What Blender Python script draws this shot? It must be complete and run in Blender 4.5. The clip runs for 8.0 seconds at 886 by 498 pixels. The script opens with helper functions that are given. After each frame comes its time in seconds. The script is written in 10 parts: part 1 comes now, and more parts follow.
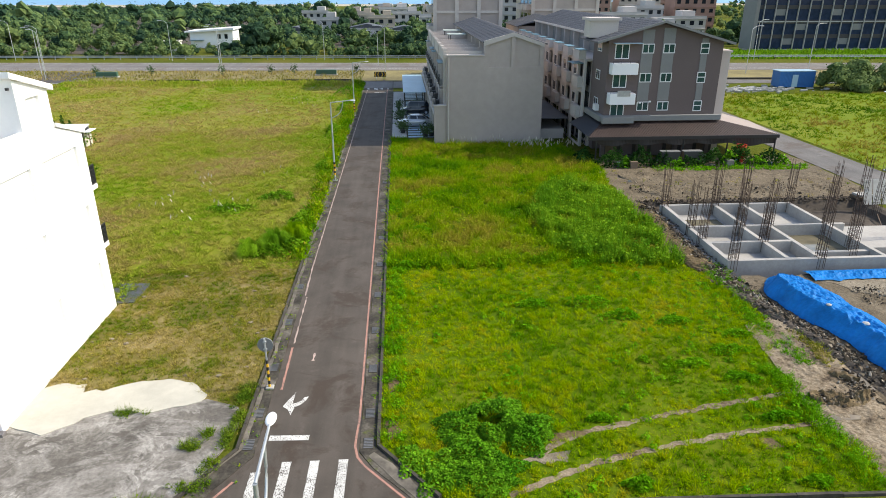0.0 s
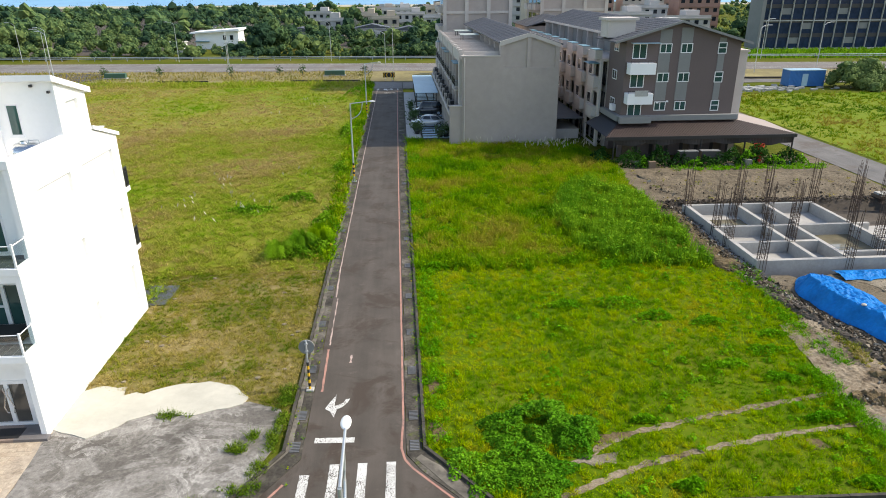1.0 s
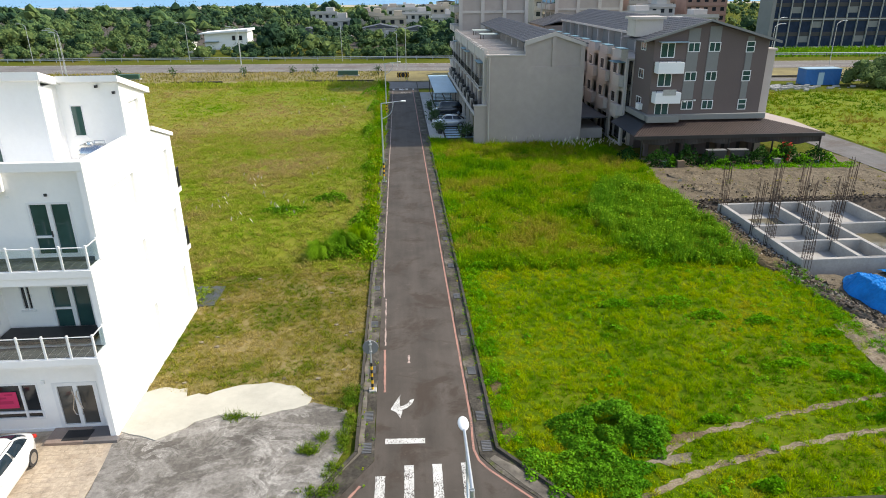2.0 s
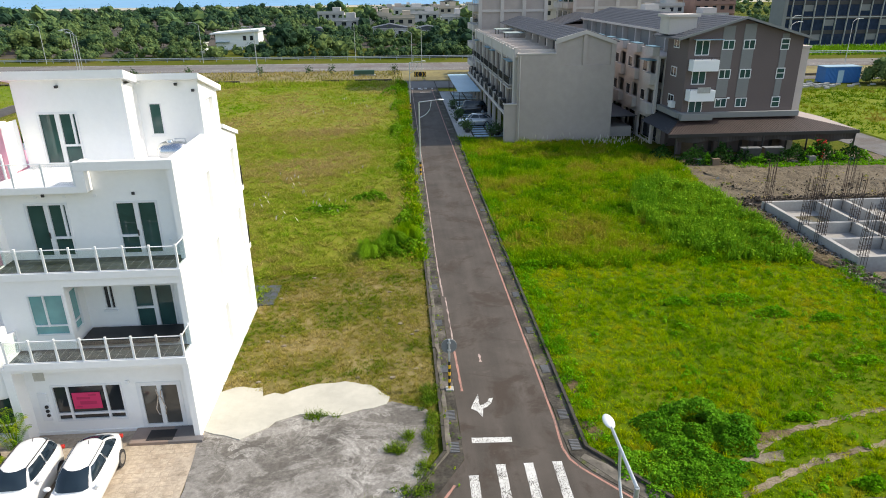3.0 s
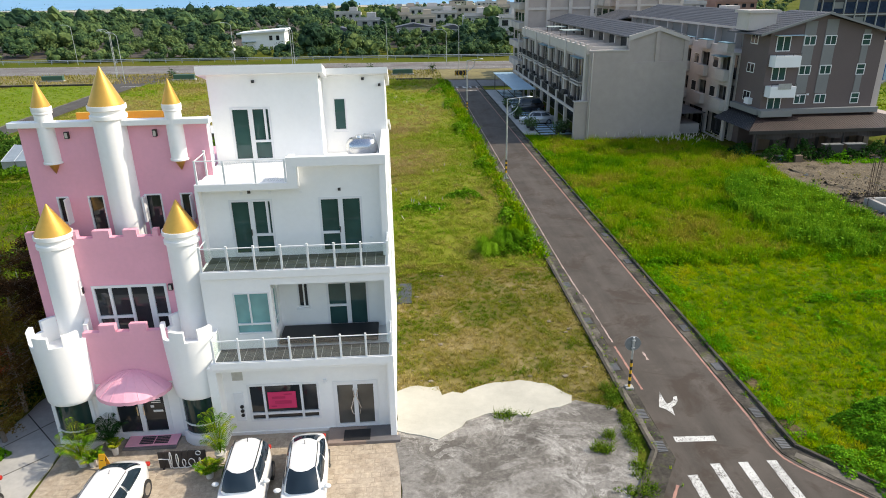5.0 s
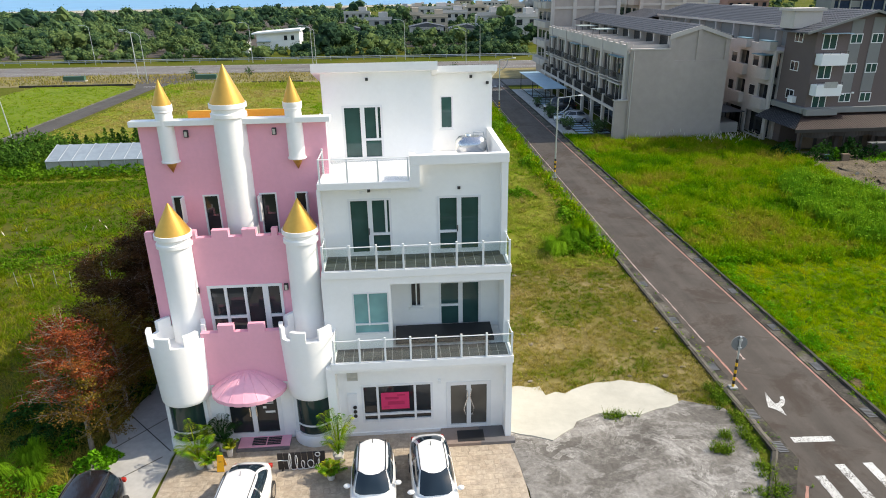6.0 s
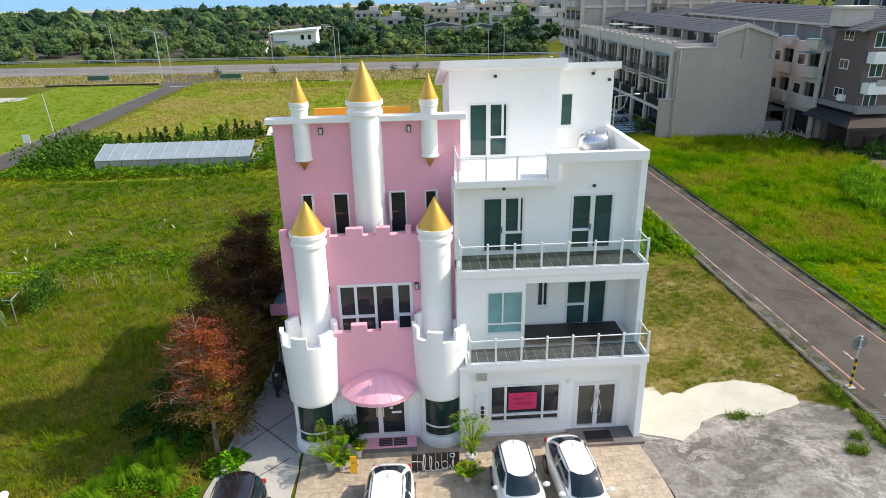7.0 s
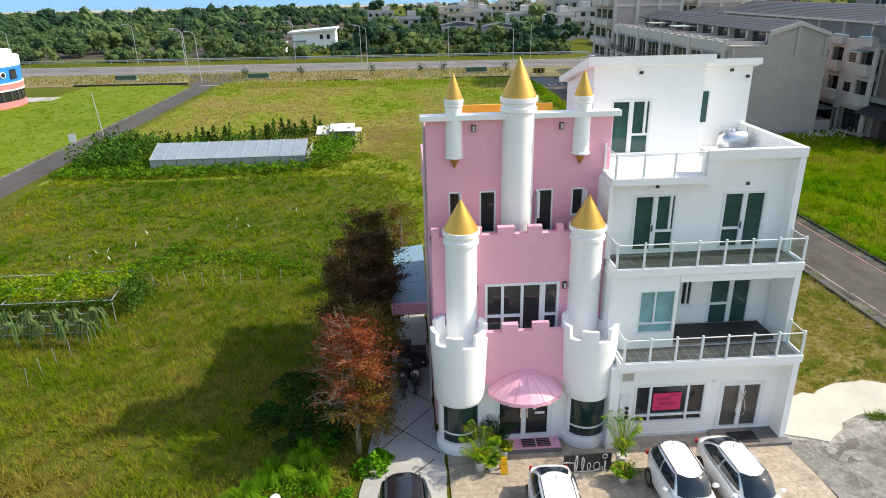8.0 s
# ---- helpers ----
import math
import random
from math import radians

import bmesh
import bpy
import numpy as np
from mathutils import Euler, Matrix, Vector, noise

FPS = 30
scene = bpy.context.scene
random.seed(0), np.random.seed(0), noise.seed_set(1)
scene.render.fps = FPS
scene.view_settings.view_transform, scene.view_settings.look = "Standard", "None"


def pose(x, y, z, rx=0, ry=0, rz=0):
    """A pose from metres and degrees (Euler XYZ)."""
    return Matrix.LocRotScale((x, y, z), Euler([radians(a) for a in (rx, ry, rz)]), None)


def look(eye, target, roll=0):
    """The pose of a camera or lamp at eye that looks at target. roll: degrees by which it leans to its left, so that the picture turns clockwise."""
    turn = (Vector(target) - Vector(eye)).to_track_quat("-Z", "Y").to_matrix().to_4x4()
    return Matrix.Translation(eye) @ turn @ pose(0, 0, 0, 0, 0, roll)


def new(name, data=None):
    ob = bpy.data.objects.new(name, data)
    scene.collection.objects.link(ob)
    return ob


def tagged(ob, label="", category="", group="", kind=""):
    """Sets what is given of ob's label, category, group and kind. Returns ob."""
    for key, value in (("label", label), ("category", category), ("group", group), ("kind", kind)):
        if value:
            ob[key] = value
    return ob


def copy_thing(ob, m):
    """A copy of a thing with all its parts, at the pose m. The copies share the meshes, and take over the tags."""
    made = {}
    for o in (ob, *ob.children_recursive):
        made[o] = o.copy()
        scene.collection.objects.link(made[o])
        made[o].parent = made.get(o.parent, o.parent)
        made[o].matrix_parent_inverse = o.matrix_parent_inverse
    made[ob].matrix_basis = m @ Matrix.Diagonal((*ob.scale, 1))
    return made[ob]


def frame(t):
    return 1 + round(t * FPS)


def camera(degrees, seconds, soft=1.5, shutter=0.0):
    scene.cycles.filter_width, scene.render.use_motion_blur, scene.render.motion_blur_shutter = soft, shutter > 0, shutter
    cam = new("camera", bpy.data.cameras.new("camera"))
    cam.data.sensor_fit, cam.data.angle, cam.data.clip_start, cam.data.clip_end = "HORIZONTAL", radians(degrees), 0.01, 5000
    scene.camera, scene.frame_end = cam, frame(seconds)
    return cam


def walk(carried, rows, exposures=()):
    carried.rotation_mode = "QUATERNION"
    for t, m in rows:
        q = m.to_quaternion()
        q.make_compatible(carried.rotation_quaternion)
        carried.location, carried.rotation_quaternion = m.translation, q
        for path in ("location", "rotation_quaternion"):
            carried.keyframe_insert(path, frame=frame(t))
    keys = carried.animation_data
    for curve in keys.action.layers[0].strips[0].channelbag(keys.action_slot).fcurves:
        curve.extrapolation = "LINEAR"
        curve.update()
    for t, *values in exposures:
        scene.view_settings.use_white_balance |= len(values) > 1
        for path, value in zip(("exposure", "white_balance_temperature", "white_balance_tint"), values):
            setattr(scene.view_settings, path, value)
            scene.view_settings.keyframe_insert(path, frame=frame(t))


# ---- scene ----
cam = camera(68.0, 8.0, soft=0.95)
METRES, EYE, TILT, LEAN, TURN = 29.4, 16.14, 0.0, 0.0, -3.7
ROWS = [
    (0.0, 0.0, 0.0, 0.0, -0.03, -21.63, 0.08),
    (0.5, -0.0242, 0.001, 0.0009, -0.06, -21.62, 0.18),
    (1.0, -0.0587, 0.0024, 0.0013, -0.08, -21.62, 0.28),
    (1.5, -0.1013, 0.0038, 0.0013, -0.09, -21.62, 0.36),
    (3.0, -0.2616, 0.0099, -0.0033, -0.13, -21.63, 0.63),
    (3.5, -0.3218, 0.0126, -0.0051, -0.13, -21.63, 0.7),
    (4.0, -0.3845, 0.0154, -0.0068, -0.11, -21.63, 0.76),
    (4.5, -0.4495, 0.0184, -0.0084, -0.09, -21.63, 0.81),
    (6.0, -0.6617, 0.0283, -0.011, -0.06, -21.64, 0.98),
    (6.5, -0.7399, 0.0322, -0.0116, -0.03, -21.64, 1.01),
    (7.0, -0.8216, 0.0361, -0.0126, 0.01, -21.66, 1.04),
    (7.5, -0.9074, 0.0398, -0.0136, 0.06, -21.67, 1.08),
    (8.0, -0.9988, 0.0439, -0.0141, 0.1, -21.67, 1.1),
]
walk(cam, [(t, pose(0, 0, EYE, TILT, LEAN, TURN) @ pose(METRES * x, METRES * y, METRES * z, 90 + pitch, roll, yaw)) for t, x, y, z, yaw, pitch, roll in ROWS],
     exposures=[(0.0, 1.20, 7200, 10), (1.5, 1.18, 7200, 10), (3.0, 1.08, 7200, 10), (4.5, 1.03, 7200, 10), (6.0, 1.10, 7200, 10), (8.0, 1.20, 7200, 10)])

# ---- light ----
SUN_UP, SUN_FROM = 42.0, (1.0, 0.035)      # elevation; compass way to the sun in x, y
world = bpy.data.worlds.new("sky")
scene.world = world
world.use_nodes = True
wn, wl = world.node_tree.nodes, world.node_tree.links
sky = wn.new("ShaderNodeTexSky")
sky.sky_type, sky.sun_disc = "NISHITA", False
sky.sun_elevation = radians(SUN_UP)
sky.sun_rotation = math.atan2(SUN_FROM[0], SUN_FROM[1])
sky.air_density, sky.dust_density, sky.ozone_density = 1.0, 1.2, 1.0
wn["Background"].inputs["Strength"].default_value = 0.13
wl.new(sky.outputs[0], wn["Background"].inputs["Color"])
sun = new("sun", bpy.data.lights.new("sun", "SUN"))
sun.data.energy, sun.data.angle, sun.data.color = 2.25, radians(0.5), (1.0, 0.95, 0.86)
_c = math.cos(radians(SUN_UP)) / math.hypot(*SUN_FROM)
sun.matrix_world = look((SUN_FROM[0] * _c * 100, SUN_FROM[1] * _c * 100, math.sin(radians(SUN_UP)) * 100), (0, 0, 0))


# ---- materials ----
def nodes_of(name, rough, metal=0.0, spec=0.5):
    m = bpy.data.materials.new(name)
    m.use_nodes = True
    nt = m.node_tree
    b = nt.nodes["Principled BSDF"]
    b.inputs["Roughness"].default_value = rough
    b.inputs["Metallic"].default_value = metal
    b.inputs["Specular IOR Level"].default_value = spec
    return m, nt, b


def n_noise(nt, scale, detail=4.0, rough=0.55, vec=None, distort=0.0):
    n = nt.nodes.new("ShaderNodeTexNoise")
    n.inputs["Scale"].default_value = scale
    n.inputs["Detail"].default_value = detail
    n.inputs["Roughness"].default_value = rough
    n.inputs["Distortion"].default_value = distort
    if vec is None:
        vec = nt.nodes.new("ShaderNodeNewGeometry").outputs["Position"]
    nt.links.new(vec, n.inputs["Vector"])
    return n.outputs["Fac"]


def n_ramp(nt, fac, stops):
    r = nt.nodes.new("ShaderNodeValToRGB")
    el = r.color_ramp.elements
    while len(el) < len(stops):
        el.new(0.5)
    for e, (p, c) in zip(el, stops):
        e.position = p
        e.color = (*c, 1.0) if len(c) == 3 else c
    nt.links.new(fac, r.inputs["Fac"])
    return r.outputs["Color"]


def n_mix(nt, fac, a, b, mode="MIX"):
    x = nt.nodes.new("ShaderNodeMix")
    x.data_type, x.blend_type = "RGBA", mode
    for sock, v in (("Factor", fac), ("A", a), ("B", b)):
        ins = [i for i in x.inputs if i.name == sock and i.enabled][0]
        if isinstance(v, (int, float)):
            ins.default_value = v
        elif isinstance(v, tuple):
            ins.default_value = (*v, 1.0)
        else:
            nt.links.new(v, ins)
    return [o for o in x.outputs if o.enabled][0]


def n_math(nt, op, a, b=0.0):
    x = nt.nodes.new("ShaderNodeMath")
    x.operation = op
    for i, v in enumerate((a, b)):
        if isinstance(v, (int, float)):
            x.inputs[i].default_value = v
        else:
            nt.links.new(v, x.inputs[i])
    return x.outputs[0]


def n_bump(nt, b, height, strength, dist):
    u = nt.nodes.new("ShaderNodeBump")
    u.inputs["Strength"].default_value, u.inputs["Distance"].default_value = strength, dist
    nt.links.new(height, u.inputs["Height"])
    nt.links.new(u.outputs[0], b.inputs["Normal"])


def grey(v):
    return (v, v, v)


def plain(name, base, rough=0.7, metal=0.0, var=0.12, big=0.35, fine=9.0, bump=0.15, spec=0.5, rnd=0.0, coat=0.0):
    """A surface with broad stains, fine grain and a little relief."""
    m, nt, b = nodes_of(name, rough, metal, spec)
    broad = n_ramp(nt, n_noise(nt, big, 5, 0.6), [(0.3, grey(1 - var)), (0.7, grey(1 + var * 0.6))])
    grain = n_ramp(nt, n_noise(nt, fine, 4, 0.6), [(0.3, grey(1 - var * 0.6)), (0.7, grey(1 + var * 0.4))])
    col = n_mix(nt, 1.0, n_mix(nt, 1.0, broad, grain, "MULTIPLY"), base, "MULTIPLY")
    if rnd:
        oi = nt.nodes.new("ShaderNodeObjectInfo").outputs["Random"]
        col = n_mix(nt, 1.0, col, n_ramp(nt, oi, [(0, grey(1 - rnd)), (1, grey(1 + rnd))]), "MULTIPLY")
    nt.links.new(col, b.inputs["Base Color"])
    b.inputs["Coat Weight"].default_value = coat
    if bump:
        n_bump(nt, b, n_noise(nt, fine * 3, 3, 0.6), bump, 0.02)
    return m


def leafy(name, stops, patch=0.09, rough=0.6, isl=0.45, trans=0.25, fine=0.7):
    """Foliage: patches of colour over the plan, and leaf by leaf."""
    m, nt, b = nodes_of(name, rough, 0.0, 0.02)
    f = n_math(nt, "ADD", n_math(nt, "MULTIPLY", n_noise(nt, patch, 4, 0.6), 0.65), n_math(nt, "MULTIPLY", n_noise(nt, fine, 3, 0.6), 0.35))
    f = n_math(nt, "ADD", n_math(nt, "MULTIPLY", n_math(nt, "SUBTRACT", f, 0.5), 1.8), 0.5)
    at = nt.nodes.new("ShaderNodeAttribute")
    at.attribute_name = "tone"
    f = n_math(nt, "ADD", f, at.outputs["Fac"])
    col = n_ramp(nt, f, stops)
    rpi = nt.nodes.new("ShaderNodeNewGeometry").outputs["Random Per Island"]
    col = n_mix(nt, 1.0, col, n_ramp(nt, rpi, [(0, grey(1 - isl)), (1, grey(1 + isl))]), "MULTIPLY")
    nt.links.new(col, b.inputs["Base Color"])
    if trans:
        tr = nt.nodes.new("ShaderNodeBsdfTranslucent")
        nt.links.new(col, tr.inputs["Color"])
        ms = nt.nodes.new("ShaderNodeMixShader")
        ms.inputs[0].default_value = trans
        nt.links.new(b.outputs[0], ms.inputs[1])
        nt.links.new(tr.outputs[0], ms.inputs[2])
        nt.links.new(ms.outputs[0], nt.nodes["Material Output"].inputs["Surface"])
    return m


def glassy(name, tint, rough=0.03, spec=0.5):
    """Window glass in front of a dark room: a dark sheet with a clear gloss."""
    m, nt, b = nodes_of(name, rough, 0.0, spec)
    col = n_mix(nt, 1.0, n_ramp(nt, n_noise(nt, 0.8, 3), [(0.3, grey(0.75)), (0.7, grey(1.25))]), tint, "MULTIPLY")
    nt.links.new(col, b.inputs["Base Color"])
    return m


def clear(name, tint=(0.95, 0.985, 0.975), gloss=0.07):
    m, nt, b = nodes_of(name, 0.02)
    tr = nt.nodes.new("ShaderNodeBsdfTransparent")
    tr.inputs["Color"].default_value = (*tint, 1)
    gl = nt.nodes.new("ShaderNodeBsdfGlossy")
    gl.inputs["Roughness"].default_value = 0.03
    ms = nt.nodes.new("ShaderNodeMixShader")
    ms.inputs[0].default_value = gloss
    nt.links.new(tr.outputs[0], ms.inputs[1])
    nt.links.new(gl.outputs[0], ms.inputs[2])
    nt.links.new(ms.outputs[0], nt.nodes["Material Output"].inputs["Surface"])
    return m


WHITE = plain("white_paint", (0.85, 0.85, 0.84), 0.6, var=0.03, big=0.5, fine=6, bump=0.02)
WHITE_TRIM = plain("white_trim", (0.78, 0.79, 0.80), 0.45, var=0.04, bump=0.03)
PINK = plain("pink_paint", (0.84, 0.40, 0.50), 0.65, var=0.05, big=0.6, fine=7, bump=0.03)
PINK_CLOTH = plain("pink_awning_sheet", (0.85, 0.42, 0.52), 0.5, var=0.07, bump=0.05)
GOLD = plain("gold_paint", (0.62, 0.36, 0.07), 0.42, metal=0.45, var=0.1, fine=5, bump=0.08)
YELLOW = plain("yellow_sheet", (0.72, 0.42, 0.03), 0.5, var=0.08)
FRAME = plain("white_frame", (0.74, 0.75, 0.76), 0.35, var=0.03, bump=0.0)
GLASS_DARK = glassy("dark_glass", (0.022, 0.026, 0.030))
GLASS_GREY = glassy("grey_door_glass", (0.095, 0.09, 0.08), 0.06)
GLASS_BLUE = glassy("blue_office_glass", (0.022, 0.036, 0.068), 0.05, 0.12)
CANOPY_TAN = plain("faded_tan_canopy_sheet", (0.30, 0.25, 0.225), 0.7, var=0.12)
GLASS_GREEN = glassy("green_glass", (0.026, 0.070, 0.066))
GLASS_SHOP = glassy("curved_shop_glass", (0.014, 0.034, 0.032))
GLASS_TEAL = glassy("teal_glass", (0.16, 0.36, 0.36), 0.08)
RAIL_GLASS = clear("rail_glass")
TERRACE_GLASS = clear("terrace_glass", (0.985, 0.99, 0.99), 0.035)
STEEL = plain("brushed_steel", (0.62, 0.63, 0.64), 0.25, metal=1.0, var=0.1, bump=0.05)
GALV = plain("galvanised_steel", (0.50, 0.53, 0.55), 0.42, metal=0.6, var=0.12)
RAIL_WHITE = plain("white_rail_paint", (0.76, 0.78, 0.78), 0.35, var=0.03, bump=0.0)
BLACK = plain("black_metal", (0.018, 0.018, 0.02), 0.45, var=0.1, bump=0.05)
RUBBER = plain("tyre_rubber", (0.022, 0.022, 0.023), 0.8, var=0.15)
CAR_WHITE = plain("white_car_paint", (0.80, 0.80, 0.79), 0.28, var=0.02, bump=0.0, coat=1.0)
CAR_BLACK = plain("black_car_paint", (0.012, 0.012, 0.014), 0.22, var=0.05, bump=0.0, coat=1.0)
CAR_SILVER = plain("silver_car_paint", (0.50, 0.52, 0.54), 0.3, metal=0.5, var=0.03, bump=0.0, coat=1.0)
CAR_GLASS = glassy("car_glass", (0.012, 0.022, 0.032))
PLASTIC_DARK = plain("dark_plastic", (0.03, 0.03, 0.032), 0.6, var=0.1)
LIGHT_RED = plain("red_lamp_glass", (0.45, 0.03, 0.02), 0.2, var=0.05, bump=0.0)
LIGHT_CLEAR = plain("clear_lamp_glass", (0.7, 0.72, 0.74), 0.15, var=0.05, bump=0.0)
BALCONY_TILE = plain("dark_balcony_tile", (0.036, 0.046, 0.052), 0.5, var=0.2, rnd=0.25)
JOINT = plain("tile_joint", (0.45, 0.46, 0.46), 0.85, var=0.15)
DECK = plain("dark_deck", (0.020, 0.020, 0.022), 0.6, var=0.2)
GRANITE = plain("grey_granite", (0.16, 0.15, 0.15), 0.5, var=0.25, fine=30)
GRANITE_BROWN = plain("brown_granite", (0.26, 0.20, 0.17), 0.5, var=0.25, fine=30)
GREY_WALL = plain("grey_render", (0.395, 0.338, 0.305), 0.85, var=0.10, big=0.12, fine=1.2, bump=0.1)
GREY_TRIM = plain("pale_grey_render", (0.50, 0.455, 0.42), 0.85, var=0.10, big=0.3)
ROW_PALE = plain("pale_row_render", (0.46, 0.43, 0.41), 0.85, var=0.12, big=0.3)
BROWN_WALL = plain("brown_grey_render", (0.128, 0.098, 0.093), 0.8, var=0.08, big=0.3)
STRIP_GREY = plain("grey_strip_render", (0.20, 0.205, 0.20), 0.8, var=0.08)
BEIGE_WALL = plain("beige_render", (0.52, 0.46, 0.42), 0.85, var=0.08)
ROOF_GREY = plain("grey_roof_tile", (0.072, 0.077, 0.088), 0.6, var=0.18, big=0.4, fine=4)
ROOF_RUST = plain("rusty_brown_roof_sheet", (0.045, 0.026, 0.022), 0.6, var=0.3, big=0.5, fine=3)
ROOF_BLUE = plain("pale_blue_roof_sheet", (0.32, 0.48, 0.58), 0.45, var=0.12)
ROOF_AQUA = plain("blue_green_lean_to_sheet", (0.21, 0.36, 0.43), 0.45, var=0.15)
AWNING_GREEN = plain("pale_green_awning_sheet", (0.36, 0.42, 0.39), 0.5, var=0.12)
ROOF_TEAL = plain("blue_green_roof_sheet", (0.10, 0.22, 0.27), 0.45, var=0.12)
CONCRETE = plain("new_concrete", (0.37, 0.355, 0.33), 0.85, var=0.16, big=0.7, fine=6, bump=0.2)
CONCRETE_OLD = plain("old_concrete", (0.17, 0.165, 0.15), 0.9, var=0.35, big=0.6, fine=5, bump=0.4)
REBAR = plain("rusty_rebar", (0.07, 0.045, 0.035), 0.8, metal=0.2, var=0.3)
TARP = plain("blue_tarp_sheet", (0.0005, 0.17, 0.50), 0.5, var=0.25, big=1.2, fine=6, bump=0.4, spec=0.06)
SIGN_PINK = plain("red_pink_banner", (0.66, 0.03, 0.13), 0.6, var=0.05)
SIGN_PINK_DARK = plain("dark_pink_ink", (0.46, 0.015, 0.085), 0.6, var=0.05)
SIGN_DARK = plain("dark_wood_board", (0.035, 0.028, 0.026), 0.7, var=0.3, fine=14)
TUBE_WHITE = plain("white_tube", (0.75, 0.74, 0.72), 0.4, var=0.02, bump=0.0)
YELLOW_SIGN = plain("yellow_plastic", (0.75, 0.38, 0.01), 0.45, var=0.05)
STRIPE_YELLOW = plain("yellow_stripe_paint", (0.70, 0.40, 0.02), 0.5, var=0.1)
POT = plain("white_pot", (0.62, 0.61, 0.58), 0.5, var=0.08)
WOOD = plain("weathered_wood", (0.17, 0.12, 0.08), 0.85, var=0.3, fine=12)
BARK = plain("bark", (0.11, 0.085, 0.065), 0.9, var=0.35, fine=10, bump=0.5)
BARK_PALE = plain("pale_bark", (0.30, 0.24, 0.19), 0.9, var=0.25, fine=10, bump=0.4)
POLY = plain("greenhouse_sheet", (0.26, 0.31, 0.35), 0.45, var=0.15, big=0.5, fine=2)
POLY_SIDE = plain("greenhouse_net", (0.36, 0.36, 0.34), 0.7, var=0.25, big=0.6, fine=3)
CREAM_ROOF = plain("cream_roof_sheet", (0.55, 0.53, 0.47), 0.6, var=0.15)
SHIP_BLUE = plain("ship_blue_paint", (0.02, 0.23, 0.70), 0.45, var=0.06)
SHIP_RED = plain("ship_red_paint", (0.68, 0.22, 0.21), 0.5, var=0.08)
CONTAINER_BLUE = plain("blue_container_steel", (0.02, 0.15, 0.42), 0.5, var=0.15)
# dug earth of the site, and the painted understorey shade of the woods
SOIL_DARK = plain("dark_soil_and_woods_shade", (0.075, 0.060, 0.046), 0.95, var=0.35, big=0.5, fine=3, bump=0.8)


# ---- builders ----
def link_mesh(name, me, mat, parent=None, label=""):
    me.materials.append(mat)
    ob = new(name, me)
    if parent is not None:
        ob.parent = parent
        ob.matrix_parent_inverse = parent.matrix_basis.inverted()
    if label:
        ob["label"] = label
    return ob


def part(name, bm, mat, parent=None, label="", smooth=False):
    """Links a bmesh as one mesh object under a thing or a part."""
    bmesh.ops.recalc_face_normals(bm, faces=bm.faces)
    me = bpy.data.meshes.new(name)
    bm.to_mesh(me)
    bm.free()
    if smooth:
        me.polygons.foreach_set("use_smooth", [True] * len(me.polygons))
        me.set_sharp_from_angle(angle=radians(40))
    return link_mesh(name, me, mat, parent, label)


def thing(name, at, label, category, group="", kind=""):
    ob = new(name)
    ob.empty_display_size = 0.3
    ob.matrix_basis = pose(*at)
    return tagged(ob, label, category, group, kind)


def raw(name, verts, faces, mat, parent=None, label="", smooth=False):
    me = bpy.data.meshes.new(name)
    me.from_pydata([tuple(v) for v in verts], [], faces)
    me.update()
    if smooth:
        me.polygons.foreach_set("use_smooth", [True] * len(me.polygons))
    return link_mesh(name, me, mat, parent, label)


def bm_box(bm, x0, x1, y0, y1, z0, z1):
    c = bmesh.ops.create_cube(bm, size=1.0)["verts"]
    bmesh.ops.scale(bm, verts=c, vec=(x1 - x0, y1 - y0, z1 - z0))
    bmesh.ops.translate(bm, verts=c, vec=((x0 + x1) / 2, (y0 + y1) / 2, (z0 + z1) / 2))
    return c


def box(name, x0, x1, y0, y1, z0, z1, mat, parent=None, bevel=0.0, label=""):
    bm = bmesh.new()
    bm_box(bm, min(x0, x1), max(x0, x1), min(y0, y1), max(y0, y1), min(z0, z1), max(z0, z1))
    if bevel:
        bmesh.ops.bevel(bm, geom=bm.edges[:], offset=bevel, segments=2, affect="EDGES", profile=0.5)
    return part(name, bm, mat, parent, label)


def lathe(name, cx, cy, rings, mat, parent=None, n=32, label="", a0=0.0, a1=360.0, cap=True):
    """A turned body from (radius, height) rings; a part turn leaves the rest open."""
    full = abs(a1 - a0) >= 360
    cols = n if full else n + 1
    vs, fs = [], []
    for r, z in rings:
        for k in range(cols):
            a = radians(a0 + (a1 - a0) * k / n)
            vs.append((cx + r * math.cos(a), cy + r * math.sin(a), z))
    for j in range(len(rings) - 1):
        for k in range(n):
            k2 = (k + 1) % cols
            fs.append((j * cols + k, j * cols + k2, (j + 1) * cols + k2, (j + 1) * cols + k))
    if cap and full:
        fs.append(tuple(range(cols))[::-1])
        fs.append(tuple((len(rings) - 1) * cols + k for k in range(cols)))
    bm = bmesh.new()
    vv = [bm.verts.new(v) for v in vs]
    for f in fs:
        bm.faces.new([vv[i] for i in f])
    bmesh.ops.remove_doubles(bm, verts=bm.verts, dist=1e-5)
    return part(name, bm, mat, parent, label, smooth=True)


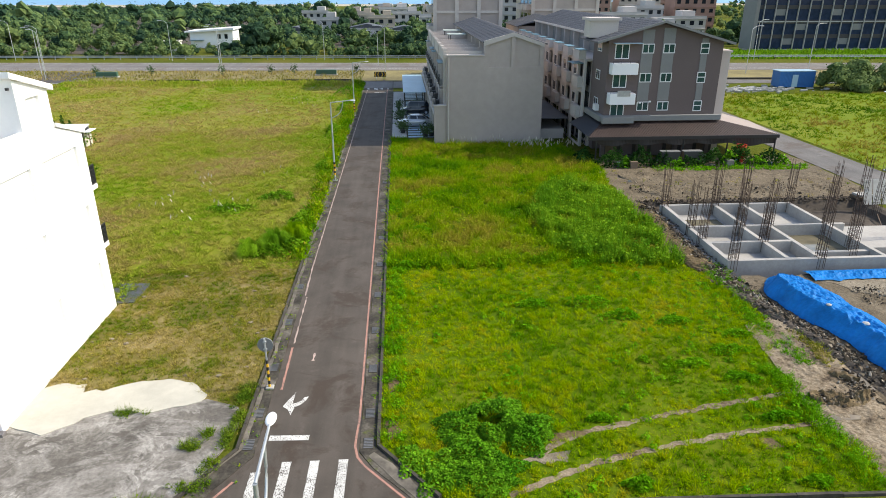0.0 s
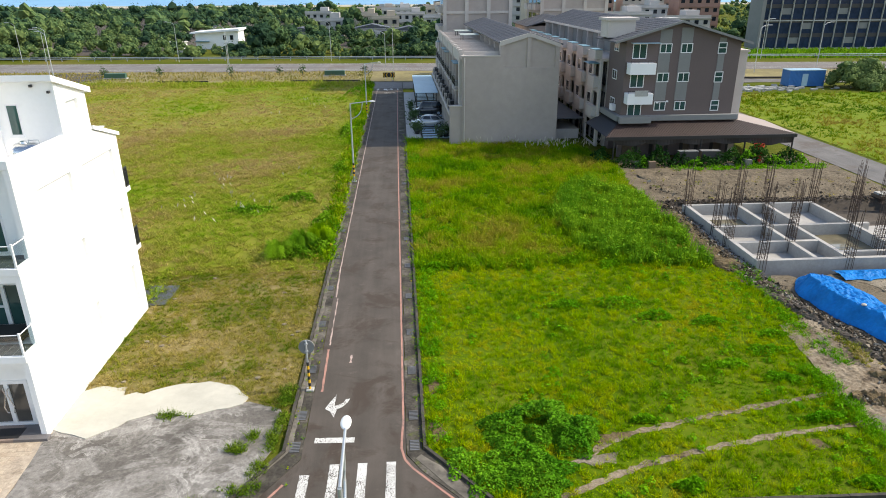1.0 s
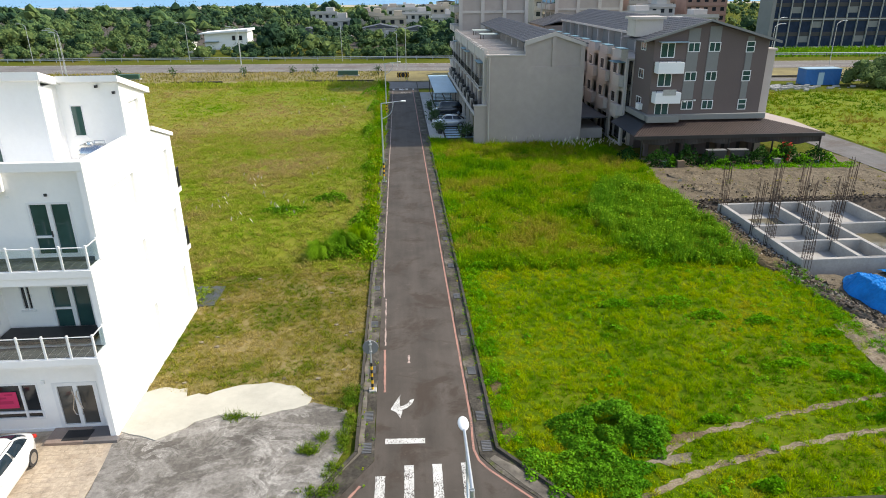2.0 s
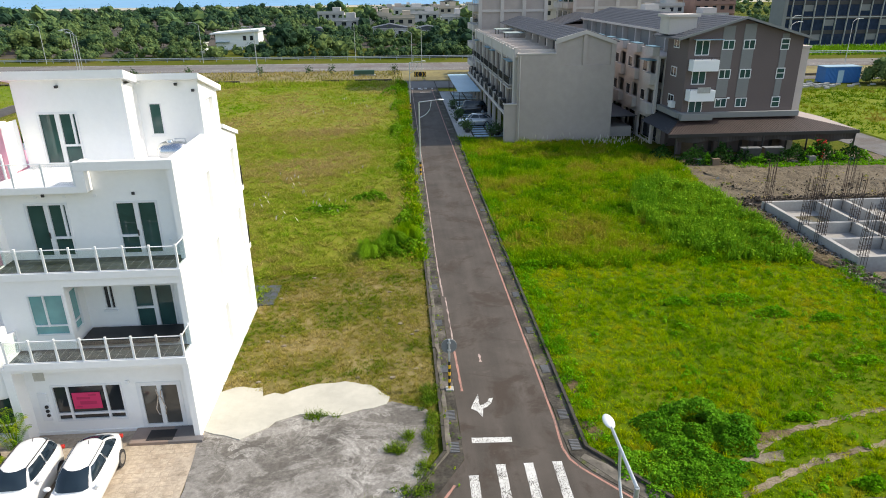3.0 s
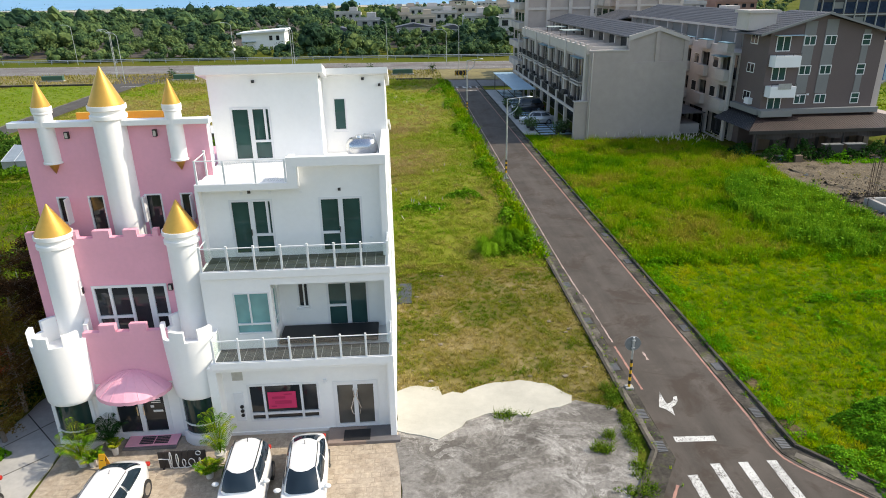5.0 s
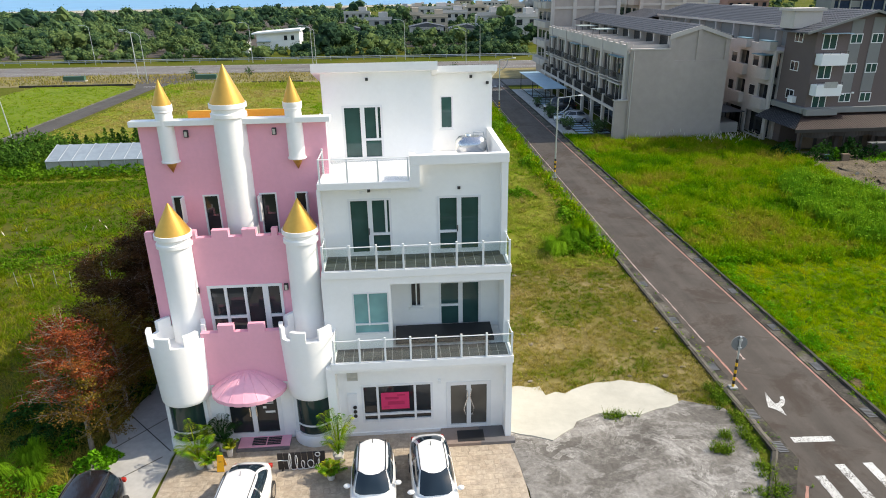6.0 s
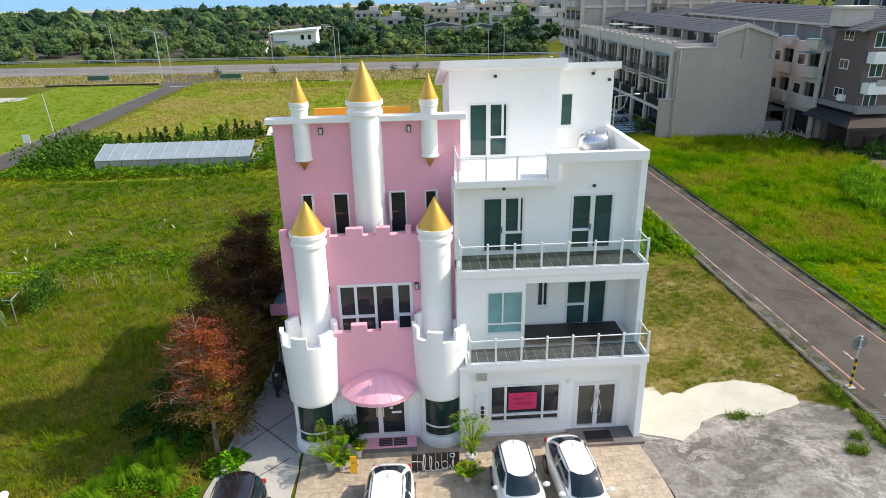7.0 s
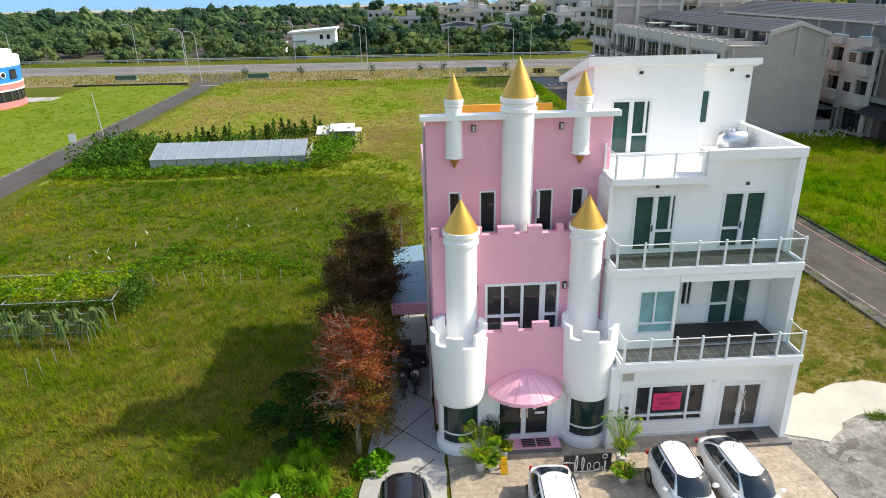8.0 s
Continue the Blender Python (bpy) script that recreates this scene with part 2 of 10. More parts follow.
def bm_tube(bm, pts, r, n=8, r1=None):
    """A round bar along points, tapering from r to r1."""
    pts = [Vector(p) for p in pts]
    r1 = r if r1 is None else r1
    rings = []
    for i, p in enumerate(pts):
        d = (pts[min(i + 1, len(pts) - 1)] - pts[max(i - 1, 0)]).normalized()
        up = Vector((0, 0, 1)) if abs(d.z) < 0.95 else Vector((1, 0, 0))
        u = d.cross(up).normalized()
        v = u.cross(d)
        rr = r + (r1 - r) * i / max(1, len(pts) - 1)
        rings.append([bm.verts.new(p + rr * (math.cos(2 * math.pi * k / n) * u + math.sin(2 * math.pi * k / n) * v)) for k in range(n)])
    for a, b in zip(rings, rings[1:]):
        for k in range(n):
            bm.faces.new((a[k], a[(k + 1) % n], b[(k + 1) % n], b[k]))
    bm.faces.new(rings[0][::-1])
    bm.faces.new(rings[-1])


def tube(name, pts, r, mat, parent=None, n=8, r1=None, label=""):
    bm = bmesh.new()
    bm_tube(bm, pts, r, n, r1)
    return part(name, bm, mat, parent, label, smooth=True)


def lattice(name, axis, at, thick, rects, mat, parent=None, label=""):
    """One joined plate that is the union of the bars (u0, u1, z0, z1), such as a window frame or a railing."""
    us = sorted({round(v, 4) for r in rects for v in r[:2]})
    zs = sorted({round(v, 4) for r in rects for v in r[2:]})
    gaps = []
    for i in range(len(us) - 1):
        for j in range(len(zs) - 1):
            cu, cz = (us[i] + us[i + 1]) / 2, (zs[j] + zs[j + 1]) / 2
            if not any(r[0] < cu < r[1] and r[2] < cz < r[3] for r in rects):
                gaps.append((us[i], us[i + 1], zs[j], zs[j + 1]))
    return wall_holes(name, axis, at, thick, us[0], us[-1], zs[0], zs[-1], gaps, mat, parent, label, (us, zs))


def wall_holes(name, axis, at, thick, u0, u1, z0, z1, holes, mat, parent=None, label="", grid=None):
    """A wall in the plane axis = at, with its body from at to at + thick, and rectangular openings (u0, u1, z0, z1) through it."""
    us = sorted({u0, u1, *[h[0] for h in holes], *[h[1] for h in holes]})
    zs = sorted({z0, z1, *[h[2] for h in holes], *[h[3] for h in holes]})
    if grid:
        us, zs = grid
    us = [u for u in us if u0 <= u <= u1]
    zs = [z for z in zs if z0 <= z <= z1]
    solid = {}
    for i in range(len(us) - 1):
        for j in range(len(zs) - 1):
            cu, cz = (us[i] + us[i + 1]) / 2, (zs[j] + zs[j + 1]) / 2
            solid[i, j] = not any(h[0] < cu < h[1] and h[2] < cz < h[3] for h in holes)
    bm = bmesh.new()
    cache = {}

    def vert(u, d, z):
        if (u, d, z) not in cache:
            cache[u, d, z] = bm.verts.new((u, at + d, z) if axis == "y" else (at + d, u, z))
        return cache[u, d, z]

    def quad(*c):
        bm.faces.new([vert(*p) for p in c])

    for (i, j), s in solid.items():
        if not s:
            continue
        a, b, c, d = us[i], us[i + 1], zs[j], zs[j + 1]
        quad((a, 0, c), (b, 0, c), (b, 0, d), (a, 0, d))
        quad((a, thick, c), (a, thick, d), (b, thick, d), (b, thick, c))
        if not solid.get((i - 1, j)):
            quad((a, 0, c), (a, 0, d), (a, thick, d), (a, thick, c))
        if not solid.get((i + 1, j)):
            quad((b, 0, c), (b, thick, c), (b, thick, d), (b, 0, d))
        if not solid.get((i, j - 1)):
            quad((a, 0, c), (a, thick, c), (b, thick, c), (b, 0, c))
        if not solid.get((i, j + 1)):
            quad((a, 0, d), (b, 0, d), (b, thick, d), (a, thick, d))
    return part(name, bm, mat, parent, label)


def window(parent, axis, at, u0, u1, z0, z1, face=-1, cols=(), rows=(), frame_w=0.06, glass=None, mat=None, name="window", depth=0.1, label=""):
    """A window in the plane axis = at that looks along face; cols: mullions as (u, z0, z1); rows: transoms as (z, u0, u1)."""
    glass, mat = glass or GLASS_DARK, mat or FRAME
    w = frame_w
    rects = [(u0, u1, z1 - w, z1), (u0, u1, z0, z0 + w), (u0, u0 + w, z0, z1), (u1 - w, u1, z0, z1)]
    rects += [(u - w / 2, u + w / 2, max(a, z0), min(b, z1)) for u, a, b in cols]
    rects += [(max(a, u0), min(b, u1), z - w / 2, z + w / 2) for z, a, b in rows]
    fr = lattice(name, axis, at + face * 0.02, -face * (depth + 0.02), rects, mat, parent, label)
    lo, hi = sorted((at - face * 0.05, at - face * 0.07)) if depth > 0.05 else sorted((at + face * 0.004, at + face * 0.013))
    e = 0.01
    if axis == "y":
        box("pane", u0 + e, u1 - e, lo, hi, z0 + e, z1 - e, glass, fr)
    else:
        box("pane", lo, hi, u0 + e, u1 - e, z0 + e, z1 - e, glass, fr)
    return fr


def tri_mesh(name, co, sides, mat, kind_label=None, parent=None, tone=None):
    """A mesh of loose triangles or quads: co has shape (n, sides, 3); tone: a shade of leaf colour for each."""
    n = len(co)
    me = bpy.data.meshes.new(name)
    me.vertices.add(n * sides)
    me.vertices.foreach_set("co", np.ascontiguousarray(co, dtype=np.float32).ravel())
    me.loops.add(n * sides)
    me.loops.foreach_set("vertex_index", np.arange(n * sides, dtype=np.int32))
    me.polygons.add(n)
    me.polygons.foreach_set("loop_start", np.arange(0, n * sides, sides, dtype=np.int32))
    me.polygons.foreach_set("loop_total", np.full(n, sides, dtype=np.int32))
    me.update(calc_edges=True)
    if tone is not None:
        me.attributes.new("tone", "FLOAT", "FACE").data.foreach_set("value", np.ascontiguousarray(tone, dtype=np.float32))
    ob = link_mesh(name, me, mat, parent)
    if kind_label:
        tagged(ob, kind_label[0], kind_label[1], kind="stuff")
    return ob


RNG = np.random.default_rng(7)


def blades(p, h, w, lean=0.5):
    """Grass blades as single triangles, rooted at p (n, 3), with heights h."""
    n = len(p)
    a, b = RNG.uniform(0, 2 * np.pi, n), RNG.uniform(0, 2 * np.pi, n)
    h = h * RNG.uniform(0.55, 1.25, n)
    w = w * RNG.uniform(0.7, 1.3, n)
    side = np.stack([np.cos(a) * w, np.sin(a) * w, np.zeros(n)], 1) / 2
    l = lean * h * RNG.uniform(0.1, 1.3, n)
    tip = p + np.stack([np.cos(b) * l, np.sin(b) * l, h], 1)
    return np.stack([p - side, p + side, tip], 1)


def leaves(p, size, flat=0.5):
    """Rhombic leaves centred at p (n, 3); flat: how far they lie level."""
    n = len(p)
    size = size * RNG.uniform(0.6, 1.35, n)
    u = RNG.normal(size=(n, 3))
    u[:, 2] *= 1 - flat
    u /= np.linalg.norm(u, axis=1)[:, None]
    v = RNG.normal(size=(n, 3))
    v[:, 2] *= 1 - flat
    v -= (v * u).sum(1)[:, None] * u
    v /= np.linalg.norm(v, axis=1)[:, None]
    s = size[:, None]
    return np.stack([p - u * s * 0.5, p + v * s * 0.32, p + u * s * 0.5, p - v * s * 0.32], 1)


def turned_leaves(p, nrm, size, loose=0.5):
    """Leaves whose faces look along nrm, more or less."""
    n = len(p)
    size = size * RNG.uniform(0.6, 1.35, n)
    d = nrm + RNG.normal(size=(n, 3)) * loose
    d /= np.linalg.norm(d, axis=1)[:, None]
    u = np.cross(d, RNG.normal(size=(n, 3)))
    u /= np.linalg.norm(u, axis=1)[:, None]
    v = np.cross(d, u)
    s = size[:, None]
    return np.stack([p - u * s * 0.5, p + v * s * 0.36, p + u * s * 0.5, p - v * s * 0.36], 1)


def near_line(x, y, line, d):
    """Which points of the plan lie within d of a line of points."""
    hit = np.zeros(len(x), bool)
    for (ax, ay), (bx, by) in zip(line, line[1:]):
        lx, ly = bx - ax, by - ay
        f = np.clip(((x - ax) * lx + (y - ay) * ly) / (lx * lx + ly * ly), 0, 1)
        hit |= np.hypot(x - ax - f * lx, y - ay - f * ly) < d
    return hit


def bumps(x, y, scale, seed=0.0):
    """Smooth random field over the plan, about -1 to 1."""
    q = np.zeros_like(x)
    rs = np.random.default_rng(int(abs(seed) * 10) + 3)
    for k in range(9):
        a, f, ph = rs.uniform(0, 2 * np.pi), rs.uniform(0.5, 2.2) / scale, rs.uniform(0, 6.28)
        q += np.sin((x * np.cos(a) + y * np.sin(a)) * f * 2 * np.pi + ph)
    return q / 4.0


def inside(x, y, poly):
    hit = np.zeros(len(x), bool)
    m = len(poly)
    for i in range(m):
        (x0, y0), (x1, y1) = poly[i], poly[(i + 1) % m]
        if y0 == y1:
            continue
        hit ^= ((y0 > y) != (y1 > y)) & (x < (x1 - x0) * (y - y0) / (y1 - y0) + x0)
    return hit


def sow(poly, per_m2):
    xs, ys = [p[0] for p in poly], [p[1] for p in poly]
    n = int((max(xs) - min(xs)) * (max(ys) - min(ys)) * per_m2)
    x, y = RNG.uniform(min(xs), max(xs), n), RNG.uniform(min(ys), max(ys), n)
    k = inside(x, y, poly)
    return x[k], y[k]


def sheet(name, poly, z, mat, thick=0.06, parent=None, label="", wobble=0.0, step=0.6):
    """A flat slab with the outline poly, its top at z; wobble: how uneven its edge is."""
    pts = []
    rs = np.random.default_rng(len(poly) + int(abs(poly[0][0]) * 10))
    for (ax, ay), (bx, by) in zip(poly, poly[1:] + poly[:1]):
        k = max(1, int(math.hypot(bx - ax, by - ay) / step)) if wobble else 1
        for i in range(k):
            f = i / k
            pts.append((ax + (bx - ax) * f + rs.normal() * wobble, ay + (by - ay) * f + rs.normal() * wobble))
    bm = bmesh.new()
    top = [bm.verts.new((x, y, z)) for x, y in pts]
    bot = [bm.verts.new((x, y, z - thick)) for x, y in pts]
    bm.faces.new(top)
    n = len(pts)
    for i in range(n):
        bm.faces.new((top[i], bot[i], bot[(i + 1) % n], top[(i + 1) % n]))
    bm.normal_update()
    bmesh.ops.triangulate(bm, faces=[f for f in bm.faces if len(f.verts) > 4], ngon_method="EAR_CLIP")
    return part(name, bm, mat, parent, label)


# ---- ground, roads and fields ----
def ground_mat():
    m, nt, b = nodes_of("field_soil", 0.95, 0.0, 0.03)
    f = n_math(nt, "ADD", n_math(nt, "MULTIPLY", n_noise(nt, 0.05, 4), 0.5), n_math(nt, "MULTIPLY", n_noise(nt, 1.3, 5, 0.65), 0.5))
    col = n_ramp(nt, f, [(0.32, (0.045, 0.065, 0.008)), (0.48, (0.085, 0.105, 0.012)), (0.58, (0.12, 0.115, 0.025)), (0.70, (0.17, 0.13, 0.05))])
    nt.links.new(col, b.inputs["Base Color"])
    n_bump(nt, b, n_noise(nt, 6.0, 5, 0.7), 0.7, 0.1)
    return m


def asphalt_mat(name, dark, light, scale=0.5):
    """Worn asphalt: long streaks along the road, patches and grit."""
    m, nt, b = nodes_of(name, 0.85, 0.0, 0.35)
    geo = nt.nodes.new("ShaderNodeNewGeometry").outputs["Position"]
    mp = nt.nodes.new("ShaderNodeMapping")
    mp.inputs["Scale"].default_value = (1.1, 0.06, 1.0)
    nt.links.new(geo, mp.inputs["Vector"])
    streak = n_noise(nt, 1.0, 4, 0.6, mp.outputs[0])
    f = n_math(nt, "ADD", n_math(nt, "MULTIPLY", streak, 0.5), n_math(nt, "MULTIPLY", n_noise(nt, scale, 5, 0.6), 0.5))
    col = n_ramp(nt, f, [(0.36, dark), (0.64, light)])
    stain = n_ramp(nt, n_noise(nt, scale * 0.8, 5, 0.7, None, 0.6), [(0.52, grey(0.0)), (0.62, grey(0.8))])
    col = n_mix(nt, stain, col, tuple(v * k for v, k in zip(dark, (0.95, 0.80, 0.70))))
    dust = n_ramp(nt, n_noise(nt, scale * 2.2, 6, 0.7), [(0.60, grey(0.0)), (0.70, grey(0.5))])
    col = n_mix(nt, dust, col, tuple(v * 1.35 for v in light))
    grit = n_ramp(nt, n_noise(nt, 40.0, 2), [(0.3, grey(0.8)), (0.7, grey(1.15))])
    col = n_mix(nt, 1.0, col, grit, "MULTIPLY")
    nt.links.new(col, b.inputs["Base Color"])
    n_bump(nt, b, n_noise(nt, 60.0, 2), 0.4, 0.01)
    return m


def swirl_mat():
    """Weathered site concrete with pale wiped swirls and dark damp stains."""
    m, nt, b = nodes_of("weathered_lot_concrete", 0.88, 0.0, 0.35)
    base = n_ramp(nt, n_noise(nt, 0.35, 6, 0.6), [(0.35, (0.092, 0.084, 0.073)), (0.52, (0.150, 0.138, 0.121)), (0.68, (0.22, 0.205, 0.185))])
    mp = nt.nodes.new("ShaderNodeMapping")
    mp.inputs["Rotation"].default_value = (0.0, 0.0, -0.9)
    mp.inputs["Scale"].default_value = (0.6, 1.0, 1.0)
    nt.links.new(nt.nodes.new("ShaderNodeNewGeometry").outputs["Position"], mp.inputs["Vector"])
    wipe = n_ramp(nt, n_noise(nt, 0.6, 7, 0.60, mp.outputs[0], 1.4), [(0.47, grey(0.0)), (0.56, grey(0.5)), (0.63, grey(0.25)), (0.72, grey(0.7))])
    pale = n_mix(nt, wipe, base, (0.34, 0.325, 0.30))
    curl = n_ramp(nt, n_noise(nt, 0.8, 6, 0.66, None, 1.3), [(0.46, grey(0.0)), (0.50, grey(0.55)), (0.515, grey(0.1)), (0.55, grey(0.3)), (0.58, grey(0.0))])
    where = n_ramp(nt, n_noise(nt, 0.22, 3, 0.5), [(0.42, grey(0.05)), (0.54, grey(1.0))])
    pale = n_mix(nt, n_math(nt, "MULTIPLY", curl, where), pale, (0.58, 0.56, 0.52))
    damp = n_ramp(nt, n_noise(nt, 0.8, 6, 0.7), [(0.58, grey(0.0)), (0.68, grey(0.6))])
    pale = n_mix(nt, damp, pale, (0.075, 0.068, 0.060))
    grit = n_ramp(nt, n_noise(nt, 7.0, 5, 0.7), [(0.3, grey(0.65)), (0.7, grey(1.2))])
    nt.links.new(n_mix(nt, 1.0, pale, grit, "MULTIPLY"), b.inputs["Base Color"])
    n_bump(nt, b, n_noise(nt, 9.0, 5, 0.7), 0.5, 0.03)
    return m


SOIL = ground_mat()
ASPHALT = asphalt_mat("side_road_asphalt", (0.053, 0.0445, 0.036), (0.095, 0.080, 0.067))
ASPHALT_MAIN = asphalt_mat("main_road_asphalt", (0.145, 0.135, 0.127), (0.20, 0.187, 0.174), 0.2)
ASPHALT_EAST = asphalt_mat("lane_asphalt", (0.10, 0.096, 0.093), (0.15, 0.144, 0.138), 0.3)
ASPHALT_LANE = asphalt_mat("old_lane_asphalt", (0.058, 0.052, 0.046), (0.092, 0.083, 0.074), 0.3)
LOT = swirl_mat()
BED = plain("tan_mortar", (0.40, 0.335, 0.26), 0.9, var=0.3, big=0.8, fine=9)
CREAM = plain("cream_cement", (0.43, 0.415, 0.355), 0.9, var=0.10, big=0.7, fine=3, bump=0.2)


def gutter_mat():
    """Gutter concrete: dark damp runs, dusty pale crusts, moss."""
    m, nt, b = nodes_of("stained_gutter_concrete", 0.92, 0.0, 0.3)
    col = n_ramp(nt, n_noise(nt, 0.7, 6, 0.65), [(0.36, (0.028, 0.025, 0.020)), (0.50, (0.062, 0.055, 0.044)), (0.62, (0.125, 0.112, 0.092)), (0.74, (0.23, 0.21, 0.18))])
    moss = n_ramp(nt, n_noise(nt, 1.9, 5, 0.6), [(0.56, grey(0.0)), (0.66, grey(1.0))])
    col = n_mix(nt, moss, col, (0.075, 0.085, 0.025))
    grit = n_ramp(nt, n_noise(nt, 9.0, 4, 0.7), [(0.3, grey(0.6)), (0.7, grey(1.3))])
    nt.links.new(n_mix(nt, 1.0, col, grit, "MULTIPLY"), b.inputs["Base Color"])
    n_bump(nt, b, n_noise(nt, 12.0, 4, 0.7), 0.4, 0.03)
    return m


def paint_mat(name, paint, ground, lo, hi):
    """Road paint worn through to the asphalt in flakes and streaks."""
    m, nt, b = nodes_of(name, 0.8, 0.0, 0.3)
    geo = nt.nodes.new("ShaderNodeNewGeometry").outputs["Position"]
    mp = nt.nodes.new("ShaderNodeMapping")
    mp.inputs["Scale"].default_value = (1.6, 0.7, 1.0)
    nt.links.new(geo, mp.inputs["Vector"])
    f = n_math(nt, "ADD", n_math(nt, "MULTIPLY", n_noise(nt, 17.0, 6, 0.75, mp.outputs[0]), 0.7), n_math(nt, "MULTIPLY", n_noise(nt, 1.1, 3), 0.3))
    worn = n_ramp(nt, f, [(lo, grey(0.0)), (hi, grey(1.0))])
    dirt = n_ramp(nt, n_noise(nt, 3.0, 4, 0.6), [(0.3, grey(0.75)), (0.7, grey(1.05))])
    nt.links.new(n_mix(nt, worn, n_mix(nt, 1.0, dirt, paint, "MULTIPLY"), ground), b.inputs["Base Color"])
    return m


GUTTER = gutter_mat()
GUTTER_PALE = plain("dusty_gutter_concrete", (0.155, 0.138, 0.112), 0.92, var=0.55, big=0.8, fine=4.0, bump=0.4)
RED_LINE = paint_mat("worn_red_road_paint", (0.42, 0.22, 0.17), (0.12, 0.10, 0.09), 0.52, 0.60)
PINK_LINE = paint_mat("faded_pink_road_paint", (0.50, 0.38, 0.33), (0.12, 0.11, 0.10), 0.48, 0.58)
ROAD_PAINT = paint_mat("worn_white_road_paint", (0.62, 0.62, 0.59), (0.085, 0.074, 0.065), 0.50, 0.55)
KERB = plain("dark_kerb_concrete", (0.055, 0.049, 0.038), 0.92, var=0.5, big=1.2, fine=5)
GRATE = plain("gutter_grate_steel", (0.15, 0.155, 0.16), 0.6, metal=0.4, var=0.2)
def churned(name, stops, rough, scale=1.6):
    """Trodden earth: clods, crumbs, damp hollows and dry crusts in many sizes."""
    m, nt, b = nodes_of(name, rough, 0.0, 0.3)
    f = n_math(nt, "ADD", n_math(nt, "MULTIPLY", n_noise(nt, scale * 0.35, 5, 0.65, None, 0.8), 0.5), n_math(nt, "MULTIPLY", n_noise(nt, scale * 3.0, 6, 0.75), 0.5))
    col = n_ramp(nt, f, stops)
    grit = n_ramp(nt, n_noise(nt, 11.0, 5, 0.75), [(0.32, grey(0.55)), (0.55, grey(1.0)), (0.72, grey(1.35))])
    nt.links.new(n_mix(nt, 1.0, col, grit, "MULTIPLY"), b.inputs["Base Color"])
    n_bump(nt, b, n_noise(nt, 8.0, 6, 0.75), 0.9, 0.06)
    return m


DIRT = churned("site_dirt", [(0.36, (0.075, 0.058, 0.036)), (0.48, (0.135, 0.107, 0.070)), (0.60, (0.185, 0.150, 0.103))], 0.95)
MUD = churned("brown_mud", [(0.36, (0.062, 0.040, 0.018)), (0.48, (0.125, 0.088, 0.042)), (0.60, (0.19, 0.142, 0.075))], 0.9, 2.2)
MUD_PALE = churned("trodden_mud", [(0.38, (0.050, 0.032, 0.018)), (0.45, (0.165, 0.122, 0.074)), (0.53, (0.265, 0.21, 0.142)), (0.66, (0.35, 0.29, 0.205))], 0.8, 1.9)
MUD_WET = plain("wet_pale_mud", (0.17, 0.135, 0.088), 0.4, var=0.3, big=0.8, fine=4.0, bump=0.1)
DIRT_PALE = churned("pale_site_dirt", [(0.36, (0.15, 0.122, 0.083)), (0.50, (0.23, 0.195, 0.142)), (0.64, (0.31, 0.27, 0.205))], 0.95, 1.2)
VERGE = plain("dry_verge_grass", (0.21, 0.175, 0.065), 0.95, var=0.4, big=0.15, fine=1.5, bump=0.6)
PATH_CONC = plain("pale_path_concrete", (0.38, 0.38, 0.36), 0.88, var=0.16, big=0.5, fine=4)
PATH_PALE = plain("pale_poured_concrete", (0.42, 0.41, 0.385), 0.88, var=0.14, big=0.5, fine=4)
SAND = plain("far_sand", (0.42, 0.38, 0.28), 0.95, var=0.3, big=0.02, fine=0.2)

# The pit round the foundation is a dip in the ground sheet.
PIT = (18.9, 37.5, 34.6, 49.6)


def ground_height(x, y):
    d = np.minimum(np.minimum(x - PIT[0], PIT[1] - x), np.minimum(y - PIT[2], PIT[3] - y))
    deep = np.clip(d / 0.9, 0, 1)
    return -0.02 - 0.75 * deep * deep * (3 - 2 * deep) + np.where(deep > 0.1, bumps(x, y, 3.0) * 0.05, 0)


def make_ground():
    fine = lambda a, b, s: list(np.arange(a, b, s))
    xs = np.array([-3000, -900, -300, -120, -60, -30, 0, 10] + fine(16, 40, 0.4) + [44, 60, 120, 300, 900, 3000], float)
    ys = np.array([-300, -60, 0, 15, 28] + fine(32, 52, 0.4) + [60, 90, 130, 200, 400, 790], float)
    gx, gy = np.meshgrid(xs, ys)
    gz = ground_height(gx, gy)
    co = np.stack([gx, gy, gz], -1).reshape(-1, 3)
    w = len(xs)
    fs = [(j * w + i, j * w + i + 1, (j + 1) * w + i + 1, (j + 1) * w + i) for j in range(len(ys) - 1) for i in range(w - 1)]
    ob = raw("ground", co, fs, SOIL)
    ob.data.materials.append(SOIL_DARK)
    for p in ob.data.polygons:
        if PIT[0] - 0.3 < p.center.x < PIT[1] + 0.3 and PIT[2] - 0.3 < p.center.y < PIT[3] + 0.3:
            p.material_index = 1
    tagged(ob, "green and brown open field ground with bare soil patches", "ground", kind="structure")


make_ground()


def sea_mat():
    m, nt, b = nodes_of("sea_water", 0.35, 0.0, 0.5)
    nt.links.new(n_ramp(nt, n_noise(nt, 0.01, 4), [(0.3, (0.05, 0.22, 0.42)), (0.7, (0.09, 0.30, 0.52))]), b.inputs["Base Color"])
    n_bump(nt, b, n_noise(nt, 0.3, 4), 0.3, 0.5)
    return m


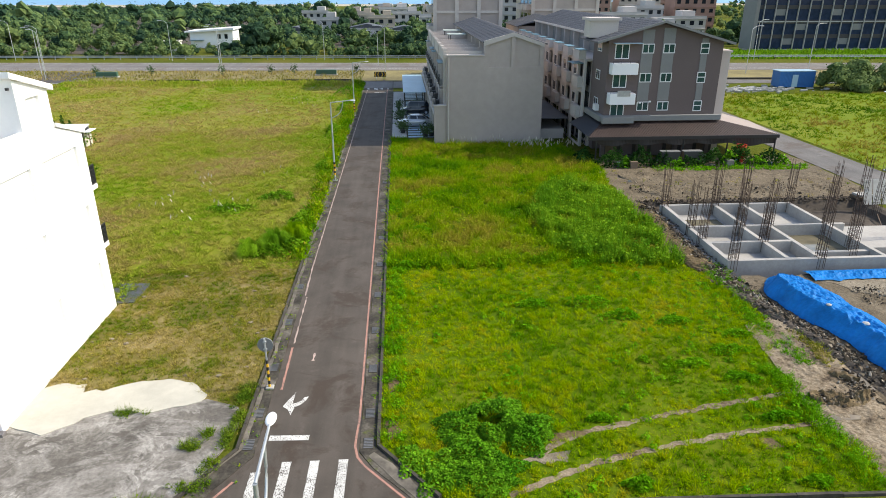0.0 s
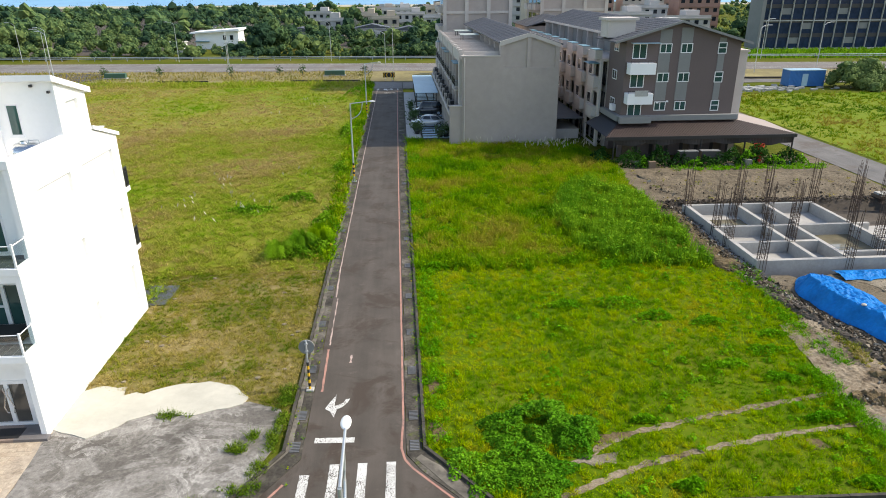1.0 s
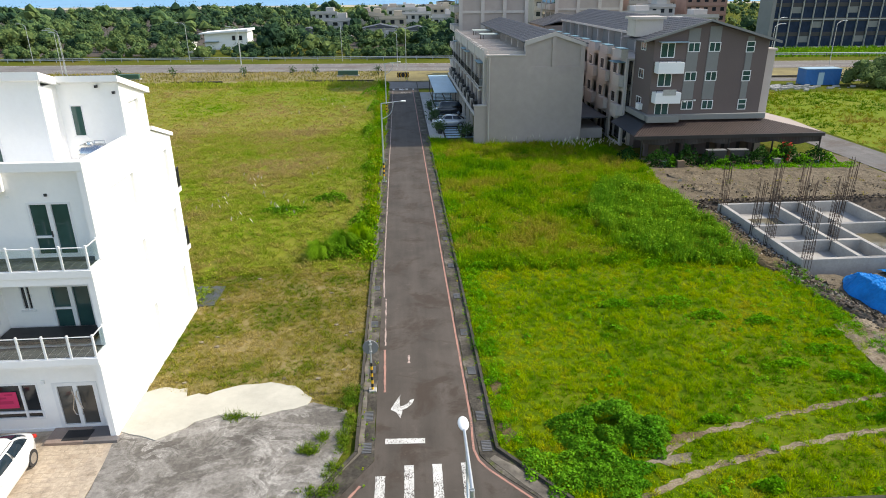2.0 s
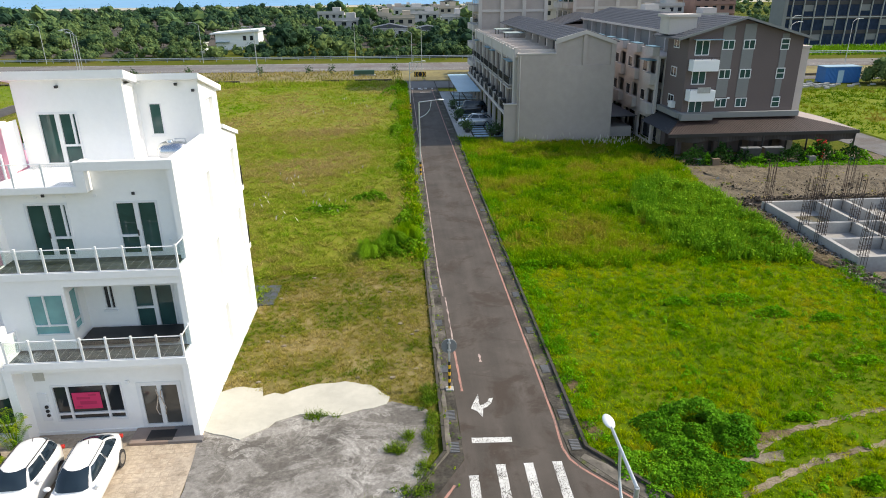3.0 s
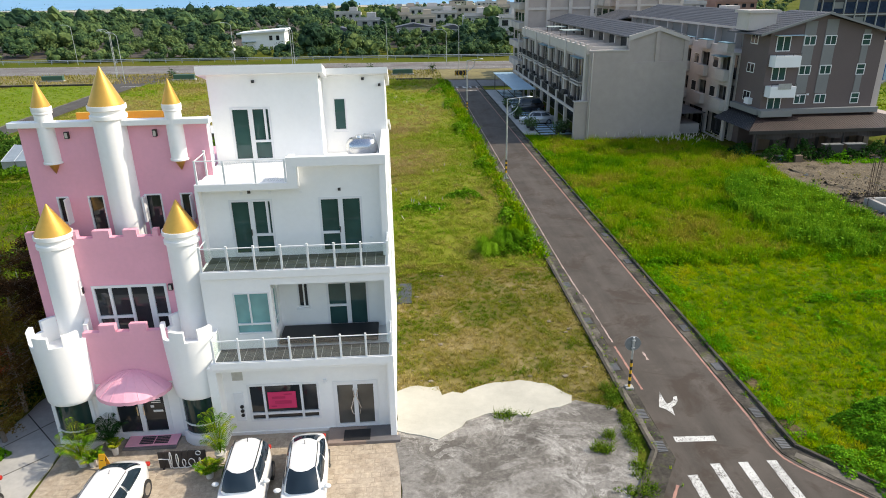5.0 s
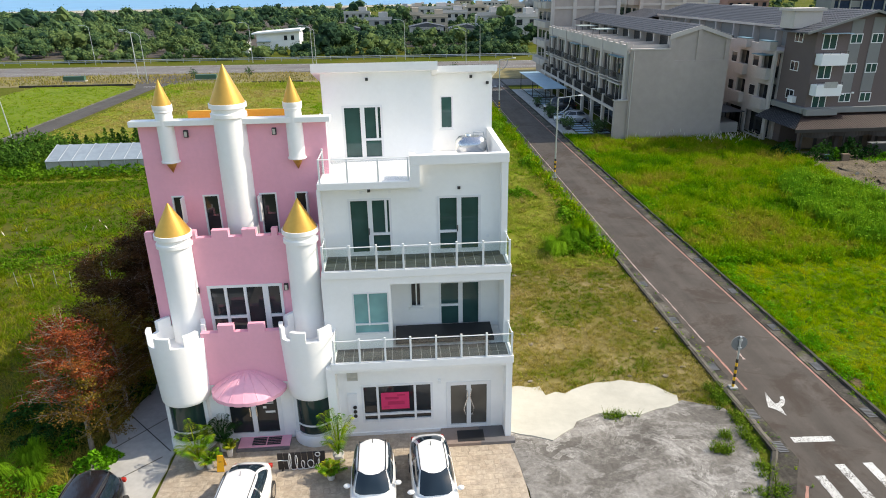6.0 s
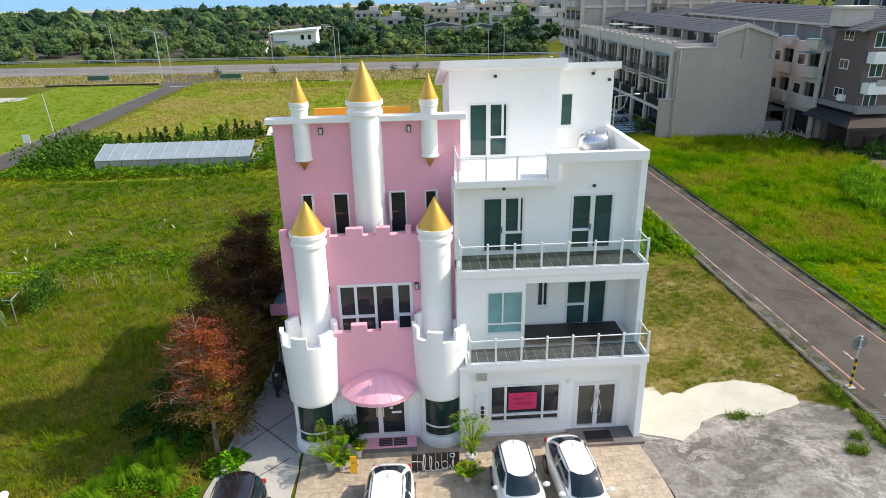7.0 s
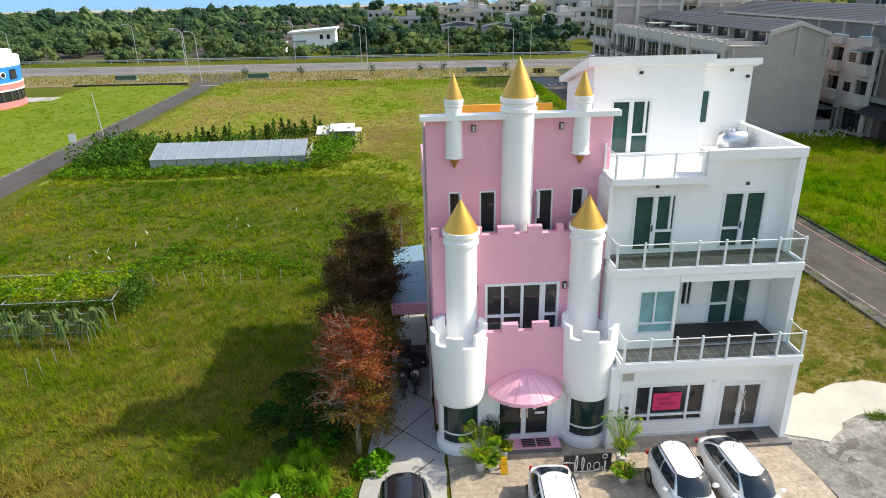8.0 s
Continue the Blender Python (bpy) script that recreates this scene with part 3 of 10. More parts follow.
raw("sea", [(-4500, 780, -0.4), (4500, 780, -0.4), (4500, 4800, -0.4), (-4500, 4800, -0.4)], [(0, 1, 2, 3)], sea_mat())
tagged(bpy.data.objects["sea"], "calm blue sea beyond the shore", "water", kind="structure")
tagged(sheet("beach", [(-1500, 705), (400, 690), (400, 782), (-1500, 782)], 0.05, SAND, 0.3, wobble=6.0, step=40), "pale sandy shore strip along the sea", "beach", kind="structure")

# side road with its junction
tagged(sheet("road_1", [(-5.75, 129.0), (-1.85, 129.0), (-1.85, 20.2), (-1.3, 19.3), (0.75, 16.9), (1.5, 16.5), (70, 16.0), (70, 8.0), (-70, 8.0), (-70, 16.8), (-7.6, 17.3), (-5.75, 20.2)], 0.0, ASPHALT, 0.1),
       "worn brown-grey asphalt side road with stains", "road", kind="structure")
tagged(sheet("gutter_left", [(-6.35, 128), (-5.75, 128), (-5.75, 20.2), (-7.6, 17.3), (-8.2, 17.3), (-6.35, 20.6)], 0.025, GUTTER, 0.12, wobble=0.02), "stained concrete gutter cover strip beside the road", "gutter", kind="structure")
tagged(sheet("gutter_right", [(-1.85, 128), (-1.2, 128), (-1.2, 20.5), (1.0, 17.6), (0.65, 17.0), (-1.3, 19.3), (-1.85, 20.2)], 0.02, GUTTER, 0.12, wobble=0.02), "dark stained concrete gutter strip with moss", "gutter", kind="structure")
tagged(sheet("gutter_ledge", [(-6.34, 124), (-6.16, 124), (-6.16, 20.9), (-7.62, 18.4), (-7.8, 18.5), (-6.34, 21.0)], 0.045, GUTTER_PALE, 0.12, wobble=0.03, step=0.5), "pale dusty concrete ledge along the gutter", "gutter", kind="structure")
tagged(sheet("gutter_corner", [(-1.28, 20.2), (-0.35, 19.1), (0.72, 17.65), (0.45, 17.35), (-0.75, 18.9), (-1.5, 19.95)], 0.03, GUTTER_PALE, 0.12, wobble=0.03, step=0.4), "pale dusty concrete at the road corner", "gutter", kind="structure")
for nm, line in (("kerb_right", [(-1.2, 126), (-1.2, 20.5), (1.0, 17.6), (1.8, 17.1), (18.0, 16.7)]), ("kerb_left", [(-6.37, 126), (-6.37, 20.6), (-8.2, 17.6), (-14.5, 17.2)])):
    side = 0.12 if nm == "kerb_right" else -0.12
    bm = bmesh.new()
    rs = random.Random(4)
    for (ax, ay), (bx, by) in zip(line, line[1:]):
        ln = math.hypot(bx - ax, by - ay)
        k = int(ln / 1.5)
        ux, uy = (bx - ax) / ln, (by - ay) / ln
        ox, oy = (-uy * side, ux * side)
        for i in range(k):
            a, b = i * ln / k, (i + 1) * ln / k - 0.02
            h = 0.13 + rs.uniform(-0.02, 0.02)
            q = [(ax + ux * a, ay + uy * a), (ax + ux * b, ay + uy * b), (ax + ux * b + ox, ay + uy * b + oy), (ax + ux * a + ox, ay + uy * a + oy)]
            lo = [bm.verts.new((*p, -0.1)) for p in q]
            hi = [bm.verts.new((*p, h)) for p in q]
            bm.faces.new(hi)
            for s in range(4):
                bm.faces.new((lo[s], lo[(s + 1) % 4], hi[(s + 1) % 4], hi[s]))
    tagged(part(nm, bm, KERB), "dark weathered concrete kerb stones along the gutter", "kerb", kind="structure")


def stripe(name, line, w, mat, z, label, cat="road marking", ragged=0.0):
    """A painted line along points."""
    bm = bmesh.new()
    L, R = [], []
    rs = random.Random(len(line))
    dense = []
    for (ax, ay), (bx, by) in zip(line, line[1:]):
        k = max(1, int(math.hypot(bx - ax, by - ay) / 0.22)) if ragged else 1
        dense += [(ax + (bx - ax) * i / k, ay + (by - ay) * i / k) for i in range(k)]
    dense.append(line[-1])
    for i, (x, y) in enumerate(dense):
        a, b = dense[max(0, i - 1)], dense[min(len(dense) - 1, i + 1)]
        d = math.hypot(b[0] - a[0], b[1] - a[1])
        nx, ny = -(b[1] - a[1]) / d, (b[0] - a[0]) / d
        e1, e2 = w / 2 + rs.uniform(-ragged, ragged * 0.3), w / 2 + rs.uniform(-ragged, ragged * 0.3)
        L.append(bm.verts.new((x + nx * e1, y + ny * e1, z)))
        R.append(bm.verts.new((x - nx * e2, y - ny * e2, z)))
    for i in range(len(dense) - 1):
        bm.faces.new((L[i], R[i], R[i + 1], L[i + 1]))
    return tagged(part(name, bm, mat), label, cat, kind="structure")


stripe("red_line_right", [(-2.08, 122), (-2.03, 60), (-1.94, 22.3), (-2.0, 21.2), (-2.02, 20.6), (-1.9, 19.95), (-1.62, 19.45), (-1.0, 18.7), (-0.37, 17.95), (0.35, 17.1)], 0.09, RED_LINE, 0.006, "worn faded red no-stopping line", ragged=0.006)
stripe("red_line_left", [(-5.45, 122), (-5.62, 60), (-5.68, 38), (-5.6, 34)], 0.09, PINK_LINE, 0.006, "worn faded red no-stopping line", ragged=0.03)
stripe("red_line_left_near", [(-5.48, 28.2), (-5.42, 24.6)], 0.11, RED_LINE, 0.006, "worn faded red no-stopping line", ragged=0.02)
stripe("red_line_corner", [(-6.2, 18.9), (-7.3, 17.2)], 0.11, RED_LINE, 0.006, "worn faded red no-stopping line", ragged=0.02)
stripe("paint_rest", [(-4.35, 26.9), (-4.33, 27.6)], 0.12, PINK_LINE, 0.006, "last flakes of a worn white road marking", ragged=0.05)
stripe("red_line_left_mid", [(-5.5, 33.8), (-5.46, 28.6)], 0.08, PINK_LINE, 0.006, "worn faded red no-stopping line", ragged=0.035)
stripe("stop_line", [(-5.36, 21.28), (-3.83, 21.22)], 0.32, ROAD_PAINT, 0.007, "worn white stop line painted on asphalt", ragged=0.012)
for i, x in enumerate((-5.5, -4.47, -3.45, -2.4)):
    stripe("crossing_bar", [(x, 19.85 - (0.5 if i == 0 else 0)), (x - 0.05, 16.2)], 0.35, ROAD_PAINT, 0.007, "worn white crossing bar painted on asphalt", ragged=0.012)
for i in range(4):
    stripe("crossing_bar", [(-5.3 + i * 1.15, 115.8), (-5.5 + i * 1.15, 118.4)], 0.36, ROAD_PAINT, 0.007, "white crossing bar at the far road end")
stripe("stop_line_far", [(-4.2, 112.4), (-2.3, 112.2)], 0.35, ROAD_PAINT, 0.007, "white stop line at the far road end")


def arrow(at, s, name="road_arrow"):
    """A worn ahead-and-right arrow: a pointed blade with a bent arm."""
    shapes = [[(0.02, -0.92), (0.10, -0.42), (-0.02, 0.05), (0.02, 0.78), (-0.30, 0.02), (-0.40, -0.28), (-0.17, -0.48)],
              [(0.0, -0.40), (0.30, -0.22), (0.52, 0.06), (0.62, 0.42), (0.44, 0.36), (0.34, 0.12), (0.16, -0.02), (-0.02, -0.12)]]
    bm = bmesh.new()
    for i, pts in enumerate(shapes):
        bm.faces.new([bm.verts.new((at[0] + s * x, at[1] + s * y, 0.008 + 0.002 * i)) for x, y in pts])
    bmesh.ops.triangulate(bm, faces=bm.faces)
    tagged(part(name, bm, ROAD_PAINT), "worn white turn arrow painted on asphalt", "road marking", kind="structure")


arrow((-4.78, 23.6), 0.97)
arrow((-3.8, 116.5), 1.6)

# gutter grates
gr = None
for side_x, ys in ((-6.05, (20.9, 22.9, 26.4, 30.8, 35.2, 40.0, 45.0, 50.4, 58.0, 66.0)), (-1.52, (20.7, 22.6, 26.0, 29.6, 33.8, 38.2, 43.0, 49.0, 57.0))):
    for y in ys:
        if gr is None:
            gr = thing("gutter_grate", (side_x, y, 0.03), "grey steel gutter grate set in the strip", "grate", "gutter grates")
            box("rim", side_x - 0.2, side_x + 0.2, y - 0.33, y + 0.33, 0.0, 0.036, KERB, gr)
            for k in range(7):
                box("bar", side_x - 0.18, side_x + 0.18, y - 0.3 + k * 0.09, y - 0.25 + k * 0.09, 0.0, 0.05, GRATE, gr)
        else:
            copy_thing(gr, pose(side_x, y, 0.03))

# other paved ground
tagged(sheet("concrete_lot", [(-15.62, 17.0), (-8.3, 17.5), (-7.1, 19.6), (-6.75, 22.6), (-7.0, 23.4), (-8.4, 24.0), (-12.0, 24.0), (-15.7, 23.0)], 0.04, LOT, 0.2, wobble=0.06),
       "weathered grey concrete lot with pale swirls and stains", "concrete lot", kind="structure")
tagged(sheet("cement_patch", [(-15.76, 22.6), (-15.0, 22.25), (-14.2, 22.0), (-13.3, 22.5), (-12.7, 23.2), (-12.0, 23.45), (-10.4, 23.15), (-9.2, 23.6), (-8.65, 23.75), (-8.6, 24.4), (-9.3, 25.2), (-10.4, 25.65), (-11.6, 25.6), (-13.0, 25.0), (-13.9, 24.9), (-14.0, 25.5), (-15.2, 25.6), (-15.76, 25.2)], 0.075, CREAM, 0.12, wobble=0.05, step=0.35),
       "cream cement spill with an uneven edge", "concrete", kind="structure")
tagged(sheet("forecourt", [(-28.15, 11.0), (-15.62, 11.0), (-15.62, 22.9), (-28.15, 23.6)], 0.03, BED, 0.2), "mortar bed of the stone-paved forecourt", "paving", kind="structure")
tagged(sheet("side_path", [(-31.7, 12.0), (-28.25, 12.0), (-28.25, 23.4), (-28.55, 24.0), (-28.55, 36.5), (-29.6, 36.5), (-30.4, 27.5), (-31.0, 23.3)], 0.035, PATH_PALE, 0.2, wobble=0.04), "pale concrete path beside the pink house", "path", kind="structure")
for a, b in (((-31.2, 22.2), (-28.6, 25.4)), ((-30.7, 25.0), (-28.4, 22.6)), ((-31.5, 19.6), (-28.6, 22.3)), ((-30.5, 27.6), (-28.6, 25.8))):
    stripe("path_joint", [a, b], 0.04, KERB, 0.042, "dark joint in the concrete path", "joint")

tagged(sheet("rear_slab", [(-18.0, 33.5), (-14.95, 33.7), (-14.9, 36.2), (-18.0, 36.4)], 0.05, ROOF_GREY, 0.1), "small grey concrete slab behind the white house", "slab", kind="structure")

# main road along the back, lanes
tagged(sheet("road_2", [(-700, 186.3), (0, 143.6), (700, 100.9), (700, 103.4), (0, 158.7), (-700, 214)], 0.06, ASPHALT_MAIN, 0.3), "pale grey asphalt main road", "road", kind="structure")
stripe("lane_line", [(-700, 192.5), (0, 146.9), (700, 101.4)], 0.22, ROAD_PAINT, 0.075, "thin white lane line")
stripe("median_line", [(-700, 200), (0, 151.0), (700, 102)], 0.35, SIGN_DARK, 0.078, "dark joint along the middle of the road", "joint")
stripe("far_edge_line", [(-700, 211), (0, 157.6), (700, 103)], 0.22, ROAD_PAINT, 0.077, "thin white edge line")
tagged(sheet("verge_near", [(-700, 170), (-62.5, 130.0), (-3, 126.6), (-3, 143.9), (-700, 186.4)], 0.03, VERGE, 0.2, wobble=0.3, step=6), "dry brown-green roadside verge", "verge", kind="structure")
tagged(sheet("verge_near_east", [(-3.05, 126.7), (6, 125.5), (44, 123.6), (64, 124.5), (110, 118.5), (700, 80), (700, 100.8), (-3.05, 143.8)], 0.03, VERGE, 0.2, wobble=0.3, step=6), "dry brown-green roadside verge", "verge", kind="structure")
tagged(sheet("verge_path", [(45.3, 117.5), (64, 119), (80, 117), (80, 121.5), (62, 124.2), (45.3, 123.8)], 0.04, ASPHALT_EAST, 0.2), "grey asphalt strip beside the verge", "path", kind="structure")
for xa, xb in ((-47.0, -37.5), (-22.0, -9.0), (-90.0, -69.0), (47.0, 72.0)):
    ya = (lambda x: 127.6 - 0.045 * x) if xa < 0 else (lambda x: 127.5 - 0.045 * x)
    bm = bmesh.new()
    vs = [bm.verts.new((x, ya(x) + o, z)) for o, z in ((-0.35, 0.02), (-0.35, 0.32), (0.0, 0.32), (0.0, 0.02)) for x in (xa, xb)]
    for i in range(0, 6, 2):
        bm.faces.new((vs[i], vs[i + 1], vs[i + 3], vs[i + 2]))
    tagged(part("ditch_wall", bm, KERB), "dark concrete ditch wall at the verge's foot", "wall", kind="structure")
tagged(sheet("cross_lane", [(-6.35, 117.6), (7, 117.0), (30, 115.8), (30, 123.4), (6, 125.2), (-6.9, 126.6)], 0.03, ASPHALT_MAIN, 0.2), "pale dusty asphalt lane across the side road's end", "road", kind="structure")
stripe("lane_kerb", [(-8.0, 126.9), (6, 125.4), (30, 123.6)], 0.3, KERB, 0.07, "dark kerb between the lane and the verge", "kerb")
tagged(sheet("road_3", [(40.3, 8), (45.2, 8), (45.4, 132), (40.6, 132)], 0.02, ASPHALT_EAST, 0.1), "grey asphalt lane between the site and a field", "road", kind="structure")
tagged(sheet("road_4", [(-66.7, 20), (-63.2, 20), (-63.4, 126), (-61.0, 133), (-58, 144), (-73, 146), (-69.4, 133), (-67.0, 126)], 0.05, ASPHALT_LANE, 0.1), "old grey asphalt field lane with a grassy edge", "road", kind="structure")
stripe("lane_edge_dust", [(-66.75, 20), (-67.05, 126)], 0.55, GUTTER_PALE, 0.056, "pale dusty edge of the field lane", "road edge", ragged=0.2)
stripe("junction_line", [(-66.0, 127.5), (-62.5, 127.5)], 0.5, ROAD_PAINT, 0.057, "worn white stop line")

# building site ground
tagged(sheet("site_ground_north", [(19.3, 64.5), (40.2, 64.5), (40.2, 49.4), (37.4, 49.5), (18.9, 49.5), (18.2, 55.0)], 0.02, DIRT, 0.1, wobble=0.15), "bare brown building site dirt", "dirt", kind="structure")
tagged(sheet("site_ground_west", [(17.2, 52), (19.0, 50), (19.0, 34.7), (40.2, 34.7), (40.2, 15), (17.8, 15), (17.2, 22), (18.3, 27), (19.3, 31), (18.3, 35), (16.9, 39.0), (16.8, 46)], 0.022, DIRT, 0.1, wobble=0.25), "bare brown dirt with rubble beside the site", "dirt", kind="structure")
tagged(sheet("pale_dirt", [(24, 34.6), (40, 34.6), (40, 29), (30, 29.5), (26, 32)], 0.04, DIRT_PALE, 0.1, wobble=0.3), "pale crushed gravel on the site", "gravel", kind="structure")
RUTS = ([(4.2, 19.2), (5.6, 20.2), (6.9, 20.84), (10.8, 21.8), (14.8, 22.6), (17.2, 23.1)], [(3.4, 17.6), (5.0, 18.3), (7.0, 19.1), (10.3, 19.9), (13.4, 20.45), (16.6, 20.8)])
for k, line in enumerate(RUTS):
    stripe("wheel_rut", line, 0.36, MUD_PALE, 0.012, "bare brown wheel rut through the grass", "rut", ragged=0.12)
BARE = ([(4.4, 19.2), (5.9, 19.15), (6.1, 19.75), (4.8, 19.7)], [(5.1, 20.3), (6.7, 20.5), (6.9, 20.95), (5.5, 20.8)], [(13.5, 19.5), (14.2, 19.4), (14.1, 20.0), (13.5, 19.95)],
        [(-0.95, 24.2), (-0.5, 24.3), (-0.45, 25.4), (-0.95, 25.5)], [(-0.9, 21.0), (-0.35, 21.1), (-0.4, 22.0), (-0.95, 22.1)])
for k, spot in enumerate(BARE):
    tagged(sheet("bare_patch", spot, 0.014, DIRT_PALE if k == 0 else MUD, 0.05, wobble=0.08, step=0.25), "bare soil patch in the grass", "soil patch", kind="structure")


def mud_strip(name, line, half, height, mat, label, seed, step=0.11):
    """Rough trodden mud along a line: a sheet of ridges, lumps and hollows that fades into the ground."""
    vs, fs, rows = [], [], []
    for (ax, ay), (bx, by) in zip(line, line[1:]):
        k = max(2, int(math.hypot(bx - ax, by - ay) / step))
        rows += [(ax + (bx - ax) * i / k, ay + (by - ay) * i / k, bx - ax, by - ay) for i in range(k)]
    m = int(2 * half / step)
    for i, (x, y, dx, dy) in enumerate(rows):
        d = math.hypot(dx, dy)
        wide = half * (1 + 0.25 * noise.noise(Vector((i * 0.06, seed, 0)))) * min(1, (i + 2) / 8, (len(rows) - i + 1) / 8)
        for j in range(m + 1):
            g = j / m * 2 - 1
            px, py = x - dy / d * g * wide, y + dx / d * g * wide
            v = Vector((px, py, seed))
            z = height * (0.5 + 0.9 * noise.noise(v * 0.9) + 0.7 * abs(noise.noise(v * 2.3)) + 0.45 * noise.noise(v * 6.0)) * (1 - g ** 4)
            vs.append((px, py, 0.02 + max(z, -0.02)))
    for i in range(len(rows) - 1):
        for j in range(m):
            q = i * (m + 1) + j
            fs.append((q, q + 1, q + m + 2, q + m + 1))
    tagged(raw(name, vs, fs, mat), label, "mud", kind="structure")


mud_strip("mud_track", [(18.5, 16.4), (18.2, 20.0), (18.3, 23.0), (18.6, 25.6), (19.1, 29.3)], 1.6, 0.10, MUD_PALE, "churned brown mud with wet hollows", 3.0, 0.08)
mud_strip("mud_heap", [(16.9, 22.4), (17.8, 22.3), (18.6, 22.1), (19.6, 22.5)], 0.5, 0.36, MUD, "heap of dark turned mud clods", 17.0, 0.06)
mud_strip("mud_heap_near", [(18.9, 24.2), (19.4, 23.8), (19.8, 23.3)], 0.3, 0.28, MUD, "heap of dark turned mud clods", 19.0, 0.06)
mud_strip("spoil_ridge", [(20.9, 20.5), (20.7, 24.0), (20.3, 27.0), (19.8, 29.4), (19.2, 31.5), (18.8, 34.0)], 0.55, 0.20, SOIL_DARK, "ridge of dark dug earth and gravel beside the tarp", 8.0, 0.08)
mud_strip("pit_edge", [(18.6, 35.5), (18.4, 40.0), (18.6, 45.0), (18.9, 49.3)], 0.75, 0.20, MUD, "trodden brown earth along the pit", 5.0, 0.14)
mud_strip("site_tracks", [(20.5, 53.0), (27, 52.2), (34, 52.6), (39.5, 52.0)], 1.9, 0.16, DIRT, "rutted brown earth between pit and garden", 9.0, 0.2)
mud_strip("site_tracks_back", [(20.0, 57.5), (27, 56.8), (33, 57.6), (39.5, 56.5)], 1.9, 0.14, DIRT, "rutted brown earth before the garden", 12.0, 0.2)
for x, y, rx, ry in ((17.5, 20.95, 0.75, 0.2), (19.95, 23.4, 0.2, 0.8), (18.7, 27.2, 0.25, 0.6), (18.6, 18.4, 0.5, 0.25)):
    pts = [(x + rx * (1 + 0.2 * math.sin(3 * k)) * math.cos(k * 0.42), y + ry * (1 + 0.2 * math.sin(5 * k)) * math.sin(k * 0.42)) for k in range(15)]
    tagged(sheet("mud_puddle", pts, 0.10, MUD_WET, 0.05), "shallow pale mud puddle", "puddle", kind="structure")


# ---- grass ----
G_R = leafy("bright_field_grass", [(0.26, (0.095, 0.225, 0.002)), (0.44, (0.235, 0.375, 0.003)), (0.60, (0.33, 0.425, 0.004)), (0.85, (0.40, 0.37, 0.014))], 0.07, trans=0.4, isl=0.38)
G_R_FAR = leafy("green_field_grass", [(0.28, (0.072, 0.20, 0.003)), (0.46, (0.17, 0.315, 0.004)), (0.60, (0.245, 0.335, 0.006)), (0.80, (0.31, 0.265, 0.035))], 0.07, trans=0.35, isl=0.38)
G_WEED = leafy("dark_green_weed", [(0.3, (0.085, 0.225, 0.009)), (0.7, (0.205, 0.37, 0.018))], 0.3, trans=0.35, isl=0.3)
G_CREEP = leafy("garden_vine_leaf", [(0.3, (0.05, 0.145, 0.008)), (0.7, (0.135, 0.255, 0.014))], 0.4, trans=0.3, isl=0.35)
G_LOT = leafy("olive_lot_weed", [(0.3, (0.055, 0.125, 0.008)), (0.7, (0.15, 0.225, 0.018))], 0.3, trans=0.3, isl=0.3)
G_BROAD = leafy("bright_green_weed_leaf", [(0.3, (0.075, 0.25, 0.004)), (0.7, (0.16, 0.37, 0.008))], 0.3, trans=0.35, isl=0.4)
G_DRY = leafy("short_olive_grass", [(0.26, (0.10, 0.18, 0.008)), (0.44, (0.20, 0.23, 0.018)), (0.58, (0.31, 0.27, 0.052)), (0.76, (0.41, 0.33, 0.125))], 0.25, trans=0.35, isl=0.3)
G_TALL = leafy("tall_yellow_green_grass", [(0.25, (0.13, 0.28, 0.005)), (0.42, (0.22, 0.33, 0.020)), (0.56, (0.30, 0.335, 0.040)), (0.72, (0.37, 0.315, 0.09)), (0.90, (0.40, 0.30, 0.13))], 0.03, trans=0.4, isl=0.12)
G_WEST = leafy("olive_green_field_grass", [(0.30, (0.062, 0.155, 0.004)), (0.44, (0.125, 0.215, 0.006)), (0.58, (0.20, 0.235, 0.010)), (0.76, (0.29, 0.235, 0.045))], 0.07, trans=0.25, isl=0.2)
G_LANE = leafy("mown_field_grass", [(0.25, (0.14, 0.255, 0.012)), (0.5, (0.20, 0.30, 0.018)), (0.75, (0.27, 0.30, 0.035))], 0.03, trans=0.4, isl=0.12)
G_BUSH = leafy("bush_leaf", [(0.3, (0.055, 0.195, 0.008)), (0.7, (0.145, 0.34, 0.016))], 0.4)
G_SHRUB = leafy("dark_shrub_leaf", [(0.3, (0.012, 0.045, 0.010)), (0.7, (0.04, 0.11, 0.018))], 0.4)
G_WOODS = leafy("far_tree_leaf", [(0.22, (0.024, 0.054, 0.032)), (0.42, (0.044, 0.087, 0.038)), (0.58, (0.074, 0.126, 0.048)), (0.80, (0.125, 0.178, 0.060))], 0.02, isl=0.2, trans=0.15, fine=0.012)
PLUME = leafy("pale_grass_plume", [(0.3, (0.42, 0.38, 0.30)), (0.7, (0.58, 0.54, 0.45))], 0.5, isl=0.15)

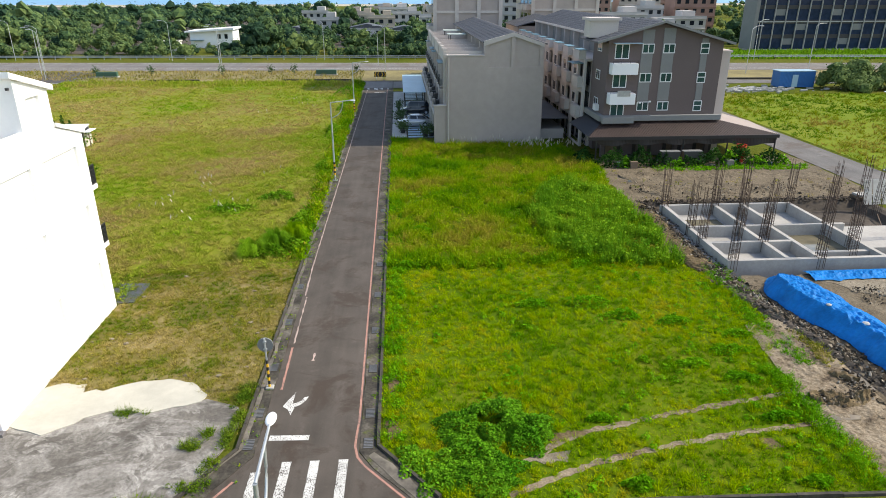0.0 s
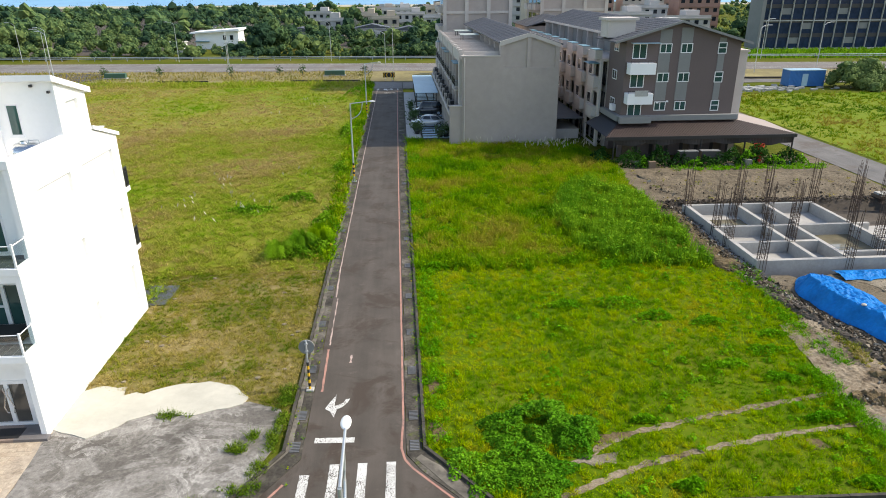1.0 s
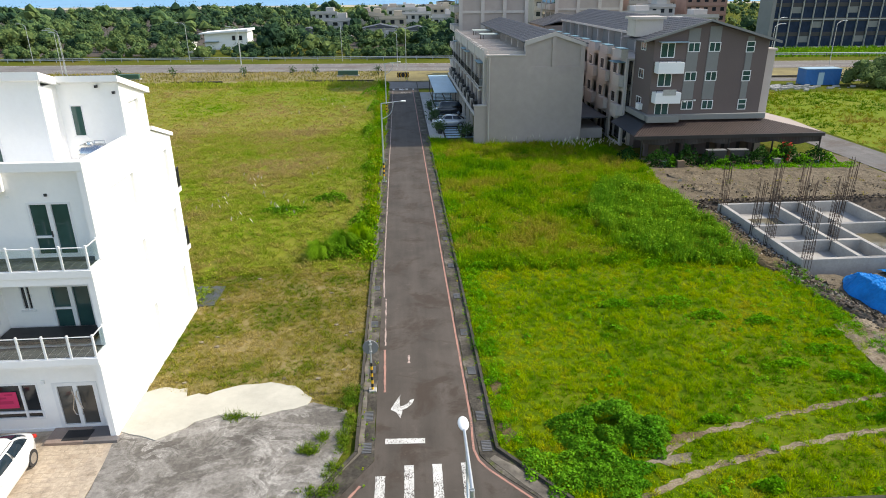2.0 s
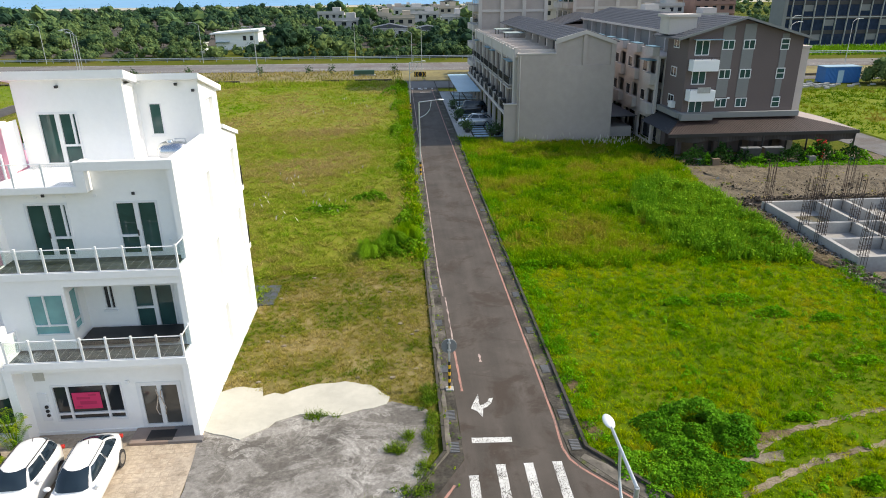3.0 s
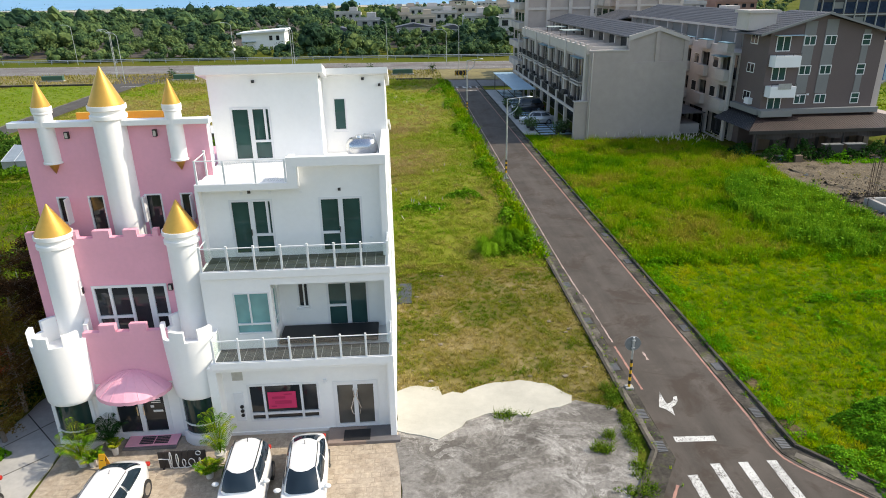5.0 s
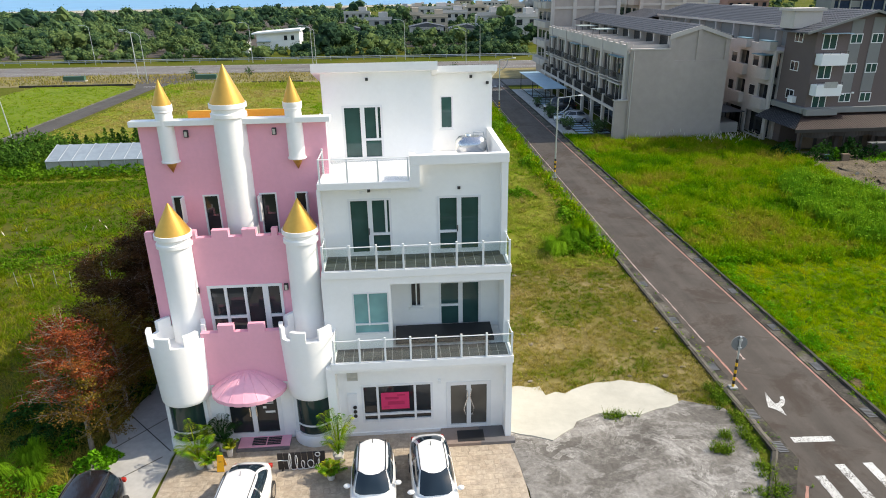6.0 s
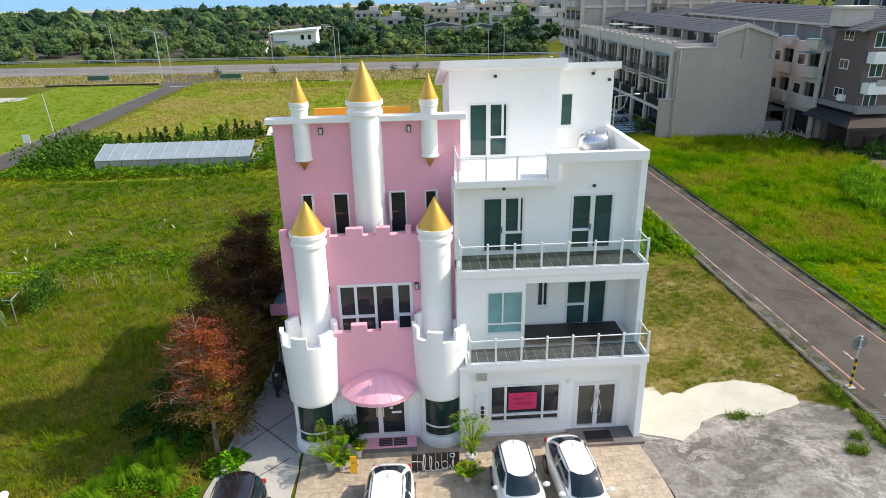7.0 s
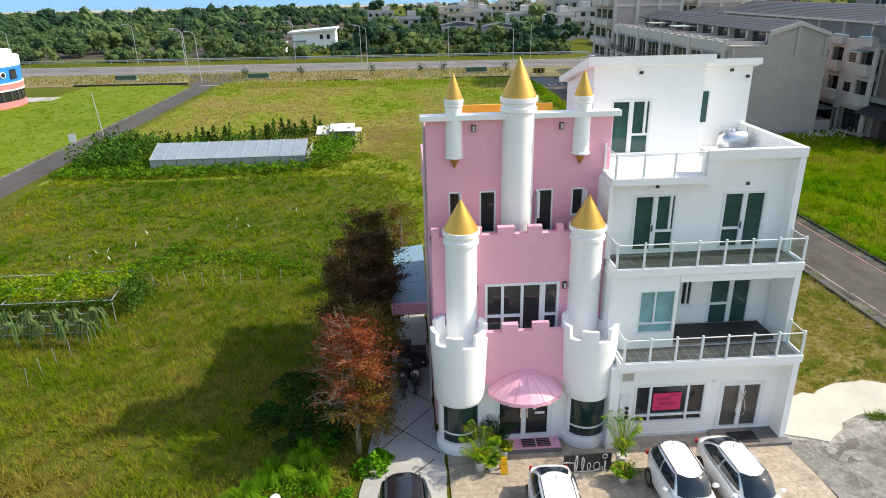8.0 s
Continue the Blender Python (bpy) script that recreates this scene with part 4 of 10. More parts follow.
RIGHT_NEAR = [(-1.0, 20.6), (1.2, 17.6), (1.9, 17.15), (17.6, 16.8), (17.2, 19.2), (16.3, 20.8), (16.5, 23.2), (16.6, 25.2), (18.5, 28), (19.1, 29.8), (18.3, 35), (17.0, 38), (-1.0, 38)]
RIGHT_FAR = [(-1.0, 38), (17.0, 38), (17.6, 42), (17.8, 46), (17.6, 52), (18.2, 55), (19.3, 61.5), (17.5, 72), (4.8, 72.4), (-1.0, 75.5)]
LEFT_NEAR = [(-15.72, 25.5), (-14.2, 25.2), (-13.2, 24.95), (-11.6, 25.5), (-10.4, 25.6), (-9.3, 25.15), (-8.5, 24.2), (-6.9, 23.2), (-6.45, 21.0), (-6.45, 39), (-15.72, 39)]
LEFT_FAR = [(-22.5, 37.5), (-6.5, 38), (-6.5, 82), (-34, 82), (-32.7, 70), (-28, 62), (-24.2, 52)]
LEFT_BACK = [(-34, 82), (-6.5, 82), (-6.5, 126), (-61.8, 129), (-62.2, 66), (-36, 70), (-33, 70.3)]
LANE_SIDE = [(-67.3, 50), (-67.4, 126), (-73, 131), (-87, 131.8), (-87.5, 115), (-90, 103), (-130, 95), (-130, 50)]
EAST = [(46, 30), (46, 106), (110, 104), (110, 30)]


def tufts(x, y, r, h, n_blade, n_leaf, w, size, lean=0.8):
    """Small plants at x, y: blades that lean outwards from a root, and broad leaves on a low dome; gives triangles and the plant of each."""
    n = len(x)
    k = np.repeat(np.arange(n), n_blade)
    a, d = RNG.uniform(0, 2 * np.pi, len(k)), np.sqrt(RNG.uniform(0, 1, len(k))) * r[k]
    c, s = np.cos(a), np.sin(a)
    root = np.stack([x[k] + c * d * 0.5, y[k] + s * d * 0.5, np.full(len(k), -0.02)], 1)
    hh = h[k] * RNG.uniform(0.5, 1.3, len(k))
    out = d * 0.6 + lean * hh * RNG.uniform(0.0, 1.1, len(k))
    tip = root + np.stack([c * out, s * out, hh], 1)
    ww = w * RNG.uniform(0.7, 1.35, len(k))
    b = RNG.uniform(0, 2 * np.pi, len(k))
    side = np.stack([np.cos(b) * ww, np.sin(b) * ww, np.zeros(len(k))], 1) / 2
    tri = [np.stack([root - side, root + side, tip], 1)]
    own = [k]
    if n_leaf:
        k = np.repeat(np.arange(n), n_leaf)
        a, f = RNG.uniform(0, 2 * np.pi, len(k)), np.sqrt(RNG.uniform(0, 1, len(k)))
        c, s = np.cos(a), np.sin(a)
        p = np.stack([x[k] + c * f * r[k], y[k] + s * f * r[k], h[k] * (1 - 0.8 * f * f) * RNG.uniform(0.6, 1.05, len(k)) + 0.01], 1)
        q = turned_leaves(p, np.stack([c * f, s * f, np.full(len(k), 1.0)], 1), size, 0.3)
        tri += [q[:, [0, 1, 2]], q[:, [0, 2, 3]]]
        own += [k, k]
    return np.concatenate(tri), np.concatenate(own)


def field(name, poly, density, h, r, blade_n, leaf_n, w, size, mat, label, patch=6.0, bare=0.0, lean=0.8, spread=0.10, tint=None):
    x, y = sow(poly, density)
    q = bumps(x, y, patch, density)
    q2 = bumps(x, y, 1.3, density + 1)
    keep = RNG.uniform(0, 1, len(x)) > bare * np.clip(0.35 + 0.5 * q + 0.6 * q2, 0, 1)
    for line in RUTS:
        keep &= ~(near_line(x, y, line, 0.24) & (RNG.uniform(0, 1, len(x)) < 0.62))
    for spot in BARE:
        keep &= ~(inside(x, y, spot) & (RNG.uniform(0, 1, len(x)) < 0.9))
    x, y, q, q2 = x[keep], y[keep], q[keep], q2[keep]
    hh = np.clip(h * (1 + 0.4 * q + 0.4 * q2) * RNG.uniform(0.55, 1.5, len(x)) + 0.02, 0.03, None)
    co, own = tufts(x, y, r * RNG.uniform(0.5, 1.5, len(x)), hh, blade_n, leaf_n, w, size, lean)
    tone = RNG.normal(0, spread, len(x)) + 0.06 * q2
    if tint:
        tone = tone + tint(x, y)
    tone = tone[own]
    tri_mesh(name, co, 3, mat, (label, "grass"), None, tone)


field("grass_right", RIGHT_NEAR, 34, 0.15, 0.14, 14, 2, 0.030, 0.055, G_R, "bright yellow-green short field grass and weeds", bare=0.24, spread=0.085, tint=lambda x, y: 0.13 * bumps(x, y, 7, 41.0) + 0.15 * bumps(x, y, 1.3, 42.0))
field("grass_right_far", RIGHT_FAR, 13, 0.36, 0.24, 17, 5, 0.045, 0.12, G_R_FAR, "green knee-high field grass and weeds", bare=0.2, spread=0.07, tint=lambda x, y: 0.05 + 0.17 * bumps(x, y, 11, 44.0) + 0.08 * bumps(x, y, 3.0, 45.0))
field("grass_lot_edge", LEFT_NEAR, 52, 0.11, 0.12, 15, 2, 0.022, 0.05, G_DRY, "short dry olive grass on the empty plot", patch=2.5, bare=0.5, spread=0.07, tint=lambda x, y: 0.14 * bumps(x, y, 5, 6.0))
TURF = leafy("thatch_of_dry_grass", [(0.25, (0.12, 0.18, 0.010)), (0.5, (0.185, 0.20, 0.024)), (0.75, (0.23, 0.19, 0.055))], 0.03, trans=0.0, isl=0.0, fine=2.5)
TURF_LANE = leafy("mown_green_thatch", [(0.25, (0.10, 0.165, 0.010)), (0.5, (0.145, 0.195, 0.016)), (0.75, (0.19, 0.20, 0.028))], 0.03, trans=0.0, isl=0.0, fine=2.5)
TURF_DRY = leafy("dry_plot_soil", [(0.25, (0.085, 0.085, 0.018)), (0.5, (0.155, 0.13, 0.042)), (0.75, (0.27, 0.215, 0.11))], 0.25, trans=0.0, isl=0.0, fine=3.0)
tagged(sheet("plot_soil", [(-15.72, 25.0), (-9.0, 24.0), (-6.6, 23.0), (-6.6, 38.0), (-15.72, 39.0)], -0.006, TURF_DRY, 0.1), "dry brown soil of the empty plot", "soil", kind="structure")
TURF_GREEN = leafy("green_thatch", [(0.25, (0.045, 0.095, 0.004)), (0.5, (0.085, 0.14, 0.006)), (0.75, (0.13, 0.15, 0.014))], 0.12, trans=0.0, isl=0.0, fine=2.5)
for nm, poly in (("turf_right", RIGHT_NEAR), ("turf_right_far", RIGHT_FAR)):
    tagged(sheet(nm, poly, -0.004, TURF_GREEN, 0.1), "green thatch under the field grass", "turf", kind="structure")
TURF_DARK = leafy("dark_thatch", [(0.25, (0.05, 0.07, 0.008)), (0.5, (0.085, 0.095, 0.014)), (0.75, (0.13, 0.10, 0.03))], 0.05, trans=0.0, isl=0.0, fine=2.5)
for nm, poly in (("turf_left", [(-27.5, 37.5), (-6.6, 38), (-6.6, 126), (-61.8, 129), (-62.2, 62), (-31, 62)]), ("turf_east", EAST), ("turf_lane_side", LANE_SIDE), ("turf_west", [(-61.5, 12), (-32.2, 12), (-31.4, 22.8), (-30.8, 27), (-29.9, 37), (-27.7, 38), (-31.2, 62), (-61.5, 62)])):
    tagged(sheet(nm, poly, -0.004, TURF_LANE if nm in ("turf_lane_side", "turf_east") else TURF if nm == "turf_left" else TURF_DARK, 0.1), "matted olive thatch under the field grass", "turf", kind="structure")


def left_tint(x, y):
    """Greener beside the road and the ditch, dry and brownish in broad drifts."""
    return 0.19 * bumps(x, y, 26, 14.0) - 0.30 * np.exp(-np.clip(-6.5 - x, 0, None) / 3.5) - 0.22 * np.exp(-np.clip(126 - y, 0, None) / 6.0) + 0.21 - 0.12 * np.clip((-22 - x) / 10, 0, 1)


field("grass_left_back", LEFT_BACK, 2.0, 0.19, 0.52, 10, 5, 0.10, 0.20, G_TALL, "tall yellow-green field grass", spread=0.03, tint=left_tint)
field("grass_left", LEFT_FAR, 9.5, 0.20, 0.30, 14, 3, 0.055, 0.12, G_TALL, "tall yellow-green field grass", spread=0.04, tint=left_tint)
field("grass_west", [(-61.5, 12), (-32.0, 12), (-31.2, 22.8), (-30.6, 27), (-29.7, 37), (-28.5, 38.0), (-61.5, 38)], 25, 0.29, 0.19, 11, 1, 0.025, 0.07, G_WEST, "tall olive and green field grass", bare=0.2, lean=1.0, spread=0.07, tint=lambda x, y: 0.10 * bumps(x, y, 12, 19.0) + 0.13 * np.exp(-((x + 42.0) / 2.6) ** 2 - ((y - 24.0) / 5.5) ** 2))
field("grass_west_far", [(-61.5, 38), (-22.8, 38), (-24.5, 52), (-28.3, 62), (-33, 70.4), (-36, 70.5), (-61.5, 66)], 7.5, 0.22, 0.28, 11, 1, 0.055, 0.10, G_WEST, "olive and green field grass", bare=0.05, lean=0.9, spread=0.035, tint=lambda x, y: -0.04 + 0.10 * bumps(x, y, 14, 20.0))
field("grass_behind_houses", [(-29.4, 33.7), (-15.72, 33.7), (-15.72, 39), (-28.0, 38.5)], 8, 0.22, 0.3, 14, 6, 0.05, 0.14, G_TALL, "field grass behind the houses", spread=0.05)
field("grass_lane_side", LANE_SIDE, 1.6, 0.16, 0.5, 7, 1, 0.10, 0.16, G_LANE, "green mown field beyond the lane", spread=0.03, lean=1.0)
field("grass_east", EAST, 1.3, 0.3, 0.5, 8, 2, 0.13, 0.2, G_WEST, "green field beyond the asphalt lane", spread=0.05, tint=lambda x, y: 0.15 * bumps(x, y, 20, 3.0))


def clump(x0, y0, rx, ry, h, n, size, flat=0.5):
    """Points of a low leafy mound."""
    a, r = RNG.uniform(0, 2 * np.pi, n), np.sqrt(RNG.uniform(0, 1, n))
    edge = 1 + 0.22 * np.sin(3 * a + x0 * 7) + 0.14 * np.sin(7 * a + y0 * 5)
    x, y = x0 + rx * r * edge * np.cos(a), y0 + ry * r * edge * np.sin(a)
    top = h * (1 - r ** 2.2) * (1 + 0.35 * bumps(x, y, 1.0, x0)) + 0.05
    return np.stack([x, y, top * RNG.uniform(0.45, 1.0, n) ** 0.5], 1)


def weeds(name, spots, n, size, mat, label, flat=0.4):
    pts = np.concatenate([clump(*s, n, size) for s in spots])
    tri_mesh(name, leaves(pts, size, flat), 4, mat, (label, "weeds"))


# the leafy creeper mound near the junction, with a dark hollow in the middle
def creeper():
    pts = []
    for cx, cy, rx, ry, h, n in ((3.3, 21.5, 2.0, 1.35, 0.7, 8800), (2.2, 19.8, 1.3, 1.2, 0.45, 4400), (4.5, 20.9, 1.2, 1.2, 0.6, 4200), (2.6, 18.6, 1.6, 1.0, 0.4, 4000), (1.2, 18.6, 1.0, 0.9, 0.3, 1500), (0.2, 19.6, 0.7, 0.8, 0.3, 900)):
        p = clump(cx, cy, rx, ry, h, n, 0.2)
        hole = ((p[:, 0] - 3.25) / 0.55) ** 2 + ((p[:, 1] - 21.3) / 0.42) ** 2 < 1
        pts.append(p[~hole])
    pts = np.concatenate(pts)
    tri_mesh("creeper_mound", leaves(pts, 0.115, 0.6), 4, G_BUSH, ("dense dark green creeper mound over low shrubs", "creeper"))


creeper()
weeds("weed_patches", [(9.9, 31.9, 1.3, 0.7, 0.45), (6.9, 32.0, 1.0, 0.5, 0.25), (11.4, 30.3, 1.0, 0.5, 0.35), (13.9, 29.5, 0.9, 0.5, 0.3), (8.0, 17.75, 0.55, 0.3, 0.35), (15.0, 21.2, 0.9, 0.3, 0.3), (7.7, 21.6, 0.5, 0.25, 0.25), (14.3, 17.5, 0.6, 0.25, 0.25), (15.5, 26.5, 1.0, 0.5, 0.2), (13.2, 25.4, 0.8, 0.4, 0.2), (16.5, 28.0, 0.7, 0.4, 0.2), (14.8, 24.2, 0.8, 0.4, 0.2), (0.2, 37.6, 0.9, 0.4, 0.4), (1.2, 44.0, 0.8, 0.5, 0.4), (11.0, 37.4, 0.7, 0.4, 0.35)],
      620, 0.13, G_BROAD, "bright green broad-leaved weed patches in the field")
# many single broad-leaved plants scattered over the field
wx, wy = sow(RIGHT_NEAR, 1.1)
kp = bumps(wx, wy, 5, 21.0) + 0.35 * (wx > 11) > 0.1
co, own = tufts(wx[kp], wy[kp], RNG.uniform(0.10, 0.30, kp.sum()), RNG.uniform(0.14, 0.34, kp.sum()), 3, 26, 0.03, 0.11)
tri_mesh("field_weeds", co, 3, G_BROAD, ("scattered bright green weeds standing over the short grass", "weeds"), None, RNG.normal(0, 0.2, kp.sum())[own] * 0.5)
ex = np.concatenate([RNG.normal(16.5, 0.28, 260), RNG.normal(18.2, 0.3, 110), RNG.normal(18.9, 0.45, 160)])
ey = np.concatenate([RNG.uniform(17.2, 25.0, 260), RNG.uniform(25, 31, 110), RNG.uniform(31, 37, 160)])
co, own = tufts(ex, ey, RNG.uniform(0.08, 0.28, len(ex)), RNG.uniform(0.08, 0.3, len(ex)), 14, 8, 0.028, 0.08)
tri_mesh("edge_weeds", co + np.array([0, 0, 0.05]), 3, G_BROAD, ("green weeds creeping over the mud's edge", "weeds"), None, RNG.normal(0, 0.15, len(ex))[own])
ex, ey = RNG.normal(19.5, 0.22, 60), RNG.normal(26.1, 0.7, 60)
co, own = tufts(ex, ey, RNG.uniform(0.06, 0.18, 60), RNG.uniform(0.1, 0.3, 60), 16, 6, 0.028, 0.07)
tri_mesh("mud_weeds", co + np.array([0, 0, 0.1]), 3, G_DRY, ("patch of olive weeds on the mud", "weeds"), None, RNG.normal(0, 0.12, 60)[own])
# tall weed stand in the far part of the field
sx, sy = sow([(9.6, 47.3), (10.0, 40.2), (12.6, 37.2), (17.4, 36.8), (18.0, 44.2), (17.5, 52), (14.5, 56.0), (11.8, 53.3)], 15)
kp = bumps(sx, sy, 4, 8.0) > -0.55 + RNG.normal(0, 0.2, len(sx))
sx, sy = sx[kp], sy[kp]
co, own = tufts(sx, sy, np.full(len(sx), 0.22), 0.85 * (1 + 0.3 * bumps(sx, sy, 2.5, 2.0)), 14, 9, 0.07, 0.20, 0.35)
tri_mesh("tall_weed_stand", co, 3, G_WEED, ("tall dark green weed stand beside the building site", "weeds"), None, RNG.normal(0, 0.2, len(sx))[own])
sx, sy = sow([(-1.0, 37.7), (4.6, 36.7), (10.0, 37.2), (17, 36.4), (17, 38.2), (10, 39.0), (4.6, 38.6), (-1.0, 39.6)], 16)
kp = bumps(sx, sy, 3, 3.0) + RNG.normal(0, 0.3, len(sx)) > -0.2
sx, sy = sx[kp], sy[kp]
co, own = tufts(sx, sy, np.full(len(sx), 0.25), np.full(len(sx), 0.5), 12, 5, 0.05, 0.15, 0.6)
tri_mesh("weed_line", co, 3, G_R_FAR, ("line of taller green grass across the field", "grass"), None, RNG.normal(-0.1, 0.1, len(sx))[own])
sx, sy = sow([(-1.05, 20.8), (-0.1, 20.8), (0.2, 75), (-1.05, 75)], 14)
kp = bumps(sx, sy, 2.2, 33.0) > -0.35
sx, sy = sx[kp], sy[kp]
co, own = tufts(sx, sy, RNG.uniform(0.12, 0.3, len(sx)), 0.24 * (1 + 0.5 * bumps(sx, sy, 2, 5.0)) + 0.06, 10, 16, 0.035, 0.085, 0.9)
tri_mesh("kerb_weeds", co, 3, G_BROAD, ("green leafy weeds leaning over the kerb", "weeds"), None, RNG.normal(0, 0.2, len(sx))[own])
sx, sy = sow([(-7.4, 39), (-6.35, 39), (-6.3, 124), (-8.0, 124)], 7)
co, own = tufts(sx, sy, RNG.uniform(0.2, 0.5, len(sx)), 0.5 * (1 + 0.5 * bumps(sx, sy, 3, 6.0)) + 0.1, 10, 8, 0.08, 0.2, 0.6)
tri_mesh("roadside_weeds", co, 3, G_R_FAR, ("green weeds along the road edge", "weeds"), None, RNG.normal(-0.05, 0.15, len(sx))[own])
# sparse weeds in both gutters and along the kerb foot
gx = np.concatenate([RNG.normal(-1.32, 0.10, 120), RNG.normal(-6.25, 0.08, 110), RNG.uniform(-6.3, -5.8, 60)])
gy = np.concatenate([RNG.uniform(20.5, 75, 120), RNG.uniform(18.5, 70, 110), RNG.uniform(20.5, 60, 60)])
co, own = tufts(gx, gy, RNG.uniform(0.04, 0.16, len(gx)), RNG.uniform(0.04, 0.13, len(gx)), 6, 6, 0.025, 0.06)
tri_mesh("gutter_weeds", co + np.array([0, 0, 0.03]), 3, G_R_FAR, ("small weeds rooted in the gutter joints", "weeds"), None, RNG.normal(0, 0.15, len(gx))[own])


def tussock(cx, cy, r, h, n, seed):
    rs = np.random.default_rng(seed)
    a, d = rs.uniform(0, 2 * np.pi, n), r * 0.35 * np.sqrt(rs.uniform(0, 1, n))
    base = np.stack([cx + d * np.cos(a), cy + d * np.sin(a), np.zeros(n)], 1)
    clump = 0.62 + 0.28 * np.sin(a * 3 + seed) + 0.22 * np.sin(a * 7 + 2 * seed)
    out = rs.uniform(0.25, 1.0, n) * r * clump * 1.15
    hh = h * rs.uniform(0.35, 1.0, n) * (0.75 + 0.25 * clump)
    mid = base + np.stack([np.cos(a) * out * 0.45, np.sin(a) * out * 0.45, hh], 1)
    tip = base + np.stack([np.cos(a) * out, np.sin(a) * out, hh * rs.uniform(0.35, 0.85, n)], 1)
    s = np.stack([-np.sin(a), np.cos(a), np.zeros(n)], 1) * 0.007
    return np.concatenate([np.stack([base - s, base + s, mid + s, mid - s], 1), np.stack([mid - s, mid + s, tip + s * 0.1, tip - s * 0.1], 1)])


for cx, cy, r, h, s in ((-9.9, 40.3, 1.25, 1.15, 1), (-8.6, 41.8, 1.2, 1.25, 2), (-7.5, 42.8, 1.15, 1.35, 3)):
    tri_mesh("grass_tussock", tussock(cx, cy, r, h, 2200, s), 4, G_WEED if s != 3 else G_R_FAR, None)
    tagged(bpy.data.objects["grass_tussock" if s == 1 else "grass_tussock.%03d" % (s - 1)], "large arching green grass tussock on the plot", "tussock", "tussocks on the plot")
weeds("plot_shrubs", [(-8.6, 40.3, 1.0, 0.6, 0.7), (-7.3, 41.2, 0.8, 0.8, 0.7), (-10.2, 53, 1.5, 1.0, 0.5), (-13.5, 50, 1.8, 1.0, 0.4), (-7.6, 47, 0.8, 1.5, 0.5), (-7.4, 63, 0.8, 2.0, 0.6), (-8.0, 80, 1.0, 3.0, 0.8), (-7.8, 98, 1.2, 4.0, 1.0), (-8.5, 112, 2.0, 3.0, 1.2)], 900, 0.22, G_WEED, "dark green weedy shrubs on the plot")
lx = np.concatenate([RNG.normal(m, sd, n) for m, sd, n in ((-8.2, 0.16, 26), (-7.7, 0.3, 18), (-7.2, 0.14, 22), (-6.95, 0.12, 26), (-6.8, 0.12, 30), (-11.4, 0.3, 16), (-8.9, 0.35, 26), (-6.85, 0.15, 34), (-9.6, 0.3, 14), (-7.75, 0.12, 10))])
ly = np.concatenate([RNG.normal(m, sd, n) for m, sd, n in ((20.9, 0.15, 26), (18.6, 0.16, 18), (19.6, 0.3, 22), (21.3, 0.35, 26), (22.6, 0.4, 30), (23.2, 0.07, 16), (17.95, 0.12, 26), (24.2, 0.5, 34), (17.55, 0.1, 14), (21.6, 0.1, 10))])
co, own = tufts(lx, ly, RNG.uniform(0.10, 0.24, len(lx)), RNG.uniform(0.10, 0.36, len(lx)), 16, 14, 0.022, 0.07, 0.9)
tri_mesh("lot_weeds", co + np.array([0, 0, 0.03]), 3, G_LOT, ("small green weeds growing through the lot's cracks", "weeds"), None, RNG.normal(0, 0.12, len(lx))[own])
# pale stones and crumbs on the dry plot
st = random.Random(31)
bm = bmesh.new()
for k in range(100):
    x, y = st.uniform(-15.5, -6.8), 25.6 + abs(st.gauss(0, 5))
    if y > 38:
        continue
    d = st.choice((0.02, 0.03, 0.03, 0.04, 0.05, 0.09)) * st.uniform(0.7, 1.3)
    c = bmesh.ops.create_icosphere(bm, subdivisions=1, radius=d)["verts"]
    for v in c:
        v.co = Vector((v.co.x * 1.4, v.co.y, v.co.z * 0.6)) * st.uniform(0.8, 1.2) + Vector((x, y, d * 0.2))
tagged(part("plot_stones", bm, DIRT_PALE), "scattered pale stones and crumbs on the dry plot", "stones", kind="stuff")


# pale plumes over the tall grass
def plumes(name, spots, per, spread, h0, mat=PLUME, size=0.34, wide=0.05):
    b = []
    for cx, cy in spots:
        n = per
        x, y = RNG.normal(cx, spread, n), RNG.normal(cy, spread, n)
        z = h0 * RNG.uniform(0.7, 1.15, n)
        p = np.stack([x, y, z], 1)
        a = RNG.uniform(0, 6.28, n)
        bend = np.stack([np.cos(a) * 0.24, np.sin(a) * 0.24, np.full(n, size)], 1) * RNG.uniform(0.7, 1.2, n)[:, None]
        s = np.stack([-np.sin(a), np.cos(a), np.zeros(n)], 1) * wide
        b.append(np.stack([p, p + bend * 0.5 - s, p + bend, p + bend * 0.5 + s], 1))
    tri_mesh(name, np.concatenate(b), 4, mat, ("pale feathery grass plumes above the tall grass", "plumes"))


plumes("plumes_grey_house", [(14.0, 69.2), (15.2, 68.8), (16.3, 69.4), (13.2, 68.0), (17.6, 68.6), (14.8, 67.6), (12.4, 69.0), (18.6, 69.2)], 12, 0.8, 0.7, size=0.42, wide=0.07)
plumes("plumes_by_wall", [(9.5, 71.6), (6.4, 71.8), (10.8, 71.2), (8.2, 70.9)], 3, 0.6, 0.7, size=0.5)
plumes("plumes_left_field", [(-16, 55), (-14.5, 53), (-18, 52), (-17, 58), (-12, 60), (-19.5, 50), (-14.5, 49), (-13, 49.5), (-16.5, 47), (-14, 98), (-16, 102), (-12, 95), (-18, 90)], 5, 0.8, 0.6, size=0.36)
plumes("plumes_west", [(-49, 42), (-47.5, 43), (-41, 47), (-38, 50), (-46, 46)], 4, 0.5, 0.6, size=0.32)


